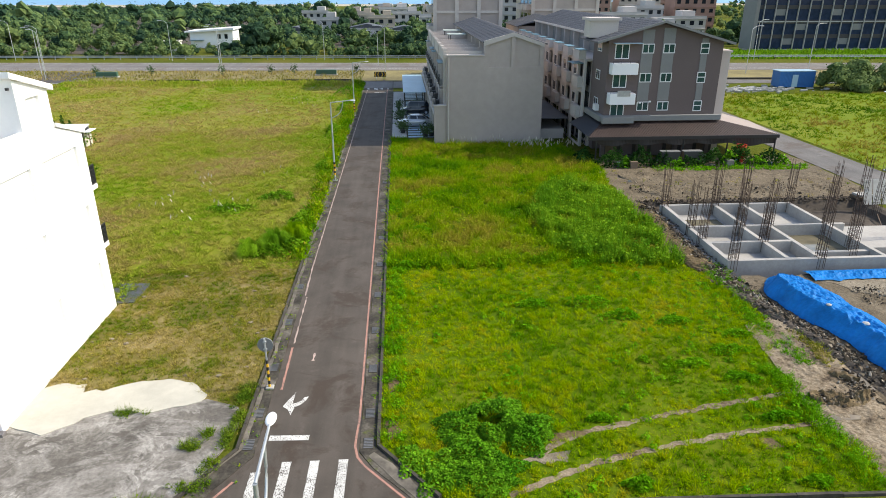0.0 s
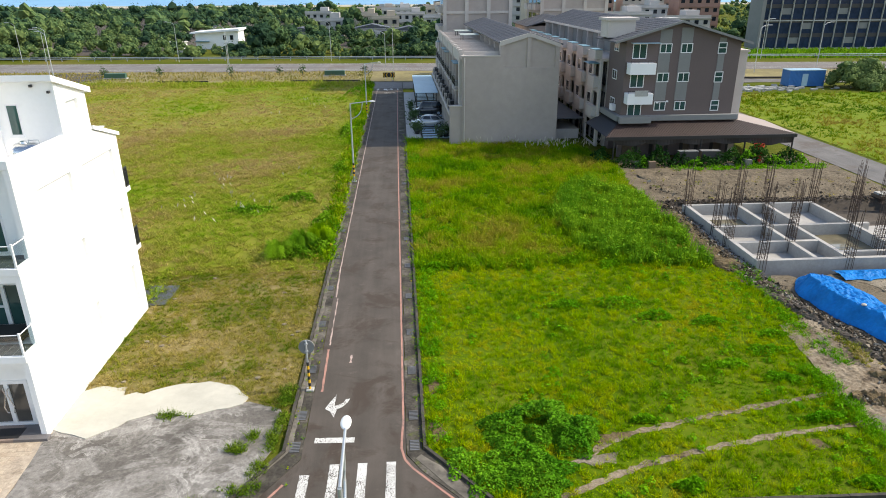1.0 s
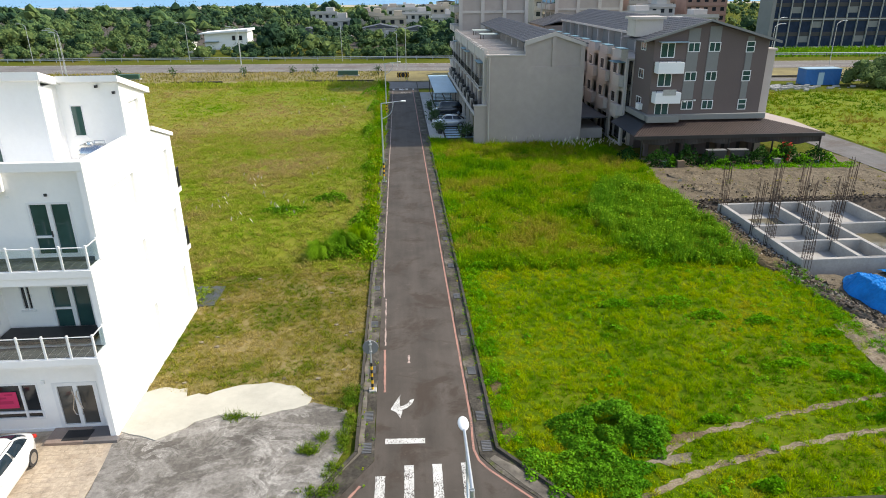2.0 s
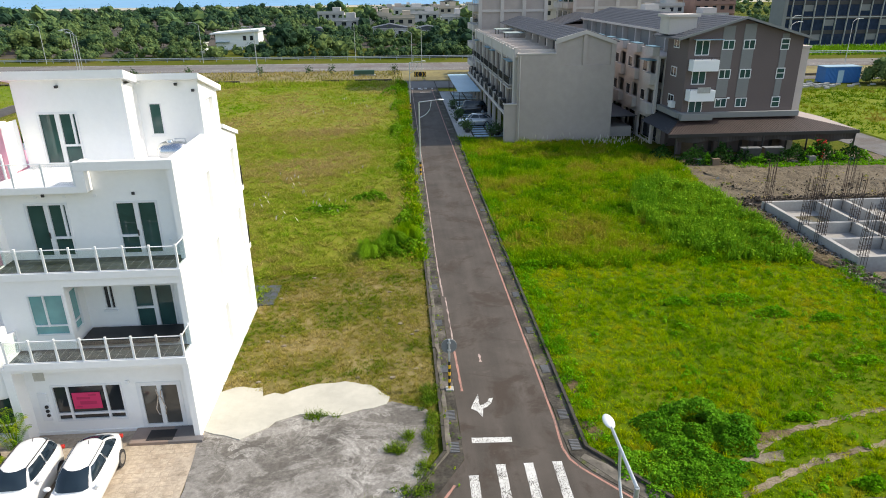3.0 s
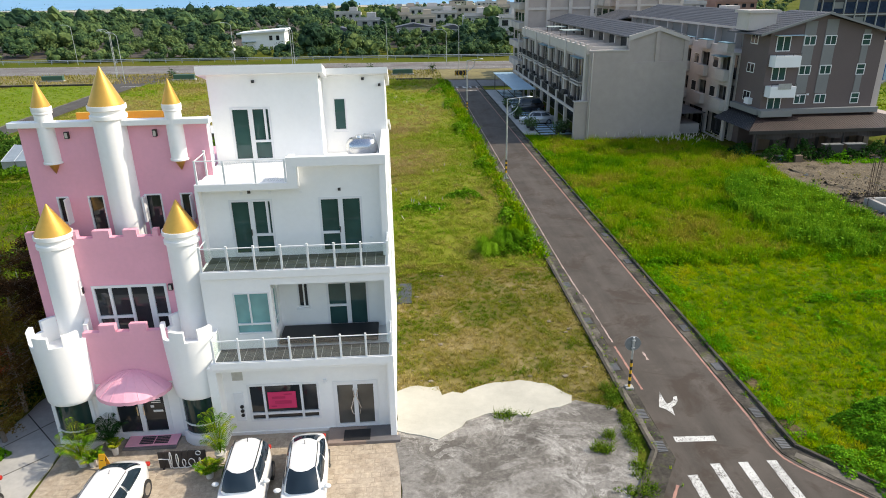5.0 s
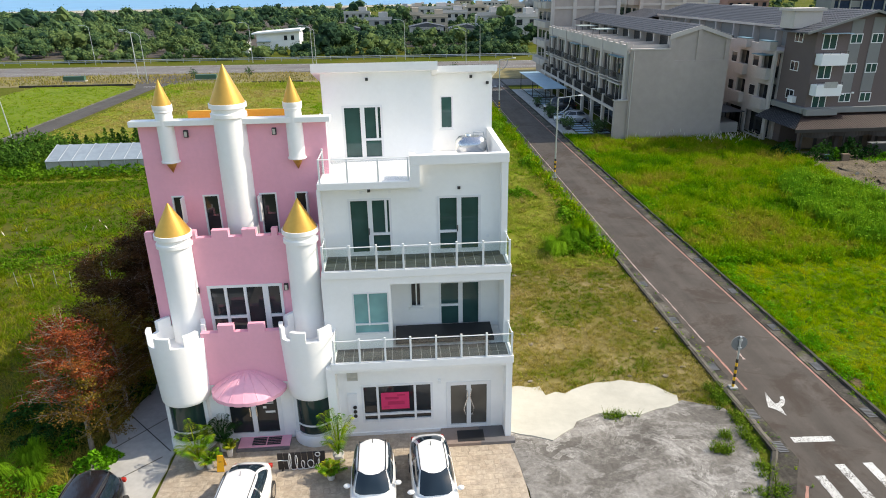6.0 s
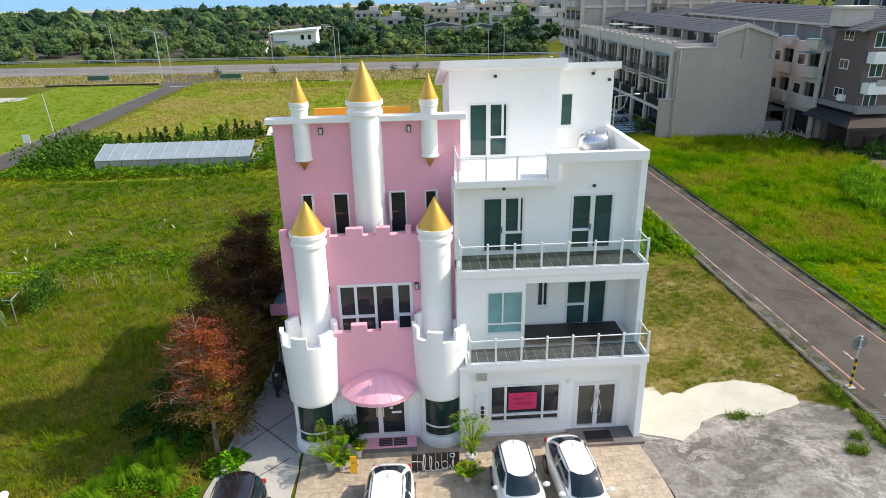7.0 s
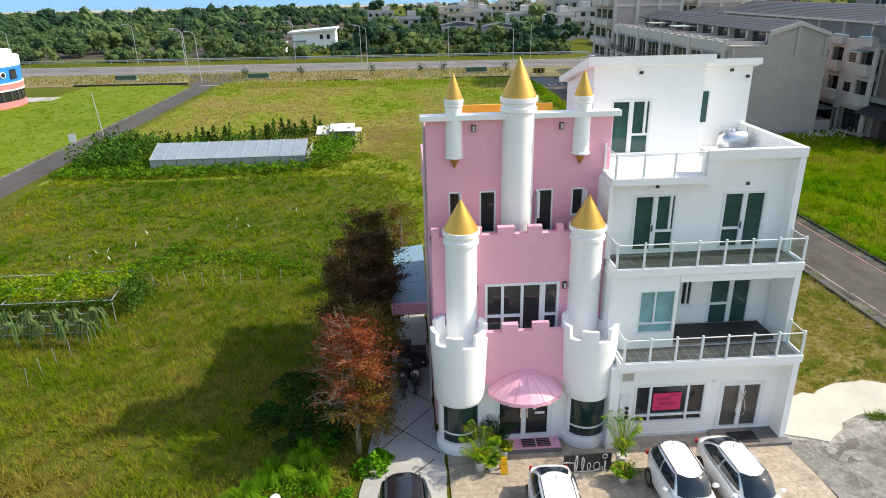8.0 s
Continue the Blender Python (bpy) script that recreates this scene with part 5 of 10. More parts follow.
# ---- woods behind the main road ----
def lobe_shape(fine):
    bm = bmesh.new()
    bmesh.ops.create_icosphere(bm, subdivisions=2 if fine else 1, radius=1.0)
    bmesh.ops.triangulate(bm, faces=bm.faces)
    co = np.array([[tuple(v.co) for v in f.verts] for f in bm.faces])
    bm.free()
    return co


LOBES = {True: lobe_shape(True), False: lobe_shape(False)}


def crowns(xs, ys, rr, hh, lobes, per, size, tone, fine=True):
    """Trees as heaps of lumpy leaf masses, toned darker inside, with loose leaves about them: gives triangles and the
    tone of each.
    """
    n = len(xs)
    k = np.repeat(np.arange(n), lobes)
    m = len(k)
    a, f = RNG.uniform(0, 2 * np.pi, m), np.sqrt(RNG.uniform(0, 1, m))
    lr = rr[k] * RNG.uniform(0.34, 0.6, m)
    zc = hh[k] * (0.25 + 0.55 * (1 - f * f) * RNG.uniform(0.6, 1.1, m))
    cx, cy = xs[k] + np.cos(a) * f * (rr[k] - lr * 0.6), ys[k] + np.sin(a) * f * (rr[k] - lr * 0.6)
    lt = tone[k] + RNG.normal(0, 0.05, m)
    # lumpy mass of each lobe: the same point of a sphere always moves the same way, so faces stay joined
    base = LOBES[fine]
    v = base[None] * np.ones((m, 1, 1, 1))
    ph = RNG.uniform(0, 40, m)[:, None, None]
    bulge = 0.94 + 0.24 * np.sin(v[..., 0] * 5 + ph) * np.cos(v[..., 1] * 5 - ph) + 0.14 * np.sin(v[..., 2] * 9 + v[..., 0] * 7 + 2 * ph) + 0.12 * np.sin(v[..., 1] * 13 + v[..., 2] * 11 + 3 * ph)
    v = v * (0.68 * bulge * lr[:, None, None])[..., None] * np.array([1, 1, 0.85]) + np.stack([cx, cy, zc], 1)[:, None, None, :]
    v[..., 2] = np.maximum(v[..., 2], 0.02)
    body = v.reshape(-1, 3, 3)
    # lobe masses go 0.16 below their leaves: the crown's inner shade as tone
    shaded_body_tone = np.repeat(lt, len(base)) - 0.16 + RNG.normal(0, 0.10, len(body))
    j = np.repeat(np.arange(m), per)
    d = RNG.normal(size=(len(j), 3))
    d[:, 2] += 0.25
    d /= np.linalg.norm(d, axis=1)[:, None]
    rad = RNG.uniform(0.60, 1.15, len(j)) * lr[j]
    p = np.stack([cx[j] + d[:, 0] * rad, cy[j] + d[:, 1] * rad, zc[j] + d[:, 2] * rad * 0.85], 1)
    p[:, 2] = np.maximum(p[:, 2], 0.15)
    q = turned_leaves(p, d + np.array([0, 0, 0.3]), size, 0.45)
    return np.concatenate([body, q[:, [0, 1, 2]], q[:, [0, 2, 3]]]), np.concatenate([shaded_body_tone, lt[j], lt[j]])


def woods(y0, y1, x0, x1, spacing, r, h, lobes, per, size, skip, shade=0.0, fine=True):
    n = int((x1 - x0) * (y1 - y0) / spacing ** 2)
    x, y = RNG.uniform(x0, x1, n), RNG.uniform(y0, y1, n)
    keep = y > 171.5 - 0.07 * x
    for a, b, c, d in skip:
        keep &= ~((x > a) & (x < b) & (y > c) & (y < d))
    x, y = x[keep], y[keep]
    q = bumps(x, y, 60, 9.0)
    keep = q > -0.9
    x, y, q = x[keep], y[keep], q[keep]
    big = RNG.uniform(0.45, 1.0, len(x)) * (1 + 0.55 * (RNG.uniform(0, 1, len(x)) < 0.22)) * (1 + 0.2 * q)
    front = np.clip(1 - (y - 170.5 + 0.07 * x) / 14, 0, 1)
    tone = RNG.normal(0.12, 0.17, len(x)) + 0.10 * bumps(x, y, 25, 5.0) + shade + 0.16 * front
    return crowns(x, y, r * big, h * big * RNG.uniform(0.8, 1.15, len(x)) * (1 - 0.35 * front), lobes, per, size, tone, fine)


def hedge_row():
    """Low yellow-green shrubs along the guardrail, with a gap or two."""
    x = RNG.uniform(-190, 12, 230)
    x = x[~((x > -60) & (x < -37)) & ~((x > -121) & (x < -102)) & ~((x > -84) & (x < -78))]
    y = 171.0 - 0.07 * x + RNG.uniform(0, 2.5, len(x))
    big = RNG.uniform(0.6, 1.3, len(x))
    return crowns(x, y, 2.4 * big, 3.2 * big, 4, 26, 0.42, RNG.normal(0.16, 0.12, len(x)))


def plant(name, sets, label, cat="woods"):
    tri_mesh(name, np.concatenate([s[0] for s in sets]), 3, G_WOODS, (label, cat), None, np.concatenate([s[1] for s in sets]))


# dark sheet over the bright ground, so gaps between crowns look shaded
tagged(sheet("woods_shade_sheet", [(-700, 232), (-200, 196), (-64, 186), (-64, 228), (-40, 228), (-20, 205), (12, 193), (12, 262), (-45, 300), (-60, 690), (-700, 690)], 0.0, SOIL_DARK, 0.1, wobble=1.5, step=9), "dark sheet standing in for shade under the woods", "woodland floor", kind="structure")
VILLA_GAP = [(-66, -42, 203, 226), (-61, -38, 178, 204), (-118, -100, 170, 192), (-28, -14, 230, 262)]
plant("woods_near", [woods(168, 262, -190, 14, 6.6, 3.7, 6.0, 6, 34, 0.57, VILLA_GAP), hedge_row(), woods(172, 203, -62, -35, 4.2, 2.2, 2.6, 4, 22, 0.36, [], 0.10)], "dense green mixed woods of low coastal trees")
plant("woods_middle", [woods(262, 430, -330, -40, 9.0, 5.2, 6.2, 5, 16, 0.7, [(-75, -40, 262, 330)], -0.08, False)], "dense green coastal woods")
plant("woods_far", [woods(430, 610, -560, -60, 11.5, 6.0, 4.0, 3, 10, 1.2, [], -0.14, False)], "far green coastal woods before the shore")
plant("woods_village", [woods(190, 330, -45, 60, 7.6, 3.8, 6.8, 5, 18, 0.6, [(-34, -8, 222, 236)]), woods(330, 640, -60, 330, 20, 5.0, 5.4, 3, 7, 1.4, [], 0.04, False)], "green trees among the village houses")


# ---- the white house ----
def white_house():
    h = thing("white_house", (-19.0, 28.0, 0.0), "white four-storey townhouse with glass-railed balconies", "house")
    L, R = -22.38, -15.75
    # side wall towards the empty plot, stepped back storey by storey, with shallow recessed panels
    bays = [(25.5, 28.3), (29.3, 32.6)]
    for name, y0, z0, z1 in (("side_wall", 22.25, 0.0, 3.4), ("side_wall", 23.1, 3.4, 6.52), ("side_wall", 24.02, 6.52, 9.5)):
        holes = [(a, b, z0 + 0.5, z1 - 0.45) for a, b in bays]
        wall_holes(name, "x", R, -0.145, y0, 33.4, z0, z1, holes, WHITE, h)
        for a, b in bays:
            box("recess", R - 0.195, R - 0.147, a - 0.12, b + 0.12, z0 + 0.4, z1 - 0.35, WHITE, h)
    prism_x("side_wall_top", R - 0.145, R, [(24.02, 9.5), (33.4, 9.5), (33.4, 9.55), (30.9, 10.3), (24.02, 10.3)], WHITE, h)
    box("inner_core", R - 2.2, R - 0.2, 25.2, 33.1, 0.0, 9.4, WHITE, h)
    for name, y0, z0, z1 in (("pier", 22.25, 0.0, 3.4), ("pier", 23.1, 3.4, 6.52), ("pier", 24.02, 6.52, 10.3)):
        box(name, R - 0.22, R - 0.054, y0 + 0.003, y0 + 1.3, z0, z1, WHITE, h)
    box("left_pier", -22.4, -22.28, 23.16, 25.3, 3.67, 6.5, WHITE, h)
    box("left_pier", -22.4, -22.28, 24.06, 25.5, 6.79, 9.43, WHITE, h)
    box("left_pier", -22.4, -22.09, 22.3, 24.4, 0.0, 3.37, WHITE, h)
    box("back_wall", L, R - 0.15, 33.2, 33.4, 0.0, 9.5, WHITE, h)
    box("party_wall", L, L + 0.15, 25.0, 33.2, 0.0, 9.5, WHITE, h)
    # ground storey
    wall_holes("front_wall", "y", 22.95, 0.2, -22.1, R - 0.22, 0.0, 3.38, [(-21.27, -18.61, 0.6, 2.24), (-18.1, -16.42, 0.12, 2.2)], WHITE, h)
    window(h, "y", 22.95, -21.27, -18.61, 0.6, 2.24, cols=((-20.67, 0.6, 2.24), (-19.28, 0.6, 2.24)), rows=((0.93, -21.27, -18.61),), frame_w=0.085)
    d = window(h, "y", 22.95, -18.1, -16.42, 0.12, 2.2, cols=((-17.26, 0.12, 2.2),), frame_w=0.16, name="entrance_door", glass=GLASS_GREY, label="white double entrance door with two glass panels")
    for sx, sg in ((-17.36, -1), (-17.16, 1)):
        tube("handle", [(sx, 22.9, 0.75), (sx + sg * 0.03, 22.84, 0.8), (sx + sg * 0.09, 22.84, 1.05), (sx + sg * 0.02, 22.84, 1.3), (sx - sg * 0.06, 22.84, 1.6), (sx - sg * 0.02, 22.84, 1.85), (sx, 22.9, 1.88)], 0.022, STEEL, d, label="curved steel door handle")
    box("plinth", -22.1, R - 0.22, 22.9, 22.95, 0.0, 0.16, WHITE_TRIM, h)
    # meter cupboard, louvre, lamp
    mc = box("meter_cupboard", -21.79, -21.43, 22.9, 22.95, 0.68, 1.92, WHITE_TRIM, h, label="white meter cupboard with three round dark ports")
    for z in (0.95, 1.14, 1.33):
        tube("meter", [(-21.53, 22.91, z), (-21.53, 22.86, z)], 0.07, BLACK, mc, 14)
    vent = box("louvre", -21.75, -21.36, 22.92, 22.95, 2.46, 2.82, CREAM_ROOF, h)
    for k in range(6):
        box("slat", -21.73, -21.38, 22.905, 22.925, 2.5 + k * 0.052, 2.53 + k * 0.052, CREAM_ROOF, vent)
    box("wall_lamp", -18.42, -18.3, 22.86, 22.95, 2.2, 2.34, WHITE_TRIM, h)
    # first balcony
    box("balcony_slab", -22.18, R + 0.02, 22.15, 24.7, 3.38, 3.66, WHITE, h, 0.012)
    box("ceiling_band", -22.15, R - 0.13, 22.3, 22.95, 3.2, 3.38, WHITE, h)
    # second storey: bay box and recessed wall
    wall_holes("bay_front", "y", 23.15, 0.2, -22.3, -20.0, 3.66, 6.52, [(-21.36, -20.08, 4.26, 5.92)], WHITE, h)
    wall_holes("bay_side", "x", -20.0, -0.2, 23.35, 24.5, 3.66, 6.52, [(23.38, 24.0, 4.26, 5.92)], WHITE, h)
    window(h, "y", 23.15, -21.36, -20.08, 4.26, 5.92, cols=((-20.8, 4.62, 5.92),), rows=((4.66, -21.36, -20.08),), frame_w=0.05, glass=GLASS_TEAL, name="bay_window")
    window(h, "x", -20.0, 23.38, 24.0, 4.26, 5.92, face=1, rows=((4.66, 23.38, 24.0),), frame_w=0.05, glass=GLASS_TEAL, name="bay_window")
    wall_holes("recess_wall", "y", 24.5, 0.2, -20.2, R - 0.13, 3.66, 6.52, [(-18.23, -16.64, 3.72, 5.62), (-19.31, -18.89, 4.6, 5.62)], WHITE, h)
    window(h, "y", 24.5, -18.23, -16.64, 3.72, 5.62, cols=((-17.45, 3.72, 5.62), (-17.37, 3.72, 5.62)), rows=((4.62, -18.2, -17.4),), frame_w=0.085, name="balcony_door", glass=GLASS_GREEN)
    window(h, "y", 24.5, -19.31, -18.89, 4.6, 5.62, cols=((-19.08, 4.6, 5.62),), frame_w=0.05)
    box("sill", -19.38, -18.84, 24.42, 24.5, 4.53, 4.6, WHITE_TRIM, h)
    box("beam", -20.0, R - 0.13, 23.12, 23.4, 6.2, 6.5, WHITE, h)
    box("deck", -19.9, -16.3, 23.15, 24.35, 3.78, 3.9, DECK, h, label="low dark timber deck on the balcony")
    # second balcony and third storey
    box("balcony_slab", -22.35, R + 0.02, 23.05, 24.6, 6.5, 6.78, WHITE, h, 0.012)
    wall_holes("upper_wall", "y", 24.45, 0.2, -22.3, R - 0.13, 6.78, 9.44, [(-21.39, -19.86, 6.85, 8.97), (-18.22, -16.66, 6.85, 8.97)], WHITE, h)
    for a, b in ((-21.39, -19.86), (-18.22, -16.66)):
        m = (a + b) / 2
        lead = (m + 0.08, b) if a < -20 else (a, m - 0.08)
        window(h, "y", 24.45, a, b, 6.85, 8.97, cols=((m - 0.04, 6.85, 8.97), (m + 0.04, 6.85, 8.97)) + (((b - 0.2, 7.62, 8.97),) if a < -20 else ()), rows=((7.62, *lead),), frame_w=0.085, name="balcony_door", glass=GLASS_GREEN)
        box("door_handle", m - 0.075, m - 0.045, 24.38, 24.43, 7.62, 7.85, BLACK, h)
        box("vent_pipe", m - 0.05, m + 0.05, 24.4, 24.45, 9.2, 9.3, PLASTIC_DARK, h)
    for x in (-20.9, -19.9, -18.8, -16.4):
        box("socket", x - 0.05, x + 0.05, 24.42, 24.45, 7.35 if x > -17 else 9.15, 7.45 if x > -17 else 9.25, WHITE_TRIM, h)
    # roof terrace and its parapet
    box("parapet_wall", -18.95, R - 0.13, 24.45, 24.65, 9.44, 10.2, WHITE, h)
    box("terrace_slab", -22.36, -19.14, 23.98, 24.7, 9.43, 9.68, WHITE, h, 0.012)
    box("terrace_floor", -22.3, R - 0.2, 24.65, 31.0, 9.45, 9.66, WHITE, h)
    box("parapet_front", -19.16, R + 0.02, 23.98, 24.22, 10.22, 10.56, WHITE, h, 0.012)
    box("parapet_stub", -19.16, -18.82, 23.98, 24.44, 9.45, 10.22, WHITE, h)
    box("parapet_return", -19.16, -18.95, 24.22, 24.75, 10.22, 10.5, WHITE, h)
    box("parapet_back", -18.95, R - 0.2, 24.22, 24.3, 10.2, 10.5, WHITE, h)
    box("parapet_side", R - 0.2, R, 24.22, 28.4, 10.3, 10.56, WHITE, h)
    box("parapet_inner", R - 0.2, R - 0.13, 24.8, 28.4, 9.66, 10.3, WHITE, h)
    box("side_upstand", R - 0.12, R, 28.4, 31.0, 10.3, 10.36, WHITE, h)
    # top storey in two blocks with thin roof slabs
    wall_holes("top_wall", "y", 27.1, 0.2, -22.3, -18.2, 9.66, 13.05, [(-21.6, -20.08, 9.74, 11.8)], WHITE, h)
    window(h, "y", 27.1, -21.6, -20.08, 9.74, 11.8, cols=((-20.88, 9.74, 11.8), (-20.8, 9.74, 11.8), (-20.3, 10.5, 11.8)), rows=((10.5, -20.8, -20.08),), frame_w=0.085, name="terrace_door", glass=GLASS_GREEN)
    box("top_return", -18.4, -18.2, 27.3, 28.6, 9.66, 12.75, WHITE, h)
    box("top_corner", R - 0.05, R, 28.4, 28.6, 10.36, 12.85, WHITE, h)
    wall_holes("top_wall", "y", 28.4, 0.2, -18.2, R - 0.052, 9.66, 12.85, [(-17.82, -17.32, 10.58, 11.87)], WHITE, h)
    window(h, "y", 28.4, -17.82, -17.32, 10.58, 11.87, frame_w=0.05, glass=GLASS_GREEN, depth=0.04)
    box("sill", -17.87, -17.27, 28.33, 28.4, 10.51, 10.58, WHITE_TRIM, h)
    wall_holes("top_side_wall", "x", R, -0.145, 28.6, 31.0, 10.36, 12.05, [(29.1, 30.2, 11.0, 11.85)], WHITE, h)
    prism_x("top_side_gable", R - 0.05, R, [(28.6, 12.05), (31.0, 12.05), (28.6, 12.8)], WHITE, h)
    box("recess", R - 0.195, R - 0.147, 28.9, 30.4, 10.85, 12.0, WHITE, h)
    prism_x("top_left_wall", -22.3, -22.1, [(27.3, 9.66), (31.0, 9.66), (31.0, 11.95), (27.3, 13.0)], WHITE, h)
    box("top_back_wall", -22.1, R - 0.06, 30.8, 31.0, 9.66, 11.95, WHITE, h)
    prism_x("roof_slab", -22.6, -17.98, [(26.85, 13.05), (26.85, 13.36), (31.3, 12.14), (31.3, 11.93)], WHITE, h)
    prism_x("roof_slab", -17.98, R + 0.15, [(28.05, 12.82), (28.05, 13.06), (31.3, 12.16), (31.3, 11.92)], WHITE, h)
    prism_x("rear_roof", -22.3, R + 0.1, [(31.02, 10.3), (31.02, 10.48), (33.6, 9.68), (33.6, 9.5)], WHITE, h)
    for x, y, z in ((-20.6, 27.06, 12.7), (-16.6, 28.36, 12.55), (-15.95, 28.36, 12.3), (-19.6, 24.4, 9.5)):
        box("wall_lamp", x - 0.05, x + 0.05, y - 0.08, y + 0.04, z, z + 0.1, PLASTIC_DARK, h)
    # rear balconies that stick out behind
    for z in (3.55, 6.75):
        box("rear_balcony", -21.0, R - 0.12, 33.42, 34.25, z - 0.25, z, WHITE, h)
        rects = [(33.43, 34.24, z + 0.95, z + 1.02), (33.43, 34.24, z + 0.03, z + 0.08), (33.43, 34.24, z + 0.75, z + 0.79)] + [(33.44 + k * 0.095, 33.475 + k * 0.095, z, z + 0.98) for k in range(9)]
        lattice("rear_railing", "x", R - 0.16, 0.03, rects, BLACK, h, "black steel balcony railing")
    # entrance step
    st = thing("entrance_step", (-17.0, 22.5, 0.0), "brown and grey granite entrance step with a dark mat", "step")
    box("tread", -18.35, -16.9, 21.95, 22.93, 0.0, 0.16, GRANITE_BROWN, st, 0.01)
    box("tread", -16.9, -15.62, 21.95, 22.25, 0.0, 0.16, GRANITE, st, 0.01)
    box("tread", -16.9, -15.96, 22.25, 22.93, 0.0, 0.16, GRANITE, st, 0.01)
    mt = box("door_mat", -17.75, -16.75, 22.05, 22.7, 0.16, 0.175, DECK)
    tagged(mt, "dark patterned doormat on the granite step", "doormat")
    return h


def prism_x(name, x0, x1, pts, mat, parent):
    """A body with the outline pts in y, z, between x0 and x1."""
    bm = bmesh.new()
    a = [bm.verts.new((x0, y, z)) for y, z in pts]
    b = [bm.verts.new((x1, y, z)) for y, z in pts]
    bm.faces.new(a)
    bm.faces.new(b[::-1])
    for i in range(len(pts)):
        bm.faces.new((a[i], b[i], b[(i + 1) % len(pts)], a[(i + 1) % len(pts)]))
    return part(name, bm, mat, parent)


def glass_rail(y, x0, x1, z, back, n, h=0.86, slab_left=True):
    """A glass balcony rail: white posts with panes between, returns at both ends."""
    r = thing("balcony_railing", ((x0 + x1) / 2, y, z), "white-posted clear glass balcony railing", "railing", "glass balcony railings")
    spots = [(x0 + (x1 - x0) * k / n, y) for k in range(n + 1)]
    for x, yy in spots:
        box("post", x - 0.035, x + 0.035, yy - 0.035, yy + 0.035, z, z + h + 0.08, RAIL_WHITE, r, 0.006)
    for (xa, _), (xb, _) in zip(spots, spots[1:]):
        g = box("pane", xa + 0.05, xb - 0.05, y - 0.005, y + 0.005, z + 0.06, z + h - 0.06, RAIL_GLASS, r)
        g.visible_shadow = False
    tube("handrail", [(x0, y, z + h), (x1, y, z + h)], 0.02, RAIL_WHITE, r)
    for x in (x0, x1):
        g = box("pane", x - 0.005, x + 0.005, y + 0.06, back - 0.05, z + 0.06, z + h - 0.06, RAIL_GLASS, r)
        g.visible_shadow = False
        tube("handrail", [(x, y, z + h), (x, back, z + h)], 0.02, RAIL_WHITE, r)
        box("post", x - 0.03, x + 0.03, back - 0.06, back, z, z + h + 0.06, RAIL_WHITE, r, 0.006)
        box("side_rail", x - 0.03, x + 0.03, y, back, z, z + 0.06, RAIL_WHITE, r)
    return r


white_house()
glass_rail(22.22, -22.05, -15.8, 3.66, 23.1, 7)
glass_rail(23.12, -22.27, -15.8, 6.78, 24.02, 7)


def terrace_rail():
    r = thing("terrace_railing", (-20.7, 24.05, 9.68), "white steel terrace railing with clear glass panes", "railing")
    xs = [-22.25, -21.5, -20.35, -19.22]
    for x in (-22.25, -21.3, -20.25, -19.22):
        box("post", x - 0.03, x + 0.03, 24.02, 24.08, 9.68, 10.52, RAIL_WHITE, r)
    tube("handrail", [(-22.25, 24.05, 10.5), (-19.22, 24.05, 10.5)], 0.02, RAIL_WHITE, r)
    for a, b in ((-22.25, -21.3), (-21.3, -20.25), (-20.25, -19.22)):
        g = box("pane", a + 0.04, b - 0.04, 24.045, 24.055, 9.72, 10.44, TERRACE_GLASS, r)
        g.visible_shadow = False
    tube("handrail", [(-22.25, 24.05, 10.5), (-22.25, 25.35, 10.5)], 0.02, RAIL_WHITE, r)
    box("post", -22.28, -22.22, 25.28, 25.36, 9.68, 10.6, RAIL_WHITE, r)
    g = box("pane", -22.255, -22.245, 24.1, 25.3, 9.72, 10.44, TERRACE_GLASS, r)
    g.visible_shadow = False


terrace_rail()


def water_tank():
    t = thing("water_tank", (-16.75, 27.3, 9.66), "steel water tank lying on the roof terrace", "water tank")
    cx, cy, cz = -16.72, 27.3, 10.12
    bm = bmesh.new()
    prof = [(-0.62, 0.0), (-0.58, 0.22), (-0.45, 0.36), (-0.3, 0.4), (0.3, 0.4), (0.45, 0.36), (0.58, 0.22), (0.62, 0.0)]
    rings = [[bm.verts.new((cx + u, cy + r * math.cos(a), cz + r * math.sin(a))) for a in [2 * math.pi * k / 24 for k in range(24)]] for u, r in prof]
    for a, b in zip(rings, rings[1:]):
        for k in range(24):
            bm.faces.new((a[k], a[(k + 1) % 24], b[(k + 1) % 24], b[k]))
    bmesh.ops.remove_doubles(bm, verts=bm.verts, dist=1e-4)
    part("tank", bm, STEEL, t, smooth=True)
    for x in (-0.35, 0.35):
        box("saddle", cx + x - 0.05, cx + x + 0.05, cy - 0.3, cy + 0.3, 9.66, 9.82, GALV, t)
    tube("pipe", [(cx + 0.1, cy, cz + 0.38), (cx + 0.1, cy, cz + 0.5), (cx + 0.5, cy, cz + 0.5), (cx + 0.7, cy, 9.7)], 0.03, GALV, t)
    lathe("hatch", cx - 0.1, cy, [(0.0, cz + 0.46), (0.12, cz + 0.46), (0.14, cz + 0.37)], STEEL, t, 16, cap=False)


water_tank()

# balcony floor tiles
tile_mesh = None


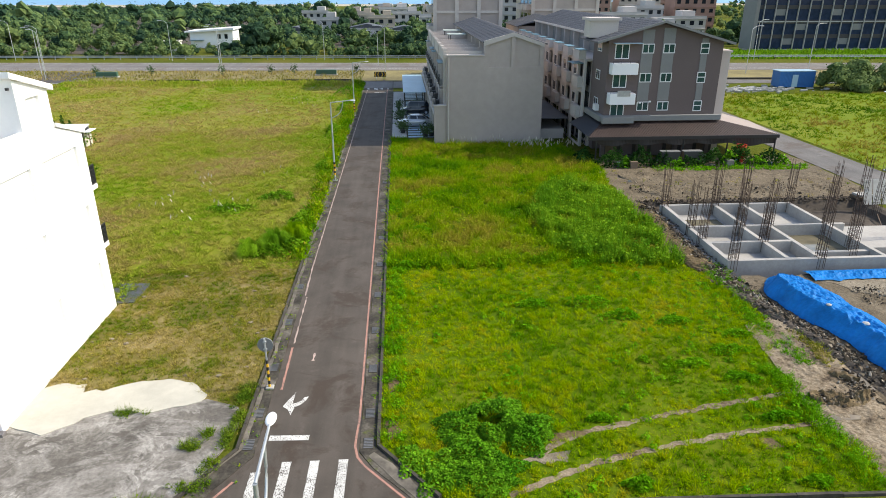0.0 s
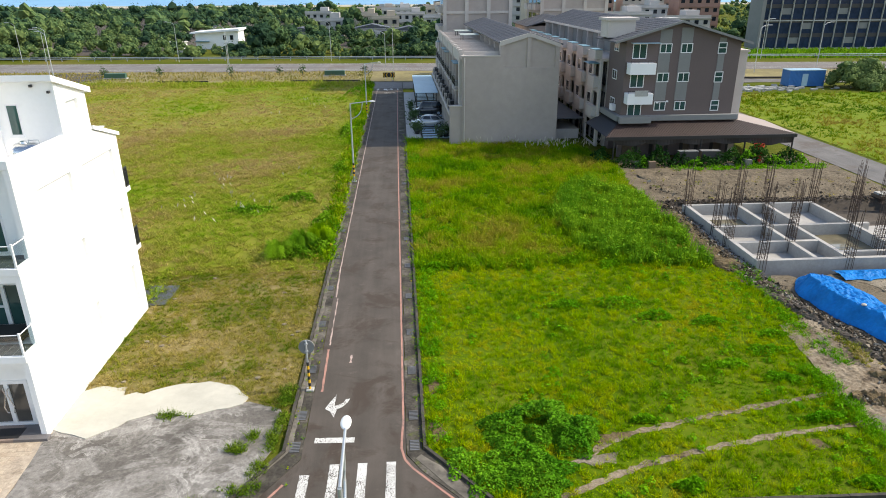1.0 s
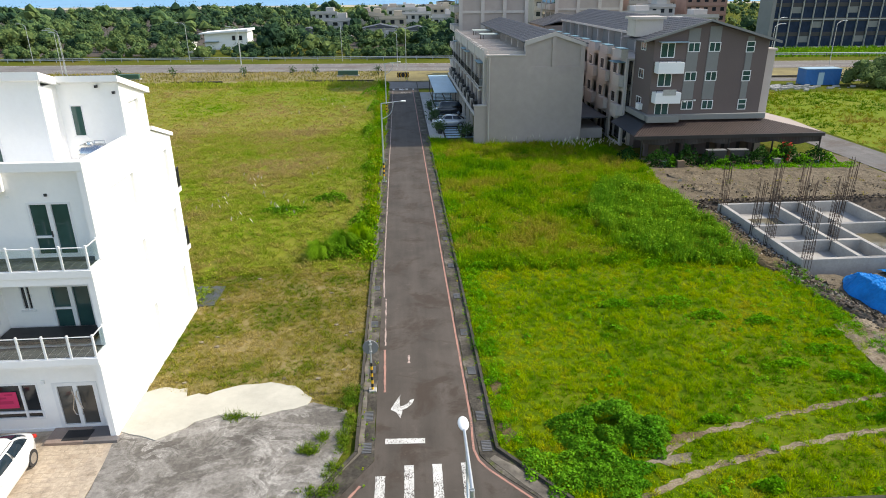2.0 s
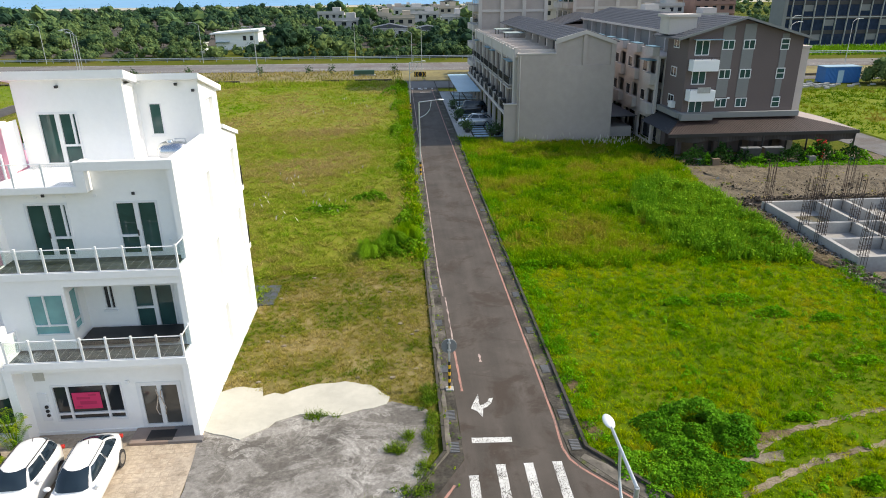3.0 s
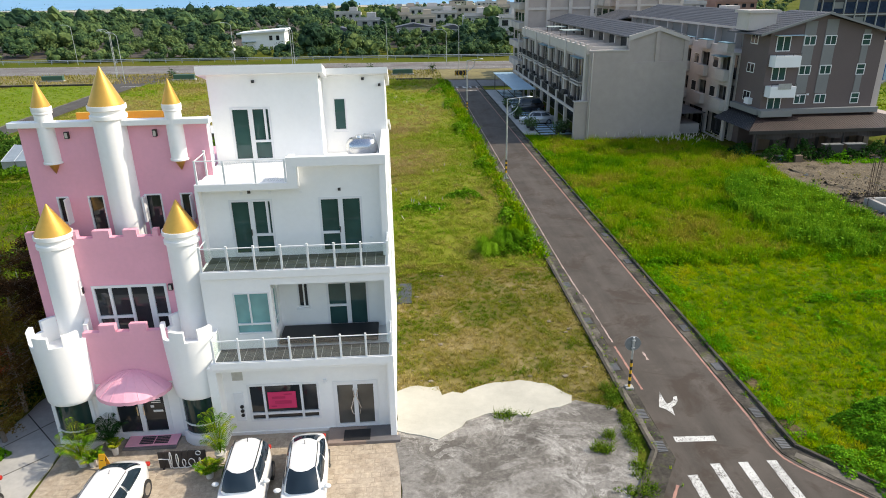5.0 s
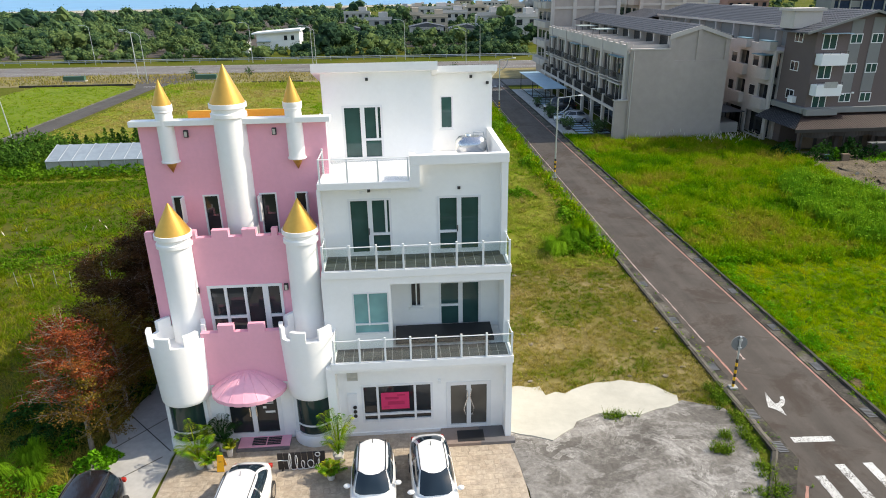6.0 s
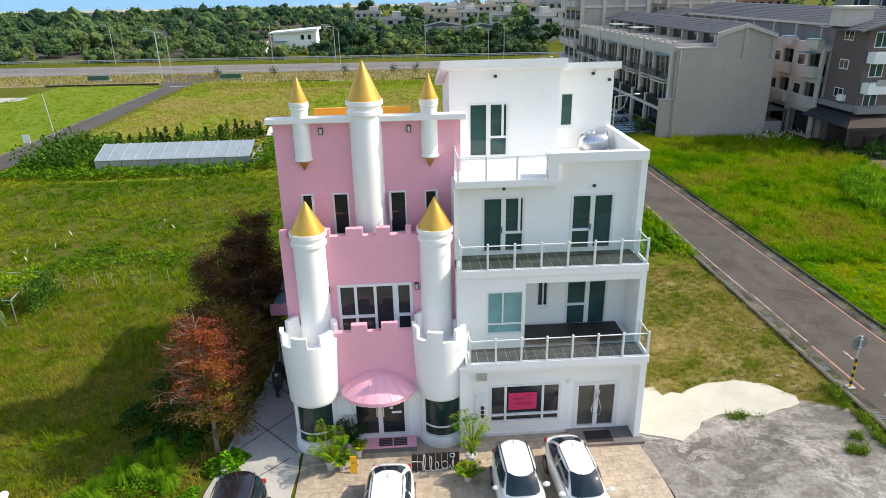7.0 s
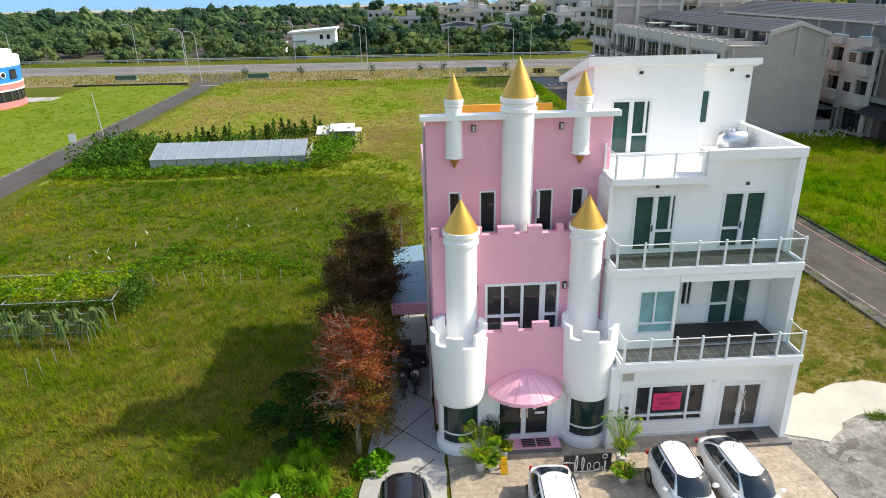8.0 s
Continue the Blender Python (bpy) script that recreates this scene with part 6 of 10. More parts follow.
def tile_floor(parent, x0, x1, y0, y1, z, nx, ny):
    global tile_mesh
    w, d = (x1 - x0) / nx, (y1 - y0) / ny
    box("joint_bed", x0, x1, y0, y1, z, z + 0.012, JOINT, parent)
    for i in range(nx):
        for j in range(ny):
            if tile_mesh is None:
                bm = bmesh.new()
                bm_box(bm, -0.5, 0.5, -0.5, 0.5, 0.0, 0.018)
                me = bpy.data.meshes.new("tile")
                bm.to_mesh(me)
                bm.free()
                me.materials.append(BALCONY_TILE)
                tile_mesh = me
            t = new("tile", tile_mesh)
            t.parent = parent
            t.matrix_parent_inverse = parent.matrix_basis.inverted()
            t.matrix_basis = Matrix.LocRotScale((x0 + (i + 0.5) * w, y0 + (j + 0.5) * d, z), None, (w - 0.014, d - 0.014, 1))


fl = thing("balcony_floor", (-19, 22.8, 3.66), "dark grey tiled balcony floor", "floor", "balcony floors", "structure")
tile_floor(fl, -22.1, -15.9, 22.25, 23.13, 3.66, 18, 3)
fl = thing("balcony_floor", (-19, 23.6, 6.78), "dark grey tiled balcony floor", "floor", "balcony floors", "structure")
tile_floor(fl, -22.25, -15.9, 23.15, 24.43, 6.78, 18, 4)


# ---- the pink castle house ----
def merlon_wall(name, x0, x1, y, thick, z0, z1, ups, h, mat, parent):
    """A wall with raised blocks along its top."""
    return lattice(name, "y", y, thick, [(x0, x1, z0, z1)] + [(a, b, z0, z1 + h) for a, b in ups], mat, parent)


def drum(parent, cx, cy):
    """The wide lower tower: a bowed glass window, a plinth and a drum with a notched rim."""
    lathe("plinth", cx, cy, [(0.86, 0.0), (0.86, 0.34), (0.82, 0.40), (0.80, 0.44), (0.6, 0.46)], WHITE, parent, 40)
    g = lathe("bow_window", cx, cy, [(0.74, 0.44), (0.74, 2.1)], GLASS_SHOP, parent, 40, "curved green glass shop window", cap=False)
    lathe("bow_wall", cx, cy, [(0.775, 0.44), (0.79, 0.44), (0.79, 2.1), (0.775, 2.1)], WHITE, parent, 40, a0=333, a1=567, cap=False)
    lathe("sill_ring", cx, cy, [(0.75, 0.44), (0.79, 0.44), (0.79, 0.52), (0.75, 0.52)], FRAME, g, 40, cap=False)
    lathe("transom_ring", cx, cy, [(0.75, 0.86), (0.775, 0.86), (0.775, 0.92), (0.75, 0.92)], FRAME, g, 40, cap=False)
    for a in (208, 332):
        x, y = cx + 0.75 * math.cos(radians(a)), cy + 0.75 * math.sin(radians(a))
        box("mullion", x - 0.07, x + 0.07, y - 0.06, y + 0.06, 0.44, 2.1, FRAME, g)
    lathe("drum", cx, cy, [(0.70, 2.04), (0.86, 2.06), (0.90, 2.12), (0.91, 2.25), (1.0, 4.45), (1.0, 4.5), (0.86, 4.5), (0.86, 4.0), (0.0, 4.0)], WHITE, parent, 48, cap=False)
    for k in range(6):
        a0 = 240 + k * 60
        bm = bmesh.new()
        ring = []
        for s in range(7):
            a = radians(a0 + s * 5.5)
            ring.append([bm.verts.new((cx + r * math.cos(a), cy + r * math.sin(a), z)) for r, z in ((1.0, 4.46), (1.0, 4.9), (0.86, 4.9), (0.86, 4.46))])
        for p, q in zip(ring, ring[1:]):
            for i in range(4):
                bm.faces.new((p[i], p[(i + 1) % 4], q[(i + 1) % 4], q[i]))
        bm.faces.new(ring[0])
        bm.faces.new(ring[-1][::-1])
        if not (30 < a0 % 360 + 16 < 150 and cy + math.sin(radians(a0 + 16)) > 24.0):
            part("merlon", bm, WHITE, parent)
        else:
            bm.free()


def pink_house():
    h = thing("pink_castle_house", (-25.4, 28.0, 0.0), "pink castle-style house with white towers and golden cones", "house")
    # body
    box("body", -28.45, -22.4, 24.35, 33.4, 0.0, 7.4, PINK, h)
    box("upper_body", -28.5, -22.42, 25.65, 27.2, 7.4, 11.3, PINK, h)
    box("side_skin", -22.42, -22.38, 25.68, 27.09, 9.7, 11.55, WHITE, h)
    box("side_skin", -22.42, -22.05, 25.65, 25.68, 9.7, 11.55, WHITE, h)
    box("side_skin", -22.05, -22.03, 25.41, 25.68, 9.7, 11.55, WHITE, h)
    box("rear_body", -28.5, -22.42, 27.2, 33.4, 7.4, 9.0, PINK, h)
    # entrance: recessed wall, door, step
    wall_holes("entrance_wall", "y", 23.06, 0.16, -26.9, -23.7, 0.0, 2.545, [(-26.35, -24.25, 0.15, 2.3)], WHITE, h)
    d = window(h, "y", 23.06, -26.35, -24.25, 0.15, 2.3, cols=((-25.3, 0.15, 2.3),), frame_w=0.17, name="shop_door", label="white double shop door with dark glass and notices")
    for k, (x, z, w, hh) in enumerate(((-24.95, 1.95, 0.16, 0.05), (-24.72, 1.95, 0.12, 0.18), (-24.9, 1.72, 0.34, 0.035), (-24.9, 1.64, 0.34, 0.035), (-24.9, 1.56, 0.34, 0.035), (-24.95, 1.36, 0.12, 0.10), (-24.88, 1.16, 0.36, 0.09), (-25.75, 1.82, 0.12, 0.08))):
        box("notice_bar", x, x + w, 23.09, 23.098, z, z + hh, TUBE_WHITE, d)
    for x in (-25.42, -25.18):
        box("pull", x - 0.02, x + 0.02, 22.98, 23.02, 1.1, 1.5, STEEL, d)
    box("soffit", -26.7, -23.9, 23.24, 23.9, 2.85, 2.95, WHITE, h)
    # pink band over the entrance with a notched top
    merlon_wall("front_band", -26.75, -23.85, 23.0, 0.22, 2.55, 4.66, ((-26.13, -25.58), (-25.08, -24.5)), 0.28, PINK, h)
    # second storey
    wall_holes("middle_wall", "y", 24.1, 0.25, -28.45, -22.4, 2.95, 7.84, [(-26.62, -23.94, 3.9, 6.0)], PINK, h)
    window(h, "y", 24.1, -26.62, -23.94, 3.9, 6.0, cols=((-25.98, 3.9, 6.0), (-25.28, 3.9, 6.0), (-24.6, 3.9, 6.0), (-24.5, 3.9, 6.0)), rows=((4.72, -26.62, -25.28), (4.72, -24.55, -23.94)), frame_w=0.10)
    box("balcony_floor_slab", -26.9, -23.7, 23.2, 24.1, 3.85, 3.95, WHITE, h)
    for a, b in ((-28.45, -28.2), (-26.85, -26.72), (-26.17, -25.59), (-25.12, -24.64), (-24.1, -23.9), (-22.62, -22.4)):
        box("merlon", a, b, 24.1, 24.35, 7.84, 8.1, PINK, h)
    box("ledge", -28.45, -22.4, 24.35, 25.4, 7.3, 7.4, WHITE, h)
    # upper storeys
    wall_holes("upper_wall", "y", 25.4, 0.25, -28.5, -22.05, 7.4, 11.55, [(-26.66, -26.08, 7.42, 9.03), (-24.64, -24.02, 7.42, 9.03), (-27.76, -27.34, 8.0, 9.03), (-23.36, -22.91, 8.0, 9.03)], PINK, h)
    for a, b, z in ((-26.66, -26.08, 7.42), (-24.64, -24.02, 7.42), (-27.76, -27.34, 8.0), (-23.36, -22.91, 8.0)):
        window(h, "y", 25.4, a, b, z, 9.03, frame_w=0.055)
    # open casements
    for x0, x1 in ((-24.64, -24.56), (-22.93, -22.88), (-27.36, -27.31)):
        box("casement", x0, x1, 25.05, 25.4, 8.05, 9.0, FRAME, h)
    box("cornice", -28.7, -21.85, 25.1, 25.5, 11.58, 11.78, WHITE, h, 0.02)
    box("roof_edge", -27.3, -23.75, 27.22, 27.35, 9.0, 11.74, YELLOW, h, label="yellow sheet upstand on the roof")
    # side eaves and pipe
    tube("downpipe", [(-28.56, 25.9, 11.4), (-28.56, 25.9, 0.2)], 0.045, GREY_TRIM, h)
    return h


def shaft(name, cx, cy, r, z0, z1, cone_h, parent, hang=False):
    """A round white tower with a banded head and a golden cone."""
    band = min(0.55, r * 0.9)
    lathe(name, cx, cy, [(r * 1.0, z0), (r * 0.98, z1 - band), (r * 1.10, z1 - band + 0.03), (r * 1.10, z1 - band + 0.16), (r * 0.99, z1 - band + 0.20), (r * 1.02, z1 - 0.2), (r * 1.14, z1 - 0.15), (r * 1.14, z1), (0.0, z1)], WHITE, parent, 40, cap=False)
    lathe("cone", cx, cy, [(r * 1.06, z1), (r * 1.04, z1 + 0.04), (r * 0.03, z1 + cone_h), (0.0, z1 + cone_h + 0.005)], GOLD, parent, 40, "golden painted cone roof", cap=False)
    if hang:
        lathe("collar", cx, cy, [(r * 1.0, z0 + 0.06), (r * 1.12, z0 + 0.06), (r * 1.12, z0), (r * 0.6, z0 - 0.02)], WHITE, parent, 32, cap=False)
        lathe("tip", cx, cy, [(r * 0.72, z0 - 0.01), (0.0, z0 - 0.4)], GOLD, parent, 32, "golden hanging tip", cap=False)


pk = pink_house()
drum(pk, -27.62, 23.22)
drum(pk, -23.02, 23.22)
shaft("round_tower", -27.45, 24.05, 0.56, 4.0, 8.12, 1.06, pk)
shaft("round_tower", -23.08, 24.05, 0.56, 4.0, 8.12, 1.06, pk)
shaft("round_tower", -25.33, 25.38, 0.56, 7.42, 12.3, 1.28, pk)
shaft("turret", -27.54, 25.38, 0.29, 10.28, 12.28, 0.85, pk, True)
shaft("turret", -23.13, 25.38, 0.29, 10.28, 12.28, 0.85, pk, True)

for x, y, z in ((-26.87, 25.4, 11.15), (-23.84, 25.4, 11.15), (-26.95, 24.1, 5.75), (-23.78, 24.1, 5.75)):
    wl_ = box("lamp_body", x - 0.07, x + 0.07, y - 0.12, y, z, z + 0.24, BLACK, pk)
    box("lamp_glass", x - 0.045, x + 0.045, y - 0.135, y - 0.12, z + 0.03, z + 0.21, CREAM_ROOF, wl_)


def awning():
    """A pink half-dome awning over the door, with ribs."""
    t = thing("awning", (-25.3, 23.0, 2.4), "pink ribbed half-dome awning over the shop door", "awning")
    cx, cy, n, m = -25.3, 23.0, 40, 10
    rx, ry, zr, zt = 1.34, 1.1, 2.42, 3.12
    bm = bmesh.new()
    rows = []
    for j in range(m + 1):
        f = j / m
        s = f
        z = zr + (zt - zr) * (1 - f ** 1.7)
        rows.append([bm.verts.new((cx + rx * s * math.cos(math.pi + math.pi * k / n), cy - 0.02 + ry * s * math.sin(math.pi + math.pi * k / n), z + (0.02 if k % 4 == 0 else 0) * s)) for k in range(n + 1)])
    low = [bm.verts.new((v.co.x, v.co.y, v.co.z - 0.14)) for v in rows[-1]]
    rows.append(low)
    for a, b in zip(rows, rows[1:]):
        for k in range(n):
            bm.faces.new((a[k], a[k + 1], b[k + 1], b[k]))
    bmesh.ops.remove_doubles(bm, verts=bm.verts, dist=1e-4)
    part("canopy", bm, PINK_CLOTH, t, smooth=True)
    for k in range(0, n + 1, 5):
        a = math.pi + math.pi * k / n
        pts = []
        for j in range(1, m + 1):
            f = j / m
            s = f
            pts.append((cx + rx * s * math.cos(a), cy - 0.02 + ry * s * math.sin(a), zr + (zt - zr) * (1 - f ** 1.7) + 0.012))
        tube("rib", pts, 0.012, PINK_CLOTH, t, 5)


awning()
st = thing("shop_step", (-25.0, 22.7, 0.0), "pink and grey shop step with a dark slatted mat", "step")
box("riser", -25.95, -24.0, 22.3, 23.056, 0.0, 0.12, GRANITE, st, 0.01)
box("tread", -25.9, -24.0, 22.42, 23.056, 0.12, 0.15, PINK, st, 0.006)
mt = thing("slatted_mat", (-25.0, 22.75, 0.15), "dark slatted mat on the pink step", "mat")
for k in range(5):
    for u in range(2):
        box("slat", -25.4 + u * 0.55, -24.9 + u * 0.55, 22.52 + k * 0.095, 22.58 + k * 0.095, 0.15, 0.165, DECK, mt)

# blue-green lean-to roof at the side of the pink house
lt = thing("side_lean_to", (-29.3, 32.0, 0.0), "lean-to with a blue-green sheet roof beside the house", "shed")
for k in range(3):
    bm = bmesh.new()
    y = 28.6 + k * 2.32
    bm_box(bm, -30.05, -28.52, y, y + 2.29, 2.95, 2.99)
    for v in bm.verts:
        v.co.z += (v.co.x + 30.05) * 0.12
    bmesh.ops.bevel(bm, geom=bm.edges[:], offset=0.012, segments=2, affect="EDGES", profile=0.5)
    part("roof_sheet", bm, ROOF_AQUA, lt, "blue-green roof sheet")
box("fascia", -30.08, -28.52, 28.45, 28.6, 2.7, 3.2, PINK, lt)
for y in (28.7, 32.0, 35.3):
    tube("post", [(-29.95, y, 0.0), (-29.95, y, 2.95)], 0.04, GALV, lt)
box("back_wall", -30.05, -28.5, 35.4, 35.5, 0.0, 2.95, GREY_WALL, lt)
for i, (x, y, s) in enumerate(((-29.4, 27.8, 0.55), (-29.0, 28.8, 0.7), (-29.6, 29.6, 0.6))):
    bx = box("storage_crate", x - s / 2, x + s / 2, y - s / 2, y + s / 2, 0.035, 0.035 + s * 1.1, PLASTIC_DARK, None, 0.03)
    tagged(bx, "dark plastic storage crate under the lean-to", "crate", "crates under the lean-to")


def scooter(x, y, turn, paint, label):
    """A parked step-through motor scooter, built along +x and turned into place."""
    t = tagged(new("motor_scooter"), label, "scooter", "scooters under the lean-to")
    for wx in (-0.62, 0.62):
        ty = tube("tyre", [(wx, -0.05, 0.23), (wx, 0.05, 0.23)], 0.23, RUBBER, t, 20)
        tube("rim", [(wx, -0.055, 0.23), (wx, 0.055, 0.23)], 0.13, STEEL, ty, 16)
    box("floorboard", -0.12, 0.34, -0.17, 0.17, 0.27, 0.34, PLASTIC_DARK, t, 0.02)
    bm = bmesh.new()
    bm_box(bm, -0.85, -0.05, -0.17, 0.17, 0.34, 0.72)
    for v in bm.verts:
        if v.co.z > 0.5 and v.co.x < -0.5:
            v.co.z += 0.08
        if v.co.z < 0.5 and v.co.x < -0.5:
            v.co.z += 0.2
    bmesh.ops.bevel(bm, geom=bm.edges[:], offset=0.06, segments=3, affect="EDGES", profile=0.5)
    part("rear_body", bm, paint, t, smooth=True)
    box("seat", -0.8, -0.06, -0.14, 0.14, 0.76, 0.86, RUBBER, t, 0.04)
    bm = bmesh.new()
    bm_box(bm, 0.34, 0.46, -0.2, 0.2, 0.3, 0.95)
    for v in bm.verts:
        v.co.x -= (v.co.z - 0.3) * 0.25 - 0.05
    bmesh.ops.bevel(bm, geom=bm.edges[:], offset=0.04, segments=2, affect="EDGES", profile=0.5)
    part("leg_shield", bm, paint, t, smooth=True)
    tube("fork", [(0.62, 0, 0.23), (0.36, 0, 0.98)], 0.035, BLACK, t, 8)
    tube("handlebar", [(0.24, -0.33, 1.05), (0.33, -0.12, 1.0), (0.33, 0.12, 1.0), (0.24, 0.33, 1.05)], 0.018, BLACK, t, 8)
    lathe("headlight", 0.42, 0.0, [(0.0, 0.86), (0.07, 0.88), (0.08, 0.95), (0.0, 0.98)], LIGHT_CLEAR, t, 14, cap=False)
    for sgn in (-1, 1):
        tube("mirror_stalk", [(0.27, sgn * 0.25, 1.05), (0.24, sgn * 0.34, 1.26)], 0.008, BLACK, t, 6)
        tube("mirror", [(0.235, sgn * 0.34, 1.27), (0.25, sgn * 0.34, 1.27)], 0.055, STEEL, t, 12)
    box("tail_light", -0.9, -0.85, -0.07, 0.07, 0.58, 0.66, LIGHT_RED, t, 0.01)
    t.matrix_basis = pose(x, y, 0.035, 0, 0, turn)


scooter(-29.15, 27.1, -95, CAR_BLACK, "dark motor scooter parked beside the pink house")
scooter(-29.75, 26.9, -85, PLASTIC_DARK, "black motor scooter parked on the concrete path")


# ---- cars ----
def car(name, at, turn, size, paint, label, kind="sedan", group="parked cars"):
    """A car along +x in its own frame, then set on the ground at a turn."""
    ln, wd, ht = size
    c = tagged(new(name), label, "car", group)
    h, w = ln / 2, wd / 2
    tall = kind != "sedan"
    belt = 1.0 if tall else 0.93
    deck = [(-h, 0.70, 0.42), (-h + 0.04, 0.80, 0.58), (-h + 0.13, 0.90, 0.71), (-h + 0.32, 0.96, 0.83), (-h + 0.65, belt + 0.02, 0.94), (-h + 1.1, belt, 1.0), (0.0, belt - 0.02, 1.0), (h - 1.35, belt - 0.03, 1.0), (h - 0.9, belt - 0.08, 0.96), (h - 0.45, 0.76, 0.88), (h - 0.18, 0.66, 0.76), (h - 0.05, 0.58, 0.62), (h, 0.5, 0.5)]
    taper = 0.24
    bm = bmesh.new()
    rings = []
    for x, top, k in deck:
        ww = w * k
        sec = [(-ww * 0.90, 0.20), (-ww, 0.40), (-ww * 1.0, 0.62), (-ww * 0.97, top - 0.10), (-ww * 0.90, top - 0.02), (-ww * 0.5, top + 0.02), (0, top + 0.03), (ww * 0.5, top + 0.02), (ww * 0.90, top - 0.02), (ww * 0.97, top - 0.10), (ww, 0.62), (ww, 0.40), (ww * 0.90, 0.20)]
        rings.append([bm.verts.new((x, y, z)) for y, z in sec])
    for a, b in zip(rings, rings[1:]):
        for k in range(len(a)):
            bm.faces.new((a[k], a[(k + 1) % len(a)], b[(k + 1) % len(a)], b[k]))
    bm.faces.new(rings[0])
    bm.faces.new(rings[-1][::-1])
    part("body", bm, paint, c, smooth=True)
    # cabin
    rear0, rear1 = (-h + 0.2, -h + 0.55) if tall else (-h + 0.28, -h + 1.20)
    fr0, fr1 = (h - 0.95, h - 1.42) if tall else (h - 1.15, h - 1.8)
    steps = [0.0, 0.35, 0.65, 0.85, 0.95, 1.0]

    def prof(f):
        z = belt - 0.05 + (ht - belt + 0.05) * (1 - (1 - f) ** 1.6)
        g = f ** 1.25
        return rear0 + (rear1 - rear0) * g, fr0 + (fr1 - fr0) * g, w * (0.91 - 0.27 * f ** 1.35), z

    def loop(f):
        a, b, ww, z = prof(f)
        r = 0.26 + 0.20 * f
        pts = []
        for cx, cy, s in ((b - r, ww - r, 0), (a + r, ww - r, 90), (a + r, -ww + r, 180), (b - r, -ww + r, 270)):
            for q in range(4):
                t = radians(s + q * 30)
                px = cx + r * math.cos(t)
                u = (px - (a + b) / 2) / ((b - a) / 2)
                pts.append((px, (cy + r * math.sin(t)) * (1 - taper * u ** 4), z))
        return pts

    bm = bmesh.new()
    rings = [[bm.verts.new(p) for p in loop(f)] for f in steps]
    for a, b in zip(rings, rings[1:]):
        for k in range(16):
            bm.faces.new((a[k], a[(k + 1) % 16], b[(k + 1) % 16], b[k]))
    a, b, ww, z = prof(1.0)
    inner = [bm.verts.new((x * 0.8 + 0.2 * (a + b) / 2, y * 0.75, zz + 0.035)) for x, y, zz in loop(1.0)]
    for k in range(16):
        bm.faces.new((rings[-1][k], rings[-1][(k + 1) % 16], inner[(k + 1) % 16], inner[k]))
    bm.faces.new(inner)
    cab = part("cabin", bm, paint, c, smooth=True)

    def pane(nm, fn, f0, f1, u0, u1, push, mat=CAR_GLASS):
        bm = bmesh.new()
        grid = [[bm.verts.new(Vector(fn(f0 + (f1 - f0) * j / 5, u0 + (u1 - u0) * i / 6)) + Vector(push)) for i in range(7)] for j in range(6)]
        for j in range(5):
            for i in range(6):
                bm.faces.new((grid[j][i], grid[j][i + 1], grid[j + 1][i + 1], grid[j + 1][i]))
        return part(nm, bm, mat, cab, smooth=True)

    def wrapped(f, u, end):
        """A point of the curved glass that wraps round the front (end 1) or the back (end 0)."""
        a, b, ww, z = prof(f)
        r, mid, half = 0.26 + 0.20 * f, (a + b) / 2, (b - a) / 2
        t = max(0.0, abs(u) - 0.45) / 0.55 * radians(62)
        px = half - r + r * math.cos(t)
        y = min(abs(u) / 0.45, 1.0) * (ww - r) + r * math.sin(t)
        return mid + (1 if end else -1) * (px + 0.012), math.copysign(y * (1 - taper * (px / half) ** 4), u), z

    pane("windscreen", lambda f, u: wrapped(f, u, 1), 0.10, 0.88, -1, 1, (0, 0, 0.008))
    pane("rear_window", lambda f, u: wrapped(f, u, 0), 0.35 if tall else 0.14, 0.86, -0.92, 0.92, (0, 0, 0.008))
    for s in (-1, 1):
        for k0, k1 in ((0.06, 0.48), (0.52, 0.94)):
            pane("side_window", lambda f, u: (prof(f)[0] + 0.12 + u * (prof(f)[1] - prof(f)[0] - 0.24), s * prof(f)[2] * (1 - taper * (0.88 * (2 * u - 1)) ** 4), prof(f)[3]), 0.2, 0.84, k0, k1, (0, s * 0.014, 0.004))
        bm = bmesh.new()
        bmesh.ops.create_uvsphere(bm, u_segments=12, v_segments=8, radius=1)
        bmesh.ops.scale(bm, vec=(0.09, 0.12, 0.075), verts=bm.verts)
        bmesh.ops.translate(bm, vec=(h - 1.42, s * (w + 0.06), belt + 0.05), verts=bm.verts)
        part("mirror", bm, paint, c, smooth=True)
        box("headlight", h - 0.42, h - 0.08, s * w * 0.5, s * w * 0.86, 0.60, 0.74, LIGHT_CLEAR, c, 0.03)
        box("tail_light", -h + 0.02, -h + 0.14, s * w * 0.60, s * w * 0.80, 0.66, 0.80, LIGHT_RED, c, 0.03)
        tube("roof_trim", [(prof(1)[0] + 0.1, s * prof(1)[2] * 0.93, ht + 0.012), (prof(1)[1] - 0.1, s * prof(1)[2] * 0.93, ht + 0.012)], 0.014 if not tall else 0.02, PLASTIC_DARK, c, 6)
        for x in (-h + 0.85, h - 0.85):
            tyre = tube("tyre", [(x, s * (w - 0.20), 0.32), (x, s * (w - 0.17), 0.32), (x, s * (w - 0.02), 0.32), (x, s * (w + 0.005), 0.32)], 0.32, RUBBER, c, 28)
            tube("rim", [(x, s * (w - 0.01), 0.32), (x, s * (w + 0.012), 0.32)], 0.205, STEEL, tyre, 20)
    box("front_plate", h - 0.02, h + 0.012, -0.22, 0.22, 0.36, 0.48, LIGHT_CLEAR, c)
    box("bumper_grille", h - 0.1, h + 0.005, -0.5, 0.5, 0.26, 0.34, PLASTIC_DARK, c)
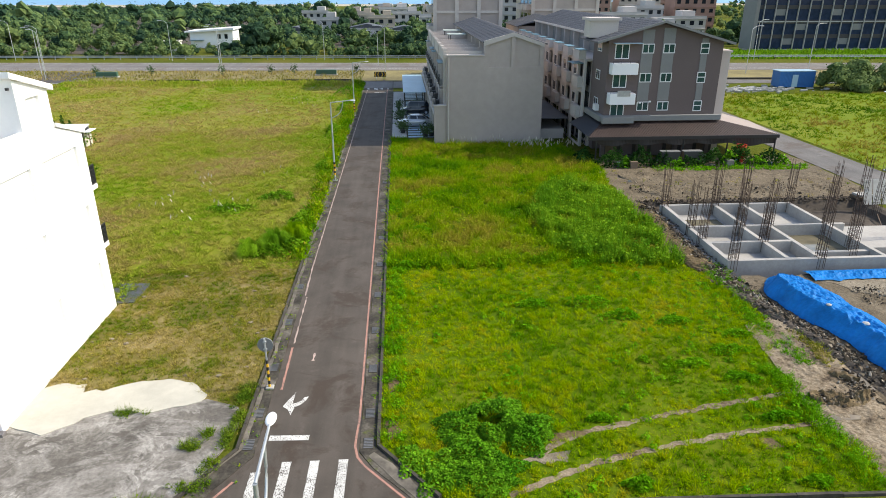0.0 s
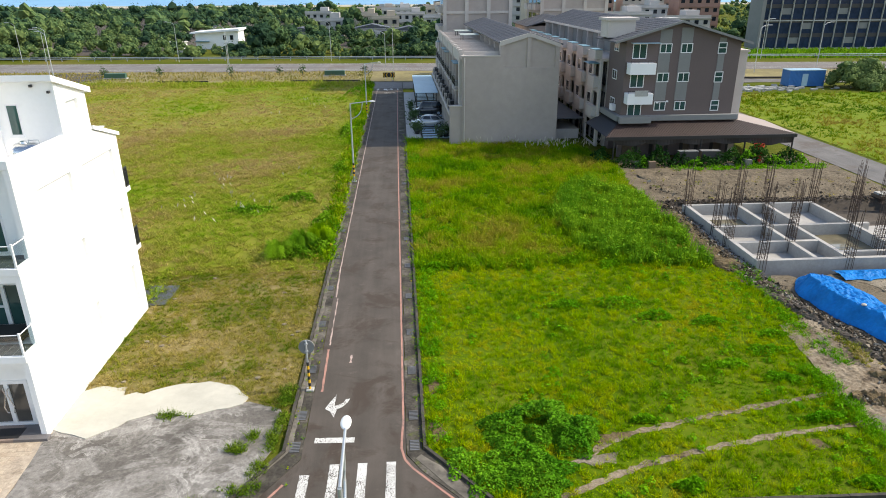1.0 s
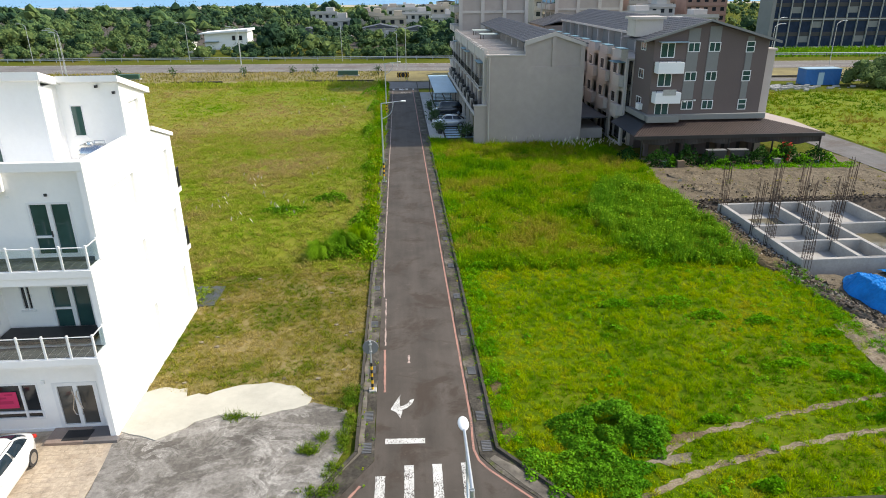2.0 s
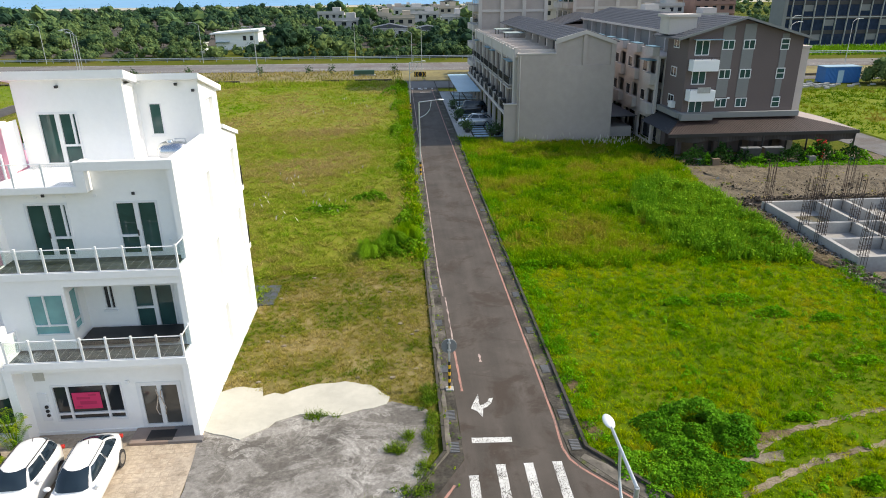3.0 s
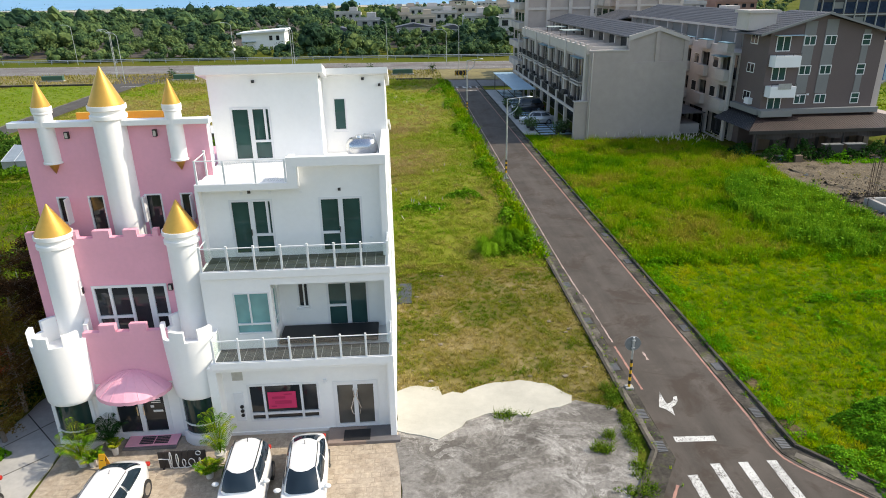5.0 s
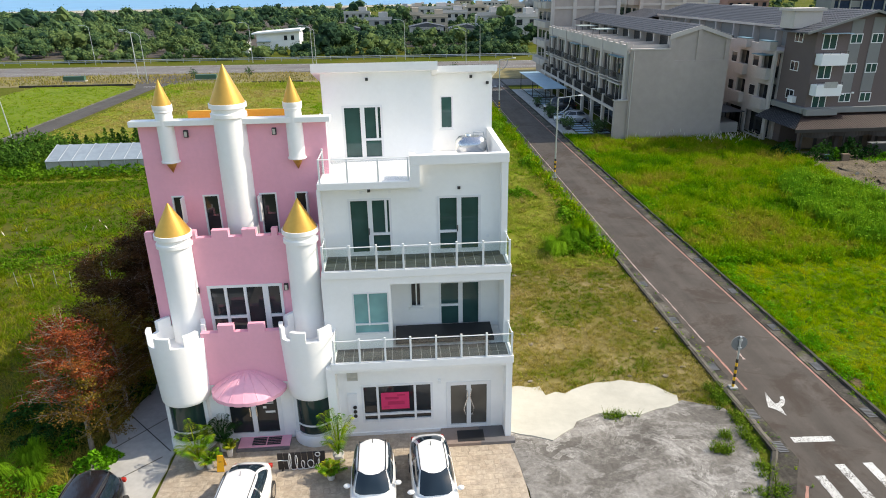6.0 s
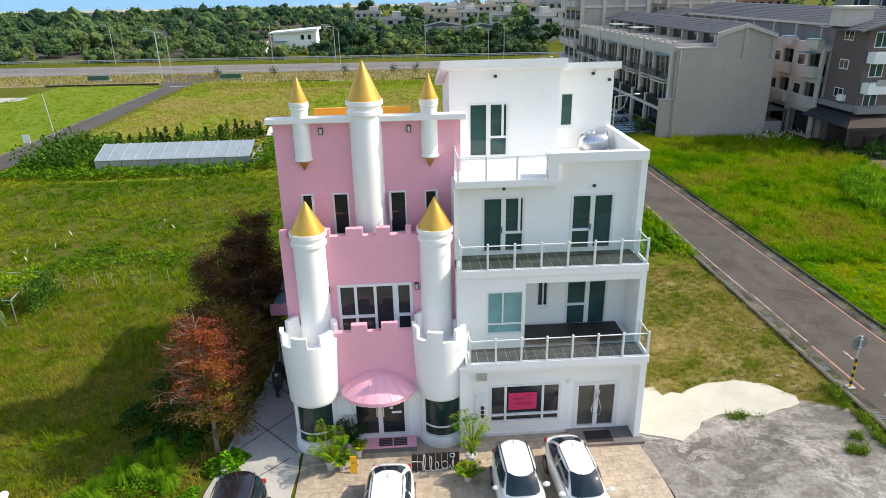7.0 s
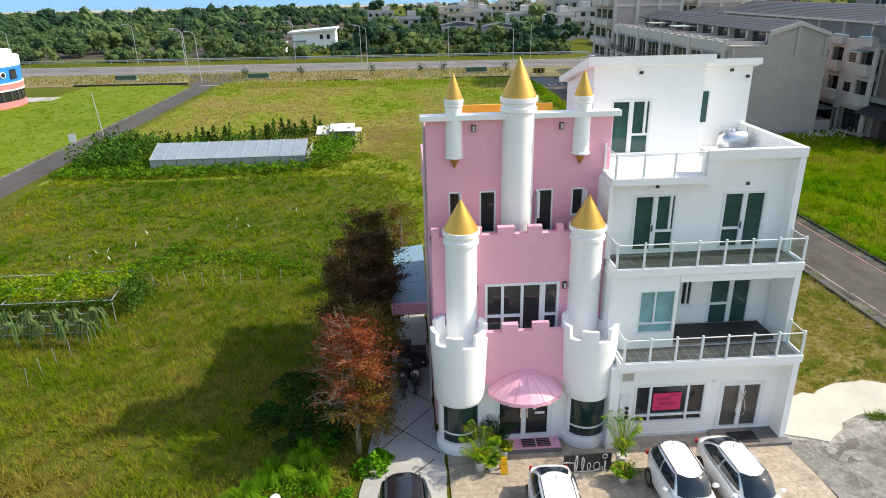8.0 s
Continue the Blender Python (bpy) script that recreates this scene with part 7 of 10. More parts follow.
    tube("aerial", [(prof(1)[0] + 0.25, 0, ht), (prof(1)[0] + 0.15, 0, ht + 0.14)], 0.012, PLASTIC_DARK, c, 6)
    c.matrix_basis = pose(*at, 0, 0, turn)
    return c


car("parked_suv", (-20.77, 19.4, 0.045), -89.0, (3.65, 1.50, 1.50), CAR_WHITE, "white compact SUV with dark glass parked on stone paving", "suv")
car("parked_sedan", (-18.79, 19.45, 0.045), -87.0, (4.45, 1.47, 1.42), CAR_WHITE, "white sedan with dark glass parked on stone paving")
car("parked_sedan", (-25.0, 18.45, 0.045), -93.0, (4.5, 1.62, 1.42), CAR_WHITE, "white sedan parked before the pink house")
car("parked_wagon", (-29.65, 18.1, 0.04), -88.0, (4.5, 1.78, 1.55), CAR_BLACK, "glossy black SUV parked on the concrete path", "suv")
car("parked_sedan", (1.75, 82.8, 0.03), 178, (4.4, 1.75, 1.45), CAR_SILVER, "silver sedan parked on the tiled forecourt", group="cars by the grey row")
car("parked_van", (2.2, 91.5, 0.03), 178, (4.5, 1.8, 1.75), CAR_BLACK, "dark van parked under the carport", "suv", group="cars by the grey row")


# ---- plants in front of the house ----
PALM = leafy("areca_palm_leaf", [(0.3, (0.045, 0.14, 0.008)), (0.5, (0.13, 0.24, 0.012)), (0.75, (0.34, 0.33, 0.025))], 1.6, fine=4.0)
PALM_DARK = leafy("dark_palm_leaf", [(0.3, (0.012, 0.045, 0.012)), (0.7, (0.03, 0.08, 0.02))], 1.6, fine=4.0)


def frond_set(cx, cy, z, n, reach, rise, seed, leaflets=26):
    """Arching feather fronds: pairs of narrow leaflets along a bent rib."""
    rs = np.random.default_rng(seed)
    out = []
    for k in range(n):
        a = 2 * np.pi * k / n + rs.uniform(-0.3, 0.3)
        L, R = reach * rs.uniform(0.6, 1.1), rise * rs.uniform(0.6, 1.15)
        d = np.array([np.cos(a), np.sin(a), 0])
        s = np.array([-np.sin(a), np.cos(a), 0])
        for i in range(2, leaflets):
            f = i / leaflets
            p = np.array([cx, cy, z]) + d * L * f + np.array([0, 0, R * (1.7 * f - 1.05 * f * f)])
            ll = 0.30 * reach * math.sin(math.pi * (0.15 + 0.8 * f)) + 0.04
            for sg in (-1, 1):
                tip = p + sg * s * ll + d * ll * 0.55 - np.array([0, 0, ll * 0.35])
                mid = (p + tip) / 2 + np.array([0, 0, 0.02])
                wv = d * 0.012
                out.append([p, mid - wv, tip, mid + wv])
        rib = [np.array([cx, cy, z]) + d * L * f + np.array([0, 0, R * (1.7 * f - 1.05 * f * f)]) for f in (0, 0.5, 1.0)]
        e = s * 0.012
        out.append([rib[0] - e, rib[0] + e, rib[1] + e, rib[1] - e])
        out.append([rib[1] - e, rib[1] + e, rib[2] + e * 0.2, rib[2] - e * 0.2])
    return np.array(out)


def potted(name, x, y, r, hh, n, reach, rise, mat, label, seed):
    t = thing(name, (x, y, 0.045), label, "potted plant", "potted plants by the entrance")
    lathe("pot", x, y, [(r * 0.72, 0.045), (r * 0.95, 0.045 + hh), (r * 1.05, 0.045 + hh), (r * 1.05, 0.085 + hh), (r * 0.9, 0.085 + hh), (r * 0.88, 0.03 + hh), (0, 0.03 + hh)], POT, t, 24, cap=False)
    f = frond_set(x, y, 0.05 + hh, n, reach, rise, seed)
    tri_mesh("foliage", f, 4, mat, None, t)
    tri_mesh("foliage", frond_set(x, y, 0.05 + hh, n // 2, reach * 0.55, rise * 1.25, seed + 50), 4, mat, None, t)


potted("potted_palm", -27.05, 21.6, 0.20, 0.34, 12, 1.0, 1.5, PALM, "yellow-green areca palm in a white pot", 3)
potted("potted_palm", -22.1, 21.45, 0.20, 0.34, 12, 0.75, 1.9, PALM, "yellow-green areca palm in a white pot", 4)
potted("potted_palm", -26.4, 22.5, 0.17, 0.40, 14, 0.75, 1.15, PALM_DARK, "dark green palm in a white pot beside the step", 5)
potted("potted_plant", -26.12, 22.15, 0.13, 0.30, 9, 0.34, 0.4, PALM, "small leafy plant in a white pot beside the step", 6)
potted("potted_plant", -26.67, 21.55, 0.15, 0.28, 9, 0.45, 0.4, PALM, "small leafy plant in a white pot", 7)
potted("potted_plant", -22.3, 20.6, 0.17, 0.26, 12, 0.55, 0.45, PALM, "bushy green plant in a white pot beside the sign", 8)


def squiggle_sign():
    t = thing("lettered_board", (-23.4, 21.0, 0.0), "dark slatted board with a looped white tube", "sign")
    for k in range(8):
        x = -24.12 + k * 0.21
        box("board", x, x + 0.195, 20.98, 21.03, 0.06, 0.74, SIGN_DARK, t, 0.006)
    for x in (-24.0, -22.6):
        box("foot", x, x + 0.06, 20.9, 21.25, 0.045, 0.08, SIGN_DARK, t)
    pts = [(-24.12 + 0.06 * k, 20.955, 0.46 + 0.012 * math.sin(k)) for k in range(7)]
    # two tall narrow loops, a hump, a round loop and a short stroke, drawn in one go
    for x, z0, w, hh, turns in ((-23.68, 0.40, 0.055, 0.34, 1.0), (-23.46, 0.36, 0.06, 0.30, 1.0), (-23.24, 0.24, 0.08, 0.18, 1.0), (-22.96, 0.26, 0.13, 0.17, 1.25), (-22.68, 0.26, 0.045, 0.2, 1.0)):
        for k in range(22):
            a = -math.pi / 2 + 2 * math.pi * turns * k / 21
            pts.append((x + 0.10 * (k / 21 - 0.5) + w * math.cos(a), 20.955 - 0.004 * (k % 2), z0 + hh * math.sin(a)))
    tube("looped_tube", pts, 0.017, TUBE_WHITE, t, 6)
    tube("ring_tube", [(-22.70 + 0.085 * math.cos(a * 0.42), 20.955, 0.66 + 0.085 * math.sin(a * 0.42)) for a in range(16)], 0.017, TUBE_WHITE, t, 6)
    t.matrix_basis = pose(-0.09, 0.22, 0.0) @ t.matrix_basis


squiggle_sign()
ws = thing("wet_floor_sign", (-26.25, 21.45, 0.045), "folding yellow plastic caution board", "sign")
for s in (-1, 1):
    bm = bmesh.new()
    bm_box(bm, -26.38, -26.12, 21.44, 21.46, 0.05, 0.62)
    for v in bm.verts:
        f = (0.62 - v.co.z) / 0.57
        v.co.y += s * 0.16 * f + s * 0.012
        v.co.x = -26.25 + (v.co.x + 26.25) * (0.75 + 0.25 * f)
    part("panel", bm, YELLOW_SIGN, ws)
    bm = bmesh.new()
    bm_box(bm, -26.30, -26.20, 21.45 + s * 0.075, 21.45 + s * 0.085, 0.25, 0.42)
    part("marking", bm, BLACK, ws)

bn = thing("window_banner", (-20.0, 22.97, 1.5), "red-pink paper banner behind the ground floor window", "banner")
box("sheet", -20.55, -19.5, 22.965, 22.972, 1.12, 1.85, SIGN_PINK, bn)
for k, (x, z, w, hh) in enumerate(((-20.4, 1.55, 0.5, 0.10), (-20.3, 1.32, 0.62, 0.14), (-20.45, 1.2, 0.2, 0.05), (-19.95, 1.7, 0.3, 0.06))):
    box("writing_bar", x, x + w, 22.958, 22.965, z, z + hh, SIGN_PINK_DARK, bn)


# ---- street furniture ----
def street_lamp(at, height, reach, turn, label, near=False, banded=False):
    t = thing("street_lamp", at, label, "street lamp", "street lamps")
    x, y, z = at
    d = Vector((math.cos(turn), math.sin(turn), 0))
    r = 0.075 if near else 0.08
    tube("pole", [(x, y, z), (x, y, z + height)], r, GALV, t, 12, r * 0.7)
    box("base_plate", x - 0.2, x + 0.2, y - 0.2, y + 0.2, z - 0.05, z + 0.03, GALV, t)
    p0, p1 = Vector((x, y, z + height)), Vector((x, y, z + height)) + d * reach + Vector((0, 0, 0.18))
    tube("arm", [p0, p1], 0.042, GALV, t, 10, 0.034)
    low = Vector((x, y, z + height - 1.35))
    pts = []
    for k in range(9):
        f = k / 8
        pts.append(low.lerp(p0 + (p1 - p0) * 0.62, f) + d * (0.28 * math.sin(math.pi * f)) - Vector((0, 0, 0.20 * math.sin(math.pi * f))))
    tube("brace", pts, 0.035, GALV, t, 8)
    bm = bmesh.new()
    bmesh.ops.create_uvsphere(bm, u_segments=16, v_segments=10, radius=1)
    bmesh.ops.scale(bm, vec=(0.27, 0.13, 0.06), verts=bm.verts)
    bmesh.ops.rotate(bm, cent=(0, 0, 0), matrix=Matrix.Rotation(turn, 3, "Z"), verts=bm.verts)
    bmesh.ops.translate(bm, vec=p1 + d * 0.2, verts=bm.verts)
    part("lamp_head", bm, RAIL_WHITE, t, "white oval lamp head", smooth=True)
    if banded:
        for k in range(6):
            tube("band", [(x, y, z + 0.5 + k * 0.2), (x, y, z + 0.7 + k * 0.2)], r * 1.12, BLACK if k % 2 else STRIPE_YELLOW, t, 12)
    return t


street_lamp((-3.17, 11.0, 0.0), 6.68, 1.75, math.pi / 2, "pale galvanised street lamp with a curved brace", near=True)
street_lamp((-31.9, 10.9, 0.0), 6.8, 1.75, math.pi / 2, "pale galvanised street lamp with a curved brace", near=True)
street_lamp((-6.0, 58.05, 0.02), 6.95, 1.7, 0.0, "galvanised street lamp with a striped foot beside the road", banded=True)
street_lamp((-6.2, 90.8, 0.02), 6.95, 1.7, 0.0, "galvanised street lamp with a striped foot beside the road", banded=True)
up_ = thing("utility_pole", (-61.4, 75.5, 0.0), "thin leaning utility pole with a striped foot", "pole")
tube("pole", [(-61.4, 75.5, 0), (-61.9, 75.6, 6.2)], 0.07, GALV, up_, 8, 0.05)
for k in range(6):
    tube("band", [(-61.4 - 0.016 * (k + 1), 75.5, 0.2 + k * 0.2), (-61.4 - 0.016 * (k + 2), 75.5, 0.4 + k * 0.2)], 0.085, BLACK if k % 2 else STRIPE_YELLOW, up_, 10)
tagged(tube("field_post", [(-60.2, 76.6, 0), (-60.3, 76.6, 2.6)], 0.08, BARK, None, 8), "dark wooden post beside the lane", "post")
street_lamp((46.0, 58.0, 0.0), 7.2, 1.6, math.pi, "galvanised street lamp beside the lane")


def traffic_mirror():
    t = thing("traffic_mirror", (-5.95, 24.75, 0.03), "round traffic mirror on a yellow and black striped post", "traffic mirror")
    x, y = -5.95, 24.75
    for k in range(8):
        tube("band", [(x, y, 0.06 + k * 0.17), (x, y, 0.23 + k * 0.17)], 0.055, BLACK if k % 2 else STRIPE_YELLOW, t, 12)
    tube("post", [(x, y, 0.0), (x, y, 2.45)], 0.042, GALV, t, 12)
    tube("mirror_back", [(x, y + 0.045, 2.12), (x, y + 0.06, 2.12), (x, y + 0.10, 2.12)], 0.33, STRIP_GREY, t, 32, label="grey back of the mirror")
    tube("mirror_face", [(x, y + 0.10, 2.12), (x, y + 0.112, 2.12)], 0.30, STEEL, t, 28)
    for z in (1.95, 2.3):
        box("clamp", x - 0.07, x + 0.07, y - 0.06, y + 0.045, z - 0.025, z + 0.025, GALV, t)
    box("foot", x - 0.16, x + 0.18, y - 0.15, y + 0.15, 0.0, 0.10, PATH_CONC, t, 0.03)


traffic_mirror()


def road_lamp(x, y, h, turn, arms=1):
    t = thing("street_lamp", (x, y, 0.06), "tall pale road lamp beside the main road", "street lamp", "road lamps")
    tube("pole", [(x, y, 0.0), (x, y, h)], 0.075, GALV, t, 8, 0.045)
    for s in ((1,) if arms == 1 else (1, -1)):
        d = Vector((math.cos(turn) * s, math.sin(turn) * s, 0))
        p = Vector((x, y, h))
        tube("arm", [p, p + d * 0.9 + Vector((0, 0, 0.5)), p + d * 1.9 + Vector((0, 0, 0.55))], 0.04, GALV, t, 6)
        a = p + d * 2.2 + Vector((0, 0, 0.55))
        box("lamp_head", a.x - 0.4, a.x + 0.4, a.y - 0.2, a.y + 0.2, a.z - 0.06, a.z + 0.06, GALV, t, 0.03)


for x, y, h, tn in ((-71.6, 140.5, 8.6, 2.8), (-73.6, 146, 8.6, 2.8), (-36, 139.5, 8.6, 2.8), (-37.6, 147, 8.6, 2.8), (-54.5, 168.0, 8.6, 2.8), (-17.9, 166.5, 8.6, 2.8), (-2.8, 141.5, 8.6, 2.8), (-4.6, 152.5, 7.0, 2.8), (-92.5, 171, 8.6, 2.8), (-110, 150, 8.6, 2.8), (-67.0, 132.5, 8.6, 2.6), (34, 165, 8.6, 2.8), (70.3, 133.0, 8.6, 0.3), (86, 160.0, 8.6, 0.3), (89, 142, 8.6, 0.3), (106, 127.5, 8.6, 0.3), (-140, 175, 8.6, 2.8), (125, 155, 8.6, 0.3)):
    road_lamp(x, y, h, tn)


def guardrail(name, x0, x1, yf, label, mat=GALV):
    t = thing(name, ((x0 + x1) / 2, yf((x0 + x1) / 2), 0), label, "guardrail")
    n = int((x1 - x0) / 4)
    for k in range(n + 1):
        x = x0 + (x1 - x0) * k / n
        box("post", x - 0.08, x + 0.08, yf(x) - 0.06, yf(x) + 0.06, 0.0, 0.95, mat, t)
    for z in (0.55, 0.88):
        tube("rail", [(x0, yf(x0), z), (x1, yf(x1), z)], 0.09, GALV, t, 6)


guardrail("guardrail", -260, 16, lambda x: 166.6 - 0.072 * x, "grey steel guardrail along the main road")
guardrail("guardrail", 60, 180, lambda x: 168.5 - 0.08 * x, "dark-posted guardrail along the main road", SIGN_DARK)

cv = thing("chevron_board", (-3.6, 128.8, 0.0), "black and yellow chevron board facing the side road", "sign")
for x in (-4.3, -2.9):
    tube("post", [(x, 128.8, 0), (x, 128.8, 1.4)], 0.04, GALV, cv)
box("panel", -4.72, -2.48, 128.7, 128.74, 0.55, 1.45, BLACK, cv)
for k, s in ((0, -1), (1, -1), (2, 1), (3, 1)):
    x = -4.5 + k * 0.53 + (0.06 if s > 0 else 0)
    bm = bmesh.new()
    o = 0.19 * s
    q = [(x, 0.62), (x + 0.18, 0.62), (x + 0.18 + o, 1.0), (x + 0.18, 1.38), (x, 1.38), (x + o, 1.0)]
    a = [bm.verts.new((u, 128.69, z)) for u, z in q]
    b = [bm.verts.new((u, 128.675, z)) for u, z in q]
    bm.faces.new(b)
    for i in range(6):
        bm.faces.new((a[i], a[(i + 1) % 6], b[(i + 1) % 6], b[i]))
    part("chevron", bm, STRIPE_YELLOW, cv)


# ---- trees by the pink house ----
RUST = leafy("rust_red_needles", [(0.3, (0.15, 0.036, 0.016)), (0.55, (0.26, 0.062, 0.025)), (0.75, (0.30, 0.12, 0.032))], 0.5, fine=2.0, isl=0.4)
OLIVE_LEAF = leafy("olive_brown_needles", [(0.3, (0.10, 0.055, 0.016)), (0.5, (0.17, 0.105, 0.020)), (0.7, (0.17, 0.15, 0.022))], 0.6, fine=1.5, isl=0.4)
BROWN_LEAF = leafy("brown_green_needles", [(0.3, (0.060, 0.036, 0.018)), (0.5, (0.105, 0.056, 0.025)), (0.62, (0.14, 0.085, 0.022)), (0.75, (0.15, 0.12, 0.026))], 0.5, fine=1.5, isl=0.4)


def cypress(name, x, y, h, r, label, leaf, low_leaf, n, seed, bare=False, dense=60, lean=0.0, size=0.075, foot=0.16):
    """A bald cypress: a straight trunk, many rising side limbs with twigs, and flat feathery needle sprays."""
    t = thing(name, (x, y, 0.0), label, "tree", "bald cypress trees")
    rs = np.random.default_rng(seed)
    tube("trunk", [(x, y, 0), (x + 0.06 + lean * 0.3, y, h * 0.35), (x - 0.04 + lean * 0.7, y + 0.05, h * 0.7), (x + lean, y, h)], 0.10, BARK_PALE, t, 8, 0.015)
    bm = bmesh.new()
    sprays, low = [], []
    for k in range(n):
        f = foot + (0.98 - foot) * (k + rs.uniform(0, 1)) / n
        a = rs.uniform(0, 2 * np.pi)
        L = r * (1 - 0.72 * ((f - 0.35) / 0.65) ** 2 if f > 0.35 else 0.72 + 0.8 * (f - foot)) * rs.uniform(0.6, 1.12)
        p0 = np.array([x + lean * f, y, h * f])
        p1 = p0 + np.array([np.cos(a) * L, np.sin(a) * L, L * rs.uniform(0.2, 0.6)])
        mid = (p0 + p1) / 2 + np.array([0, 0, -0.05 * L])
        bm_tube(bm, [p0, mid, p1], 0.024 * (1.15 - f), 4, 0.005)
        naked = bare and np.cos(a) < -0.05
        for q in range(11 if naked else 8):
            g = rs.uniform(0.3, 1.05)
            c = p0 + (p1 - p0) * g
            out = (p1 - p0) / max(L, 0.01)
            tw = c + out * rs.uniform(0.1, 0.38) + rs.normal(size=3) * 0.17 * np.array([1, 1, 0.8])
            bm_tube(bm, [c, tw], 0.008, 3, 0.003)
            m = 3 if naked and rs.uniform() < 0.8 else dense
            along = rs.uniform(0, 1, (m, 1))
            pts = c + (tw - c) * along * 1.15 + rs.normal(size=(m, 3)) * np.array([0.15, 0.15, 0.05])
            (sprays if f > 0.42 else low).append(pts)
    part("branchwork", bm, BARK_PALE, t)
    for nm, s, mt in (("crown", sprays, leaf), ("lower_crown", low, low_leaf)):
        if s:
            tri_mesh(nm, leaves(np.concatenate(s), size, 0.45), 4, mt, None, t)


cypress("bald_cypress", -31.35, 22.9, 5.3, 1.6, "slender bald cypress with sparse rust-red needles", RUST, OLIVE_LEAF, 74, 11, bare=True, dense=34, foot=0.30)
cypress("bald_cypress", -30.7, 23.3, 3.6, 1.15, "small leaning bald cypress with olive-brown needles", OLIVE_LEAF, OLIVE_LEAF, 34, 12, dense=30, lean=-0.35)
cypress("bald_cypress", -30.95, 25.3, 4.6, 1.35, "bald cypress with olive and brown needles", OLIVE_LEAF, OLIVE_LEAF, 50, 16, dense=42)
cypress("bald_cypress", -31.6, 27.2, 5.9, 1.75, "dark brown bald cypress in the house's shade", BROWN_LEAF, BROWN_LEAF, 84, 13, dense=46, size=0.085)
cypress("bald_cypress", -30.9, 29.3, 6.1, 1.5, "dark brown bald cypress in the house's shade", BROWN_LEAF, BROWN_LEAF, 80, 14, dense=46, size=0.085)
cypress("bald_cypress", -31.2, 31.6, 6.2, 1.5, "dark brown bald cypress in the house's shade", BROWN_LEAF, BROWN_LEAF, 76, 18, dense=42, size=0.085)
cypress("bald_cypress", -29.6, 37.2, 5.0, 1.3, "thin olive-brown bald cypress behind the lean-to", OLIVE_LEAF, OLIVE_LEAF, 40, 15, dense=26)
weeds("tree_foot_shrub", [(-30.95, 21.9, 0.55, 0.5, 0.75), (-30.5, 22.3, 0.35, 0.4, 0.5)], 900, 0.13, G_BUSH, "dense green shrub at the foot of the cypress")
wp = np.concatenate([tussock(-34.2, 21.6, 0.9, 0.8, 1000, 21), tussock(-33.2, 22.4, 0.8, 0.9, 1000, 22), tussock(-35.0, 20.6, 0.9, 0.7, 1000, 23), tussock(-32.6, 21.2, 0.7, 0.7, 800, 24)])
tri_mesh("bright_tussocks", wp, 4, G_WEED, ("bright green arching grass tussocks beside the path", "grass"))
# the low outer clumps are extra, near-black to deepen the house's shadow on the grass
weeds("tree_row_shade_scrub", [(-32.2, 24.6, 0.9, 1.5, 0.7), (-32.6, 27.5, 0.9, 1.8, 0.8), (-32.3, 30.6, 0.9, 1.8, 0.8), (-31.3, 26.4, 0.7, 1.6, 0.6), (-33.3, 25.6, 0.8, 1.2, 0.5), (-34.2, 27.4, 1.0, 1.3, 0.45), (-33.6, 23.6, 0.9, 0.9, 0.45), (-34.8, 25.2, 1.1, 1.0, 0.4)], 1300, 0.13, G_SHRUB, "dark green scrub by the cypress trees, partly added to deepen the house's shadow")
weeds("path_edge_weeds", [(-33.6, 21.2, 1.4, 1.0, 0.4), (-32.4, 23.4, 0.5, 1.0, 0.35), (-36.0, 19.5, 1.6, 1.2, 0.35), (-31.7, 20.3, 0.4, 0.7, 0.3)], 800, 0.12, G_BUSH, "green weeds beside the path")


# ---- the grey row and its neighbours ----
def tiled_slope(name, x0, z0, x1, z1, y0, y1, mat, parent, label="", step=0.45):
    """A roof slope from the eave (x0, z0) up to the ridge (x1, z1), running along y: stepped tile rows with raised joints, one sheet."""
    bm = bmesh.new()
    n = max(2, int(abs(math.hypot(x1 - x0, z1 - z0)) / step))
    prof = []
    for k in range(n):
        a, b = k / n, (k + 1) / n
        prof += [(x0 + (x1 - x0) * a, z0 + (z1 - z0) * a + 0.04), (x0 + (x1 - x0) * b, z0 + (z1 - z0) * b)]
    m = max(2, int((y1 - y0) / 0.45))
    cols = [(y0, 0.0)]
    for k in range(m):
        y = y0 + (y1 - y0) * (k + 0.5) / m
        cols += [(y - 0.07, 0.0), (y, 0.035), (y + 0.07, 0.0)]
    cols.append((y1, 0.0))
    grid = [[bm.verts.new((x, y, z + dz)) for y, dz in cols] for x, z in prof]
    for r0, r1 in zip(grid, grid[1:]):
        for i in range(len(cols) - 1):
            bm.faces.new((r0[i], r0[i + 1], r1[i + 1], r1[i]))
    rim = bmesh.ops.extrude_edge_only(bm, edges=[e for e in bm.edges if e.is_boundary])["geom"]
    bmesh.ops.translate(bm, vec=(0, 0, -0.14), verts=[v for v in rim if isinstance(v, bmesh.types.BMVert)])
    return part(name, bm, mat, parent, label)


def gable(name, pts, y0, y1, mat, parent, label=""):
    """A wall with the outline pts in x, z, between y0 and y1."""
    bm = bmesh.new()
    a = [bm.verts.new((x, y0, z)) for x, z in pts]
    b = [bm.verts.new((x, y1, z)) for x, z in pts]
    bm.faces.new(a)
    bm.faces.new(b[::-1])
    n = len(pts)
    for i in range(n):
        bm.faces.new((a[i], b[i], b[(i + 1) % n], a[(i + 1) % n]))
    bm.normal_update()
    bmesh.ops.triangulate(bm, faces=[f for f in bm.faces if len(f.verts) > 4])
    return part(name, bm, mat, parent, label)


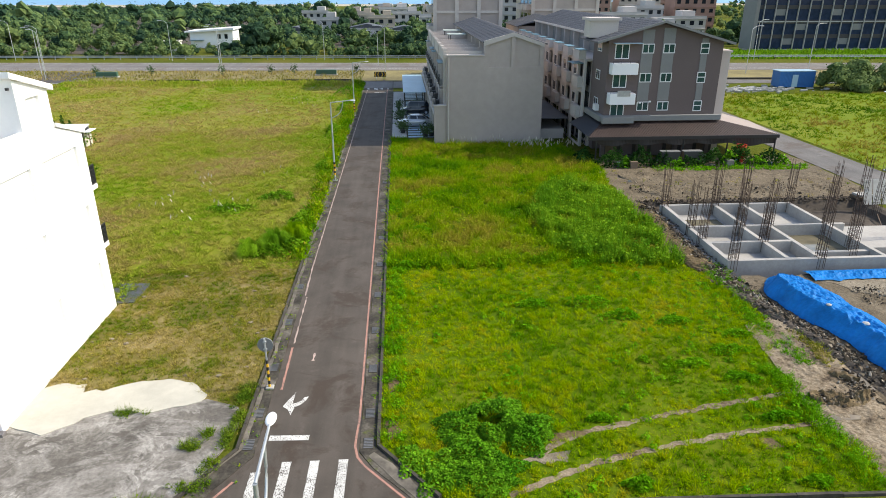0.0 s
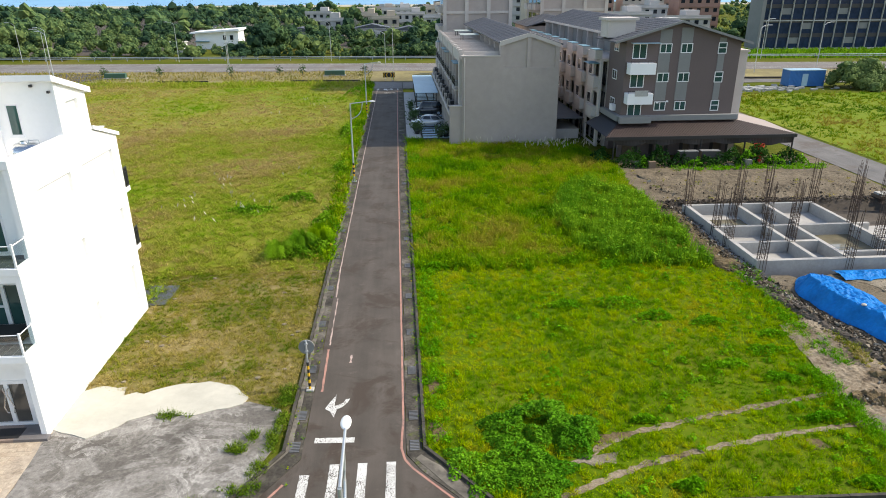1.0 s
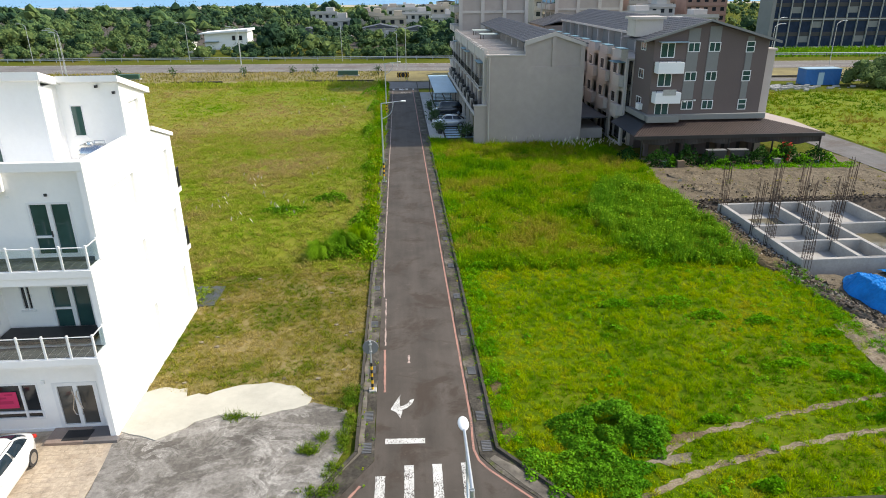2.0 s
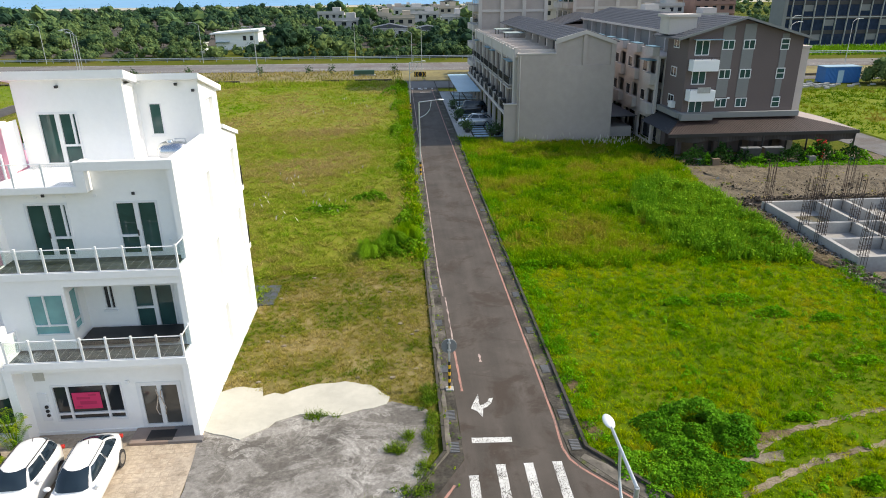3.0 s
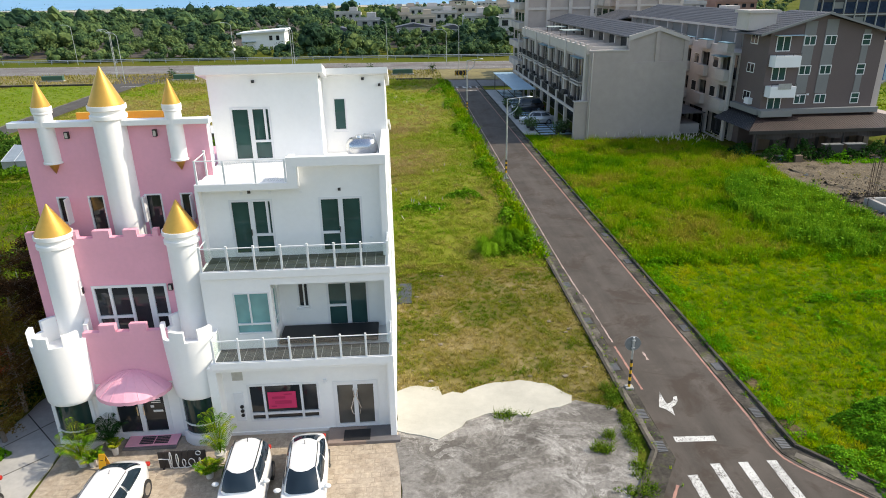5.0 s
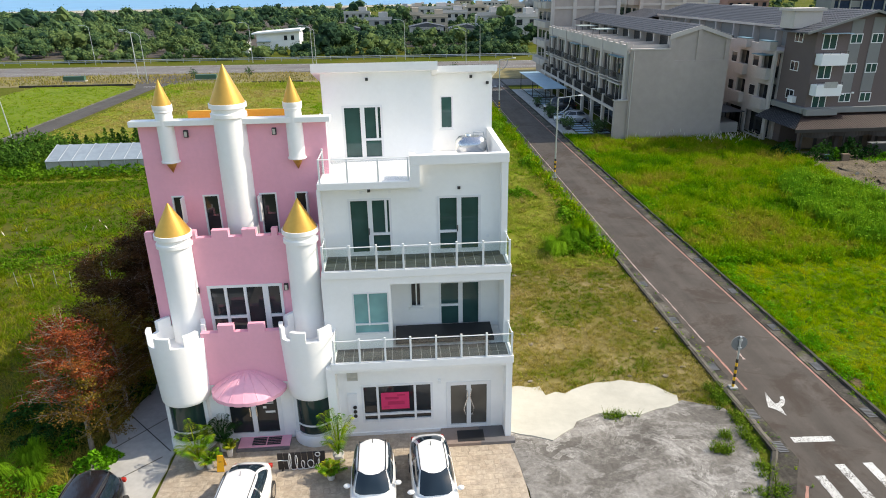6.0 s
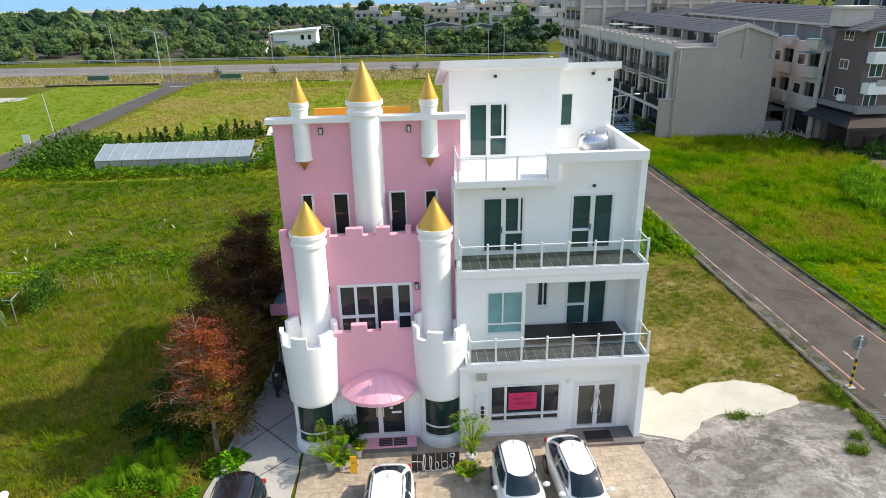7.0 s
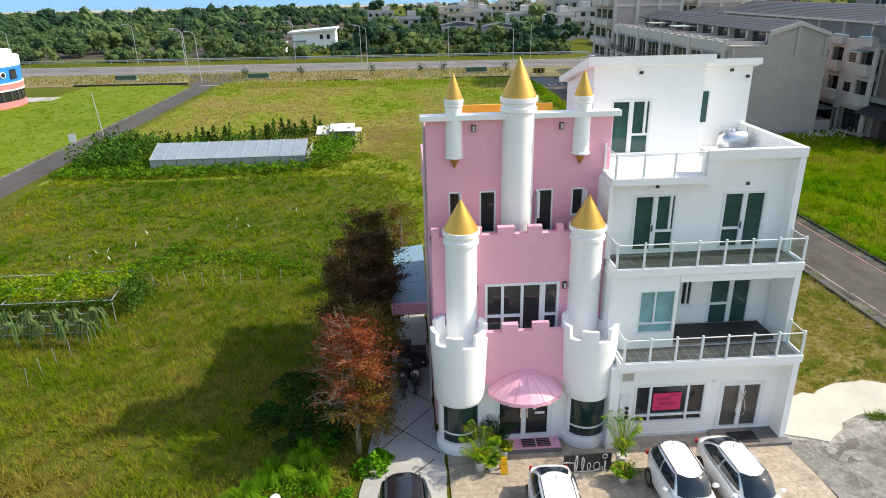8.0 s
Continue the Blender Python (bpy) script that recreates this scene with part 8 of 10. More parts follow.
def grey_row():
    h = thing("grey_row_house", (10.4, 90, 0), "grey rendered four-storey row with a tiled roof", "house")
    gable("end_wall", [(5.1, 0), (15.75, 0), (15.6, 10.6), (12.3, 11.75), (9.15, 10.85), (9.15, 9.5), (5.1, 9.45)], 72.6, 72.95, GREY_WALL, h)
    # raised strips on the gable
    gable("gable_trim", [(9.1, 10.45), (12.3, 11.42), (15.62, 10.3), (15.62, 10.68), (12.3, 11.82), (9.1, 10.95)], 72.38, 72.6, GREY_TRIM, h)
    # raised frame round two sunk panels
    box("strip", 9.15, 9.65, 72.45, 72.6, 8.25, 10.75, GREY_WALL, h)
    box("strip", 12.05, 12.5, 72.45, 72.6, 8.25, 11.5, GREY_WALL, h)
    box("strip", 15.15, 15.62, 72.45, 72.6, 8.25, 10.45, GREY_WALL, h)
    box("lower_skin", 5.12, 15.66, 72.45, 72.6, 0.0, 8.25, GREY_WALL, h)
    box("lower_skin", 5.12, 9.15, 72.45, 72.6, 8.25, 9.42, GREY_WALL, h)
    box("cap", 5.0, 9.2, 72.38, 73.0, 9.42, 9.56, GREY_TRIM, h)
    box("low_wing", 3.75, 5.1, 72.65, 73.2, 0, 4.15, GREY_WALL, h)
    box("wing_cap", 3.65, 5.12, 72.55, 73.3, 4.15, 4.25, GREY_TRIM, h)
    box("body", 6.4, 15.7, 72.95, 112.0, 0, 9.2, GREY_WALL, h)
    box("terrace_floor", 4.9, 9.2, 72.95, 112.0, 9.0, 9.22, GREY_TRIM, h)
    box("attic", 9.9, 15.6, 72.95, 112.0, 9.2, 10.6, GREY_WALL, h)
    tiled_slope("roof", 9.0, 10.85, 12.3, 11.85, 72.55, 112.3, ROOF_GREY, h, "grey tiled roof slope")
    tiled_slope("roof", 15.95, 10.62, 12.3, 11.85, 72.55, 112.3, ROOF_GREY, h, "grey tiled roof slope")
    # attic bays behind the terrace
    for k in range(9):
        y = 73.2 + k * 4.3
        box("attic_pier", 9.2, 9.9, y, y + 0.3, 9.2, 10.75, GREY_TRIM, h)
        box("attic_glass", 9.86, 9.89, y + 0.35, y + 4.25, 9.25, 10.7, GLASS_DARK, h)
        if k in (4, 6):
            box("terrace_awning", 6.6, 9.1, y + 0.4, y + 3.4, 10.45, 10.52, AWNING_GREEN, h)
            for yy in (y + 0.5, y + 3.5):
                tube("awning_post", [(6.9, yy, 9.2), (6.9, yy, 10.45)], 0.05, BLACK, h, 6)
        box("terrace_divider", 5.3, 9.2, y - 0.05, y + 0.05, 9.2, 9.9, GREY_TRIM, h)
    # street face: an upper wall with tall dark windows between fins, over a deep first-floor balcony on columns
    box("recess_wall", 6.2, 6.4, 73.2, 112.0, 0.0, 9.2, GREY_WALL, h)
    box("balcony_slab", 3.75, 6.2, 73.2, 112.0, 3.0, 3.28, GREY_TRIM, h)
    for k in range(5):
        y, end = 73.2 + k * 9.0, min(82.2 + k * 9.0, 112.0)
        box("pier", 4.78, 5.2, y, y + 0.75, 3.28, 9.85, GREY_TRIM, h)
        for q in range(4):
            if y + q * 2.25 < 111.4:
                box("parapet_block", 4.78, 5.15, y + q * 2.25 + 0.05, y + q * 2.25 + 0.5, 9.85, 10.1, GREY_TRIM, h)
        for yy in (y - 0.3, y + 4.2):
            if yy < 111.5:
                box("column", 3.78, 4.12, yy, yy + 0.36, 0.0, 4.25, GREY_TRIM, h)
        box("parapet", 4.86, 5.1, y + 0.75, end, 8.75, 9.85, GREY_TRIM, h)
        box("shop_opening", 6.15, 6.2, y + 0.3, end - 0.2, 0.1, 2.9, GLASS_DARK, h)
        rects = [(y + 0.1, end - 0.3, 4.05, 4.12)] + [(y + 0.15 + q * 0.15, y + 0.19 + q * 0.15, 3.28, 4.06) for q in range(int((end - y - 0.4) / 0.15))]
        lattice("balcony_railing", "x", 3.92, 0.04, rects, BLACK, h)
        holes = [(y + a, min(y + b, end - 0.3), z0, z1) for z0, z1 in ((3.32, 5.55), (6.05, 8.45)) for a, b in ((1.0, 5.1), (6.0, 8.75)) if y + a < end - 0.6]
        wall_holes("bay_wall", "x", 4.95, 0.22, y + 0.75, end, 3.28, 8.75, holes, GREY_WALL, h)
        box("bay_fin", 4.80, 4.95, y + 5.35, y + 5.7, 3.3, 8.75, GREY_TRIM, h)
        for q, (a, b, z0, z1) in enumerate(holes):
            g_ = box("bay_window", 5.12, 5.15, a, b, z0, z1, GLASS_DARK, h)
            n_ = 3 if b - a > 3 else 2
            for c in range(1, n_):
                box("window_bar", 5.02, 5.10, a + (b - a) * c / n_ - 0.05, a + (b - a) * c / n_ + 0.05, z0, z1, GREY_TRIM, g_)
            if z0 > 6:
                box("window_ledge", 4.4, 4.95, a, b, 5.62, 5.78, GREY_TRIM, h)
                box("window_ledge", 4.4, 4.95, a, b, 6.0, 6.1, GREY_TRIM, h)
                rects = [(a, b, 6.88, 6.94)] + [(a + 0.02 + c * 0.2, a + 0.05 + c * 0.2, 6.1, 6.9) for c in range(int((b - a) / 0.2))]
                lattice("window_cage", "x", 4.42, 0.03, rects, BLACK, h)
                if q % 2 == k % 2:
                    box("bay_awning", 4.3, 4.95, a + 0.2, b - 0.2, 8.5, 8.56, ROOF_TEAL, h)
                box("aircon", 4.5, 4.9, a + 0.2, a + 0.95, 6.12, 6.7, STRIP_GREY, h)
        for q, c in enumerate((1.6, 3.2, 6.4, 7.6)):
            if y + c < end - 1:
                box("balcony_cabinet" if q % 2 else "balcony_planter", 4.15, 4.55, y + c, y + c + 0.9, 3.28, 3.9 + 0.3 * ((q + k) % 3), PLASTIC_DARK, h)
    tube("downpipe", [(5.32, 72.38, 9.3), (5.32, 72.38, 0.2)], 0.06, GREY_TRIM, h)
    return h


grey_row()
# tiled forecourt in front of the row
tagged(sheet("row_forecourt", [(-1.15, 75.8), (4.9, 75.6), (4.9, 113), (-1.1, 113)], 0.03, GUTTER, 0.1), "tiled forecourt of the grey row", "paving", kind="structure")
for k in range(26):
    for j in range(3):
        if j == 0 or k % 7 != 5:
            b_ = box("slab", -1.0 + j * 1.9 if j else -1.0, -1.0 + j * 1.9 + 1.7, 76.0 + k * 1.4, 76.0 + k * 1.4 + (0.8 if j else 1.36), 0.03, 0.045, ROOF_BLUE if j else PATH_PALE)
            b_.parent = bpy.data.objects["row_forecourt"]
cp = thing("carport", (2.2, 104, 0), "carport with a pale blue sheet roof", "carport")
for k in range(22):
    box("roof_sheet", 0.5, 3.7, 93.5 + k * 0.92, 93.5 + k * 0.92 + 0.88, 2.62, 2.68, ROOF_BLUE, cp)
for x in (0.7, 3.5):
    for y in (93.8, 103, 113):
        tube("post", [(x, y, 0), (x, y, 2.62)], 0.06, BLACK, cp, 6)
for i, (x, y) in enumerate(((0.3, 78.5), (0.2, 80.0), (-0.2, 86), (0.2, 88.5), (-0.1, 95), (3.6, 76.6), (4.1, 78.0), (2.9, 76.3))):
    t = thing("potted_shrub", (x, y, 0.03), "dark green shrub in a pot on the tiled forecourt", "potted plant", "shrubs before the grey row")
    lathe("pot", x, y, [(0.25, 0.03), (0.34, 0.45), (0, 0.42)], PLASTIC_DARK, t, 14, cap=False)
    tri_mesh("foliage", leaves(np.array([x, y, 0.85]) + RNG.normal(size=(260, 3)) * np.array([0.35, 0.35, 0.3]), 0.22, 0.3), 4, G_WOODS, None, t)


def brown_house():
    h = thing("brown_row_house", (26, 75, 0), "brown-grey rendered four-storey row end with balconies", "house")
    gable("end_wall", [(20.3, 3.6), (31.7, 3.6), (31.7, 11.3), (25.4, 13.05), (20.3, 11.5)], 65.0, 65.3, BROWN_WALL, h)
    box("body", 20.32, 31.68, 65.3, 70.2, 3.55, 11.2, BROWN_WALL, h)
    box("ground_storey", 20.6, 31.4, 69.0, 70.2, 0.0, 3.55, BROWN_WALL, h)
    for x in (20.6, 24.4, 28.2, 31.5):
        box("ground_pier", x - 0.2, x + 0.2, 65.1, 65.5, 0.0, 3.55, BROWN_WALL, h)
    box("beige_wing", 31.7, 33.0, 65.9, 78.0, 0.0, 10.2, BEIGE_WALL, h)
    box("wing_cap", 31.6, 33.15, 65.8, 78.0, 10.2, 10.4, BEIGE_WALL, h)
    tiled_slope("roof", 19.0, 11.35, 25.4, 13.25, 64.4, 71.2, ROOF_GREY, h, "grey tiled roof slope")
    tiled_slope("roof", 32.6, 11.2, 25.4, 13.25, 64.4, 71.2, ROOF_GREY, h, "grey tiled roof slope")
    gable("barge_board", [(19.0, 11.2), (25.4, 13.08), (32.6, 11.02), (32.6, 11.25), (25.4, 13.3), (19.0, 11.42)], 64.3, 64.42, STRIP_GREY, h)
    for a, b, top in ((23.55, 24.7, 12.45), (25.62, 26.78, 12.6), (29.5, 30.15, 11.65)):
        box("grey_strip", a, b, 64.96, 65.0, 5.7, top, STRIP_GREY, h)
    for z in (4.72, 7.5, 10.25):
        for a, b in ((23.62, 24.8), (25.7, 26.85)):
            window(h, "y", 64.955, a, b, z, z + 0.9, cols=(((a + b) / 2, z, z + 0.9),), frame_w=0.075, glass=GLASS_GREEN, depth=0.02)
        window(h, "y", 64.955, 29.42, 30.28, z - 0.1, z + 0.95, rows=((z + 0.45, 29.42, 30.28),), frame_w=0.075, glass=GLASS_GREEN, depth=0.02)
        window(h, "y", 64.985, 20.95, 22.35, z - 0.5, z + 0.92, cols=((21.65, z - 0.5, z + 0.92),), frame_w=0.075, glass=GLASS_GREEN, depth=0.02, name="balcony_door")
        window(h, "x", 20.3, 67.2, 68.6, z, z + 0.95, face=-1, cols=((67.9, z, z + 0.95),), frame_w=0.08, glass=GLASS_DARK, depth=0.02)
    for z in (5.5, 8.35):
        b = box("balcony", 20.5, 23.05, 63.9, 64.98, z, z + 1.05, WHITE_TRIM, h, 0.02, "white rendered balcony box")
        tube("rail", [(20.5, 63.95, z + 1.3), (23.05, 63.95, z + 1.3)], 0.03, BLACK, b, 6)
        for x in (20.55, 21.3, 22.2, 23.0):
            tube("rail_post", [(x, 63.95, z + 1.05), (x, 63.95, z + 1.3)], 0.02, BLACK, b, 6)
    box("laundry", 21.2, 22.5, 63.86, 63.9, 6.3, 6.85, PATH_CONC, h, 0.01, "pale cloth hung over the balcony rail")
    box("window_awning", 20.7, 23.4, 64.2, 65.0, 11.2, 11.26, ROOF_BLUE, h)
    box("band", 19.8, 32.3, 64.6, 65.0, 3.75, 4.3, STRIP_GREY, h, 0.04)
    box("bay_band", 20.0, 23.2, 64.1, 64.6, 3.6, 4.25, STRIP_GREY, h, 0.04)
    box("side_band", 19.8, 20.3, 65.0, 70.2, 3.75, 4.3, STRIP_GREY, h)
    box("chimney", 18.95, 21.7, 67.0, 69.4, 11.6, 13.2, GREY_TRIM, h)
    box("chimney_cap", 18.7, 21.95, 66.8, 69.6, 13.2, 13.45, GREY_TRIM, h)
    box("aircon", 19.9, 20.3, 66.6, 67.5, 4.5, 5.1, WHITE_TRIM, h)
    for x, y, z in ((23.9, 64.95, 5.45), (24.9, 64.95, 5.55)):
        box("wall_lamp", x - 0.1, x + 0.1, y - 0.12, y, z, z + 0.15, WHITE_TRIM, h)
    # ribbed canopy round the ground storey
    bm = bmesh.new()
    n = 120
    for k in range(n):
        xa, xb = 18.3 + 19.3 * k / n, 18.3 + 19.3 * (k + 0.62) / n
        yb = min(65.0, 62.65 + (xa - 18.3) * 1.2) if xa < 32.4 else 65.0 - (xa - 32.4) / 5.2 * 2.38
        zb = 2.57 + 1.05 * (yb - 62.6) / 2.4
        vs = [bm.verts.new(p) for p in ((xa, 62.6, 2.55), (xb, 62.6, 2.55), (xb, yb, zb), (xa, yb, zb), (xa, 62.6, 2.60), (xb, 62.6, 2.60), (xb, yb, zb + 0.05), (xa, yb, zb + 0.05))]
        for f in ((0, 1, 2, 3), (4, 7, 6, 5), (0, 4, 5, 1), (1, 5, 6, 2), (2, 6, 7, 3), (3, 7, 4, 0)):
            bm.faces.new([vs[i] for i in f])
        xc = 18.3 + 19.3 * (k + 1) / n
        vs = [bm.verts.new(p) for p in ((xb, 62.6, 2.57), (xc, 62.6, 2.57), (xc, yb, zb + 0.02), (xb, yb, zb + 0.02))]
        bm.faces.new(vs)
    part("canopy", bm, ROOF_RUST, h, "rusty brown ribbed canopy")
    box("canopy_fascia", 18.3, 37.6, 62.5, 62.6, 2.3, 2.62, BLACK, h)
    raw("canopy_side", [(32.4, 65.0, 3.66), (37.6, 62.6, 2.6), (38.2, 70, 2.6), (32.9, 78, 3.66)], [(0, 1, 2, 3)], CANOPY_TAN, h)
    bm = bmesh.new()
    for k in range(26):
        y = 62.62 + k * 0.3
        xi = min(20.3, 18.32 + (y - 62.6) / 1.2)
        zi = 2.6 + (xi - 18.3) * 0.5
        vs = [bm.verts.new(p) for p in ((18.3, y, 2.6), (18.3, y + 0.15, 2.66), (18.3, y + 0.3, 2.6), (xi, y + 0.3, zi), (xi, y + 0.15, zi + 0.06), (xi, y, zi))]
        bm.faces.new((vs[0], vs[1], vs[4], vs[5]))
        bm.faces.new((vs[1], vs[2], vs[3], vs[4]))
    part("canopy_left", bm, BLACK, h)
    # black shade netting that sags below the eave
    vs, fs = [], []
    for k in range(61):
        f = k / 60
        x = 19.1 + 18.4 * f
        sag = 0.55 + 0.22 * abs(math.sin(f * 17)) + (0.25 * math.sin((f - 0.72) / 0.28 * math.pi) if f > 0.72 else 0)
        vs += [(x, 62.72, 2.45), (x, 62.78 + 0.1 * math.sin(f * 40), 2.45 - sag)]
        if k:
            fs.append((2 * k - 2, 2 * k, 2 * k + 1, 2 * k - 1))
    raw("shade_net", vs, fs, SIGN_DARK, h, "sagging black shade net under the eave")
    # near-black wall added to give the deep shade under the canopy
    box("canopy_shade_wall", 20.6, 32.2, 65.55, 65.75, 0.0, 3.5, SIGN_DARK, h)
    for k in range(7):
        box("store_door", 21.0 + k * 1.6, 22.2 + k * 1.6, 65.5, 65.55, 0.05, 2.2, BROWN_WALL if k % 2 else WOOD, h)
    for x in (19.2, 23.5, 28.0, 32.5, 37.4):
        tube("canopy_post", [(x, 62.8, 0), (x, 62.8, 2.5)], 0.08, BLACK, h, 8)
    # pale row behind, facing the grey row, with balcony boxes, a terrace and a set-back attic
    box("row_body", 20.35, 31.6, 70.2, 110, 0, 9.2, ROW_PALE, h)
    box("row_attic", 22.6, 31.4, 71.2, 110, 9.2, 11.5, GREY_WALL, h)
    tiled_slope("row_roof", 21.9, 11.5, 26.4, 13.0, 71.2, 110.4, ROOF_GREY, h, "grey tiled roof slope")
    tiled_slope("row_roof", 32.0, 11.3, 26.4, 13.0, 71.2, 110.4, ROOF_GREY, h, "grey tiled roof slope")
    box("row_eave", 21.8, 21.95, 71.2, 110.4, 11.25, 11.5, GREY_TRIM, h)
    holes = []
    for k in range(8):
        y = 70.4 + k * 4.9
        holes += [(y + 0.4, y + 4.4, 0.1, 2.6)]
        for z in (3.3, 6.4):
            holes += [(y + 0.35, y + 2.35, z + 0.1, z + 2.4), (y + 3.0, y + 4.3, z + 0.9, z + 2.1)]
    wall_holes("row_facade", "x", 19.5, 0.25, 70.2, 109.8, 0.0, 9.2, holes, ROW_PALE, h)
    for k in range(8):
        y = 70.4 + k * 4.9
        box("attic_fin", 21.9, 22.6, y + 4.6, y + 4.85, 9.2, 11.3, ROW_PALE, h)
        box("attic_panel", 22.52, 22.6, y + 0.5, y + 4.4, 9.4, 11.2, STRIP_GREY, h)
        for lvl, z in enumerate((3.3, 6.4)):
            box("row_balcony", 18.95, 19.5, y + 0.25, y + 2.45, z - 0.15, z + 1.0, ROW_PALE, h, 0.03)
            box("row_opening", 20.27, 20.36, y + 0.35, y + 2.4, z + 0.05, z + 2.45, GLASS_DARK, h)
            fr_ = box("row_window_frame", 19.56, 19.64, y + 3.0, y + 4.3, z + 0.9, z + 2.1, FRAME, h)
            box("pane", 19.54, 19.56, y + 3.08, y + 4.22, z + 0.98, z + 2.02, GLASS_DARK, fr_)
        box("row_parapet", 18.95, 19.7, y + 0.2, y + 2.5, 9.2, 10.1, ROW_PALE, h)
        box("row_parapet", 19.5, 19.7, y + 2.5, y + 5.1, 9.2, 9.8, ROW_PALE, h)
        box("row_skylight", 18.9, 19.75, y + 0.2, y + 2.5, 10.1, 10.17, ROOF_TEAL, h)
        box("row_shop", 20.26, 20.36, y + 0.5, y + 4.3, 0.1, 2.6, GLASS_DARK, h)
    box("row_terrace", 19.6, 22.6, 70.3, 109.8, 9.0, 9.2, GREY_TRIM, h)
    box("row_awning", 18.3, 19.5, 70.6, 72.9, 8.75, 8.82, ROOF_TEAL, h)
    return h


brown_house()
low = thing("low_shed", (17.5, 80, 0), "low dark-roofed shed between the rows", "shed")
box("wall", 15.9, 18.8, 74.5, 88, 0, 1.1, GREY_TRIM, low)
box("roof", 15.8, 19.2, 74.2, 88, 2.3, 2.4, ROOF_GREY, low)
for x in (16.0, 19.0):
    tube("post", [(x, 74.4, 0), (x, 74.4, 2.3)], 0.06, BLACK, low, 6)

# garden and clutter under the canopy
gp = np.concatenate([clump(x, y, rx, ry, hh, n, 0.3) for x, y, rx, ry, hh, n in ((20.5, 61.2, 1.6, 0.8, 1.5, 800), (23.0, 61.2, 1.4, 0.8, 1.8, 800), (25.4, 61.2, 1.3, 0.7, 1.1, 500), (30.3, 61.2, 1.6, 0.8, 1.5, 800), (33.0, 61.2, 1.6, 0.8, 2.0, 1000), (36.0, 61.2, 1.8, 0.8, 1.3, 800), (18.2, 63.5, 1.0, 1.5, 1.2, 600), (28.0, 60.9, 1.3, 0.6, 0.9, 500))])
tri_mesh("garden_shrubs", leaves(gp, 0.24, 0.4), 4, G_SHRUB, ("dark green garden shrubs before the canopy", "shrubs"))
gp = np.concatenate([clump(x, y, rx, ry, hh, n, 0.3) for x, y, rx, ry, hh, n in ((21.8, 60.8, 0.9, 0.5, 1.0, 220), (26.6, 60.6, 0.9, 0.4, 0.8, 200), (31.8, 60.7, 1.0, 0.5, 1.2, 260), (34.6, 60.6, 1.0, 0.5, 1.0, 240), (37.4, 60.9, 0.8, 0.6, 0.9, 200))])
tri_mesh("garden_plants", leaves(gp, 0.26, 0.4), 4, G_BUSH, ("green leafy garden plants before the canopy", "plants"))
sx, sy = sow([(24.0, 59.2), (38.5, 58.8), (39.8, 60.6), (24.0, 60.6)], 9)
co, own = tufts(sx, sy, RNG.uniform(0.15, 0.4, len(sx)), RNG.uniform(0.1, 0.35, len(sx)), 12, 8, 0.06, 0.15)
tri_mesh("garden_grass", co, 3, G_BROAD, ("bright green grass strip before the garden", "grass"), None, RNG.normal(0, 0.1, len(sx))[own])
sx, sy = sow([(18.5, 49.8), (40, 49.8), (40, 59), (19.2, 61)], 0.7)
co, own = tufts(sx, sy, RNG.uniform(0.1, 0.35, len(sx)), RNG.uniform(0.05, 0.2, len(sx)), 10, 6, 0.05, 0.12)
tri_mesh("site_weeds", co, 3, G_DRY, ("sparse dry weeds on the bare site", "weeds"), None, RNG.normal(0, 0.1, len(sx))[own])
RED_PLASTIC = plain("red_plastic", (0.62, 0.05, 0.03), 0.5, var=0.1)
clut = random.Random(5)
for i in range(22):
    x, y = clut.uniform(19.5, 37), clut.uniform(60.4, 64.2)
    s = clut.uniform(0.25, 0.7)
    mt = clut.choice((CONCRETE_OLD, PLASTIC_DARK, PLASTIC_DARK, ROOF_TEAL, WOOD, CONCRETE_OLD))
    b_ = box("storage_box", x - s / 2, x + s / 2, y - s / 2, y + s / 2, 0.0, s * clut.uniform(0.5, 1.0), mt, None, 0.03)
    b_.rotation_euler = (0, 0, 0)
    tagged(b_, "old storage box among garden clutter", "box", "clutter under the canopy")
# two upright boxes like small cages: slatted lid, dark front, no seat
for x in (26.2, 28.4):
    t = thing("garden_bench", (x, 61.6, 0), "grey cage-like box with a slatted top and dark front panel", "bench", "garden benches")
    for k in range(6):
        box("slat", x - 0.95, x + 0.95, 61.2 + k * 0.12, 61.29 + k * 0.12, 1.35, 1.39, STRIP_GREY, t)
    box("front_panel", x - 0.9, x + 0.9, 61.16, 61.2, 0.25, 1.33, PLASTIC_DARK, t)
    for sx in (-0.85, 0.85):
        box("leg", x + sx - 0.05, x + sx + 0.05, 61.3, 61.8, 0, 1.35, WOOD, t)
rc = thing("red_crate", (33.7, 62.2, 0.0), "bright red plastic tub in the garden", "crate")
lathe("tub", 33.7, 62.2, [(0.35, 0.0), (0.48, 1.7), (0.5, 1.75), (0.42, 1.75), (0.4, 1.4), (0.0, 1.35)], RED_PLASTIC, rc, 18, cap=False)


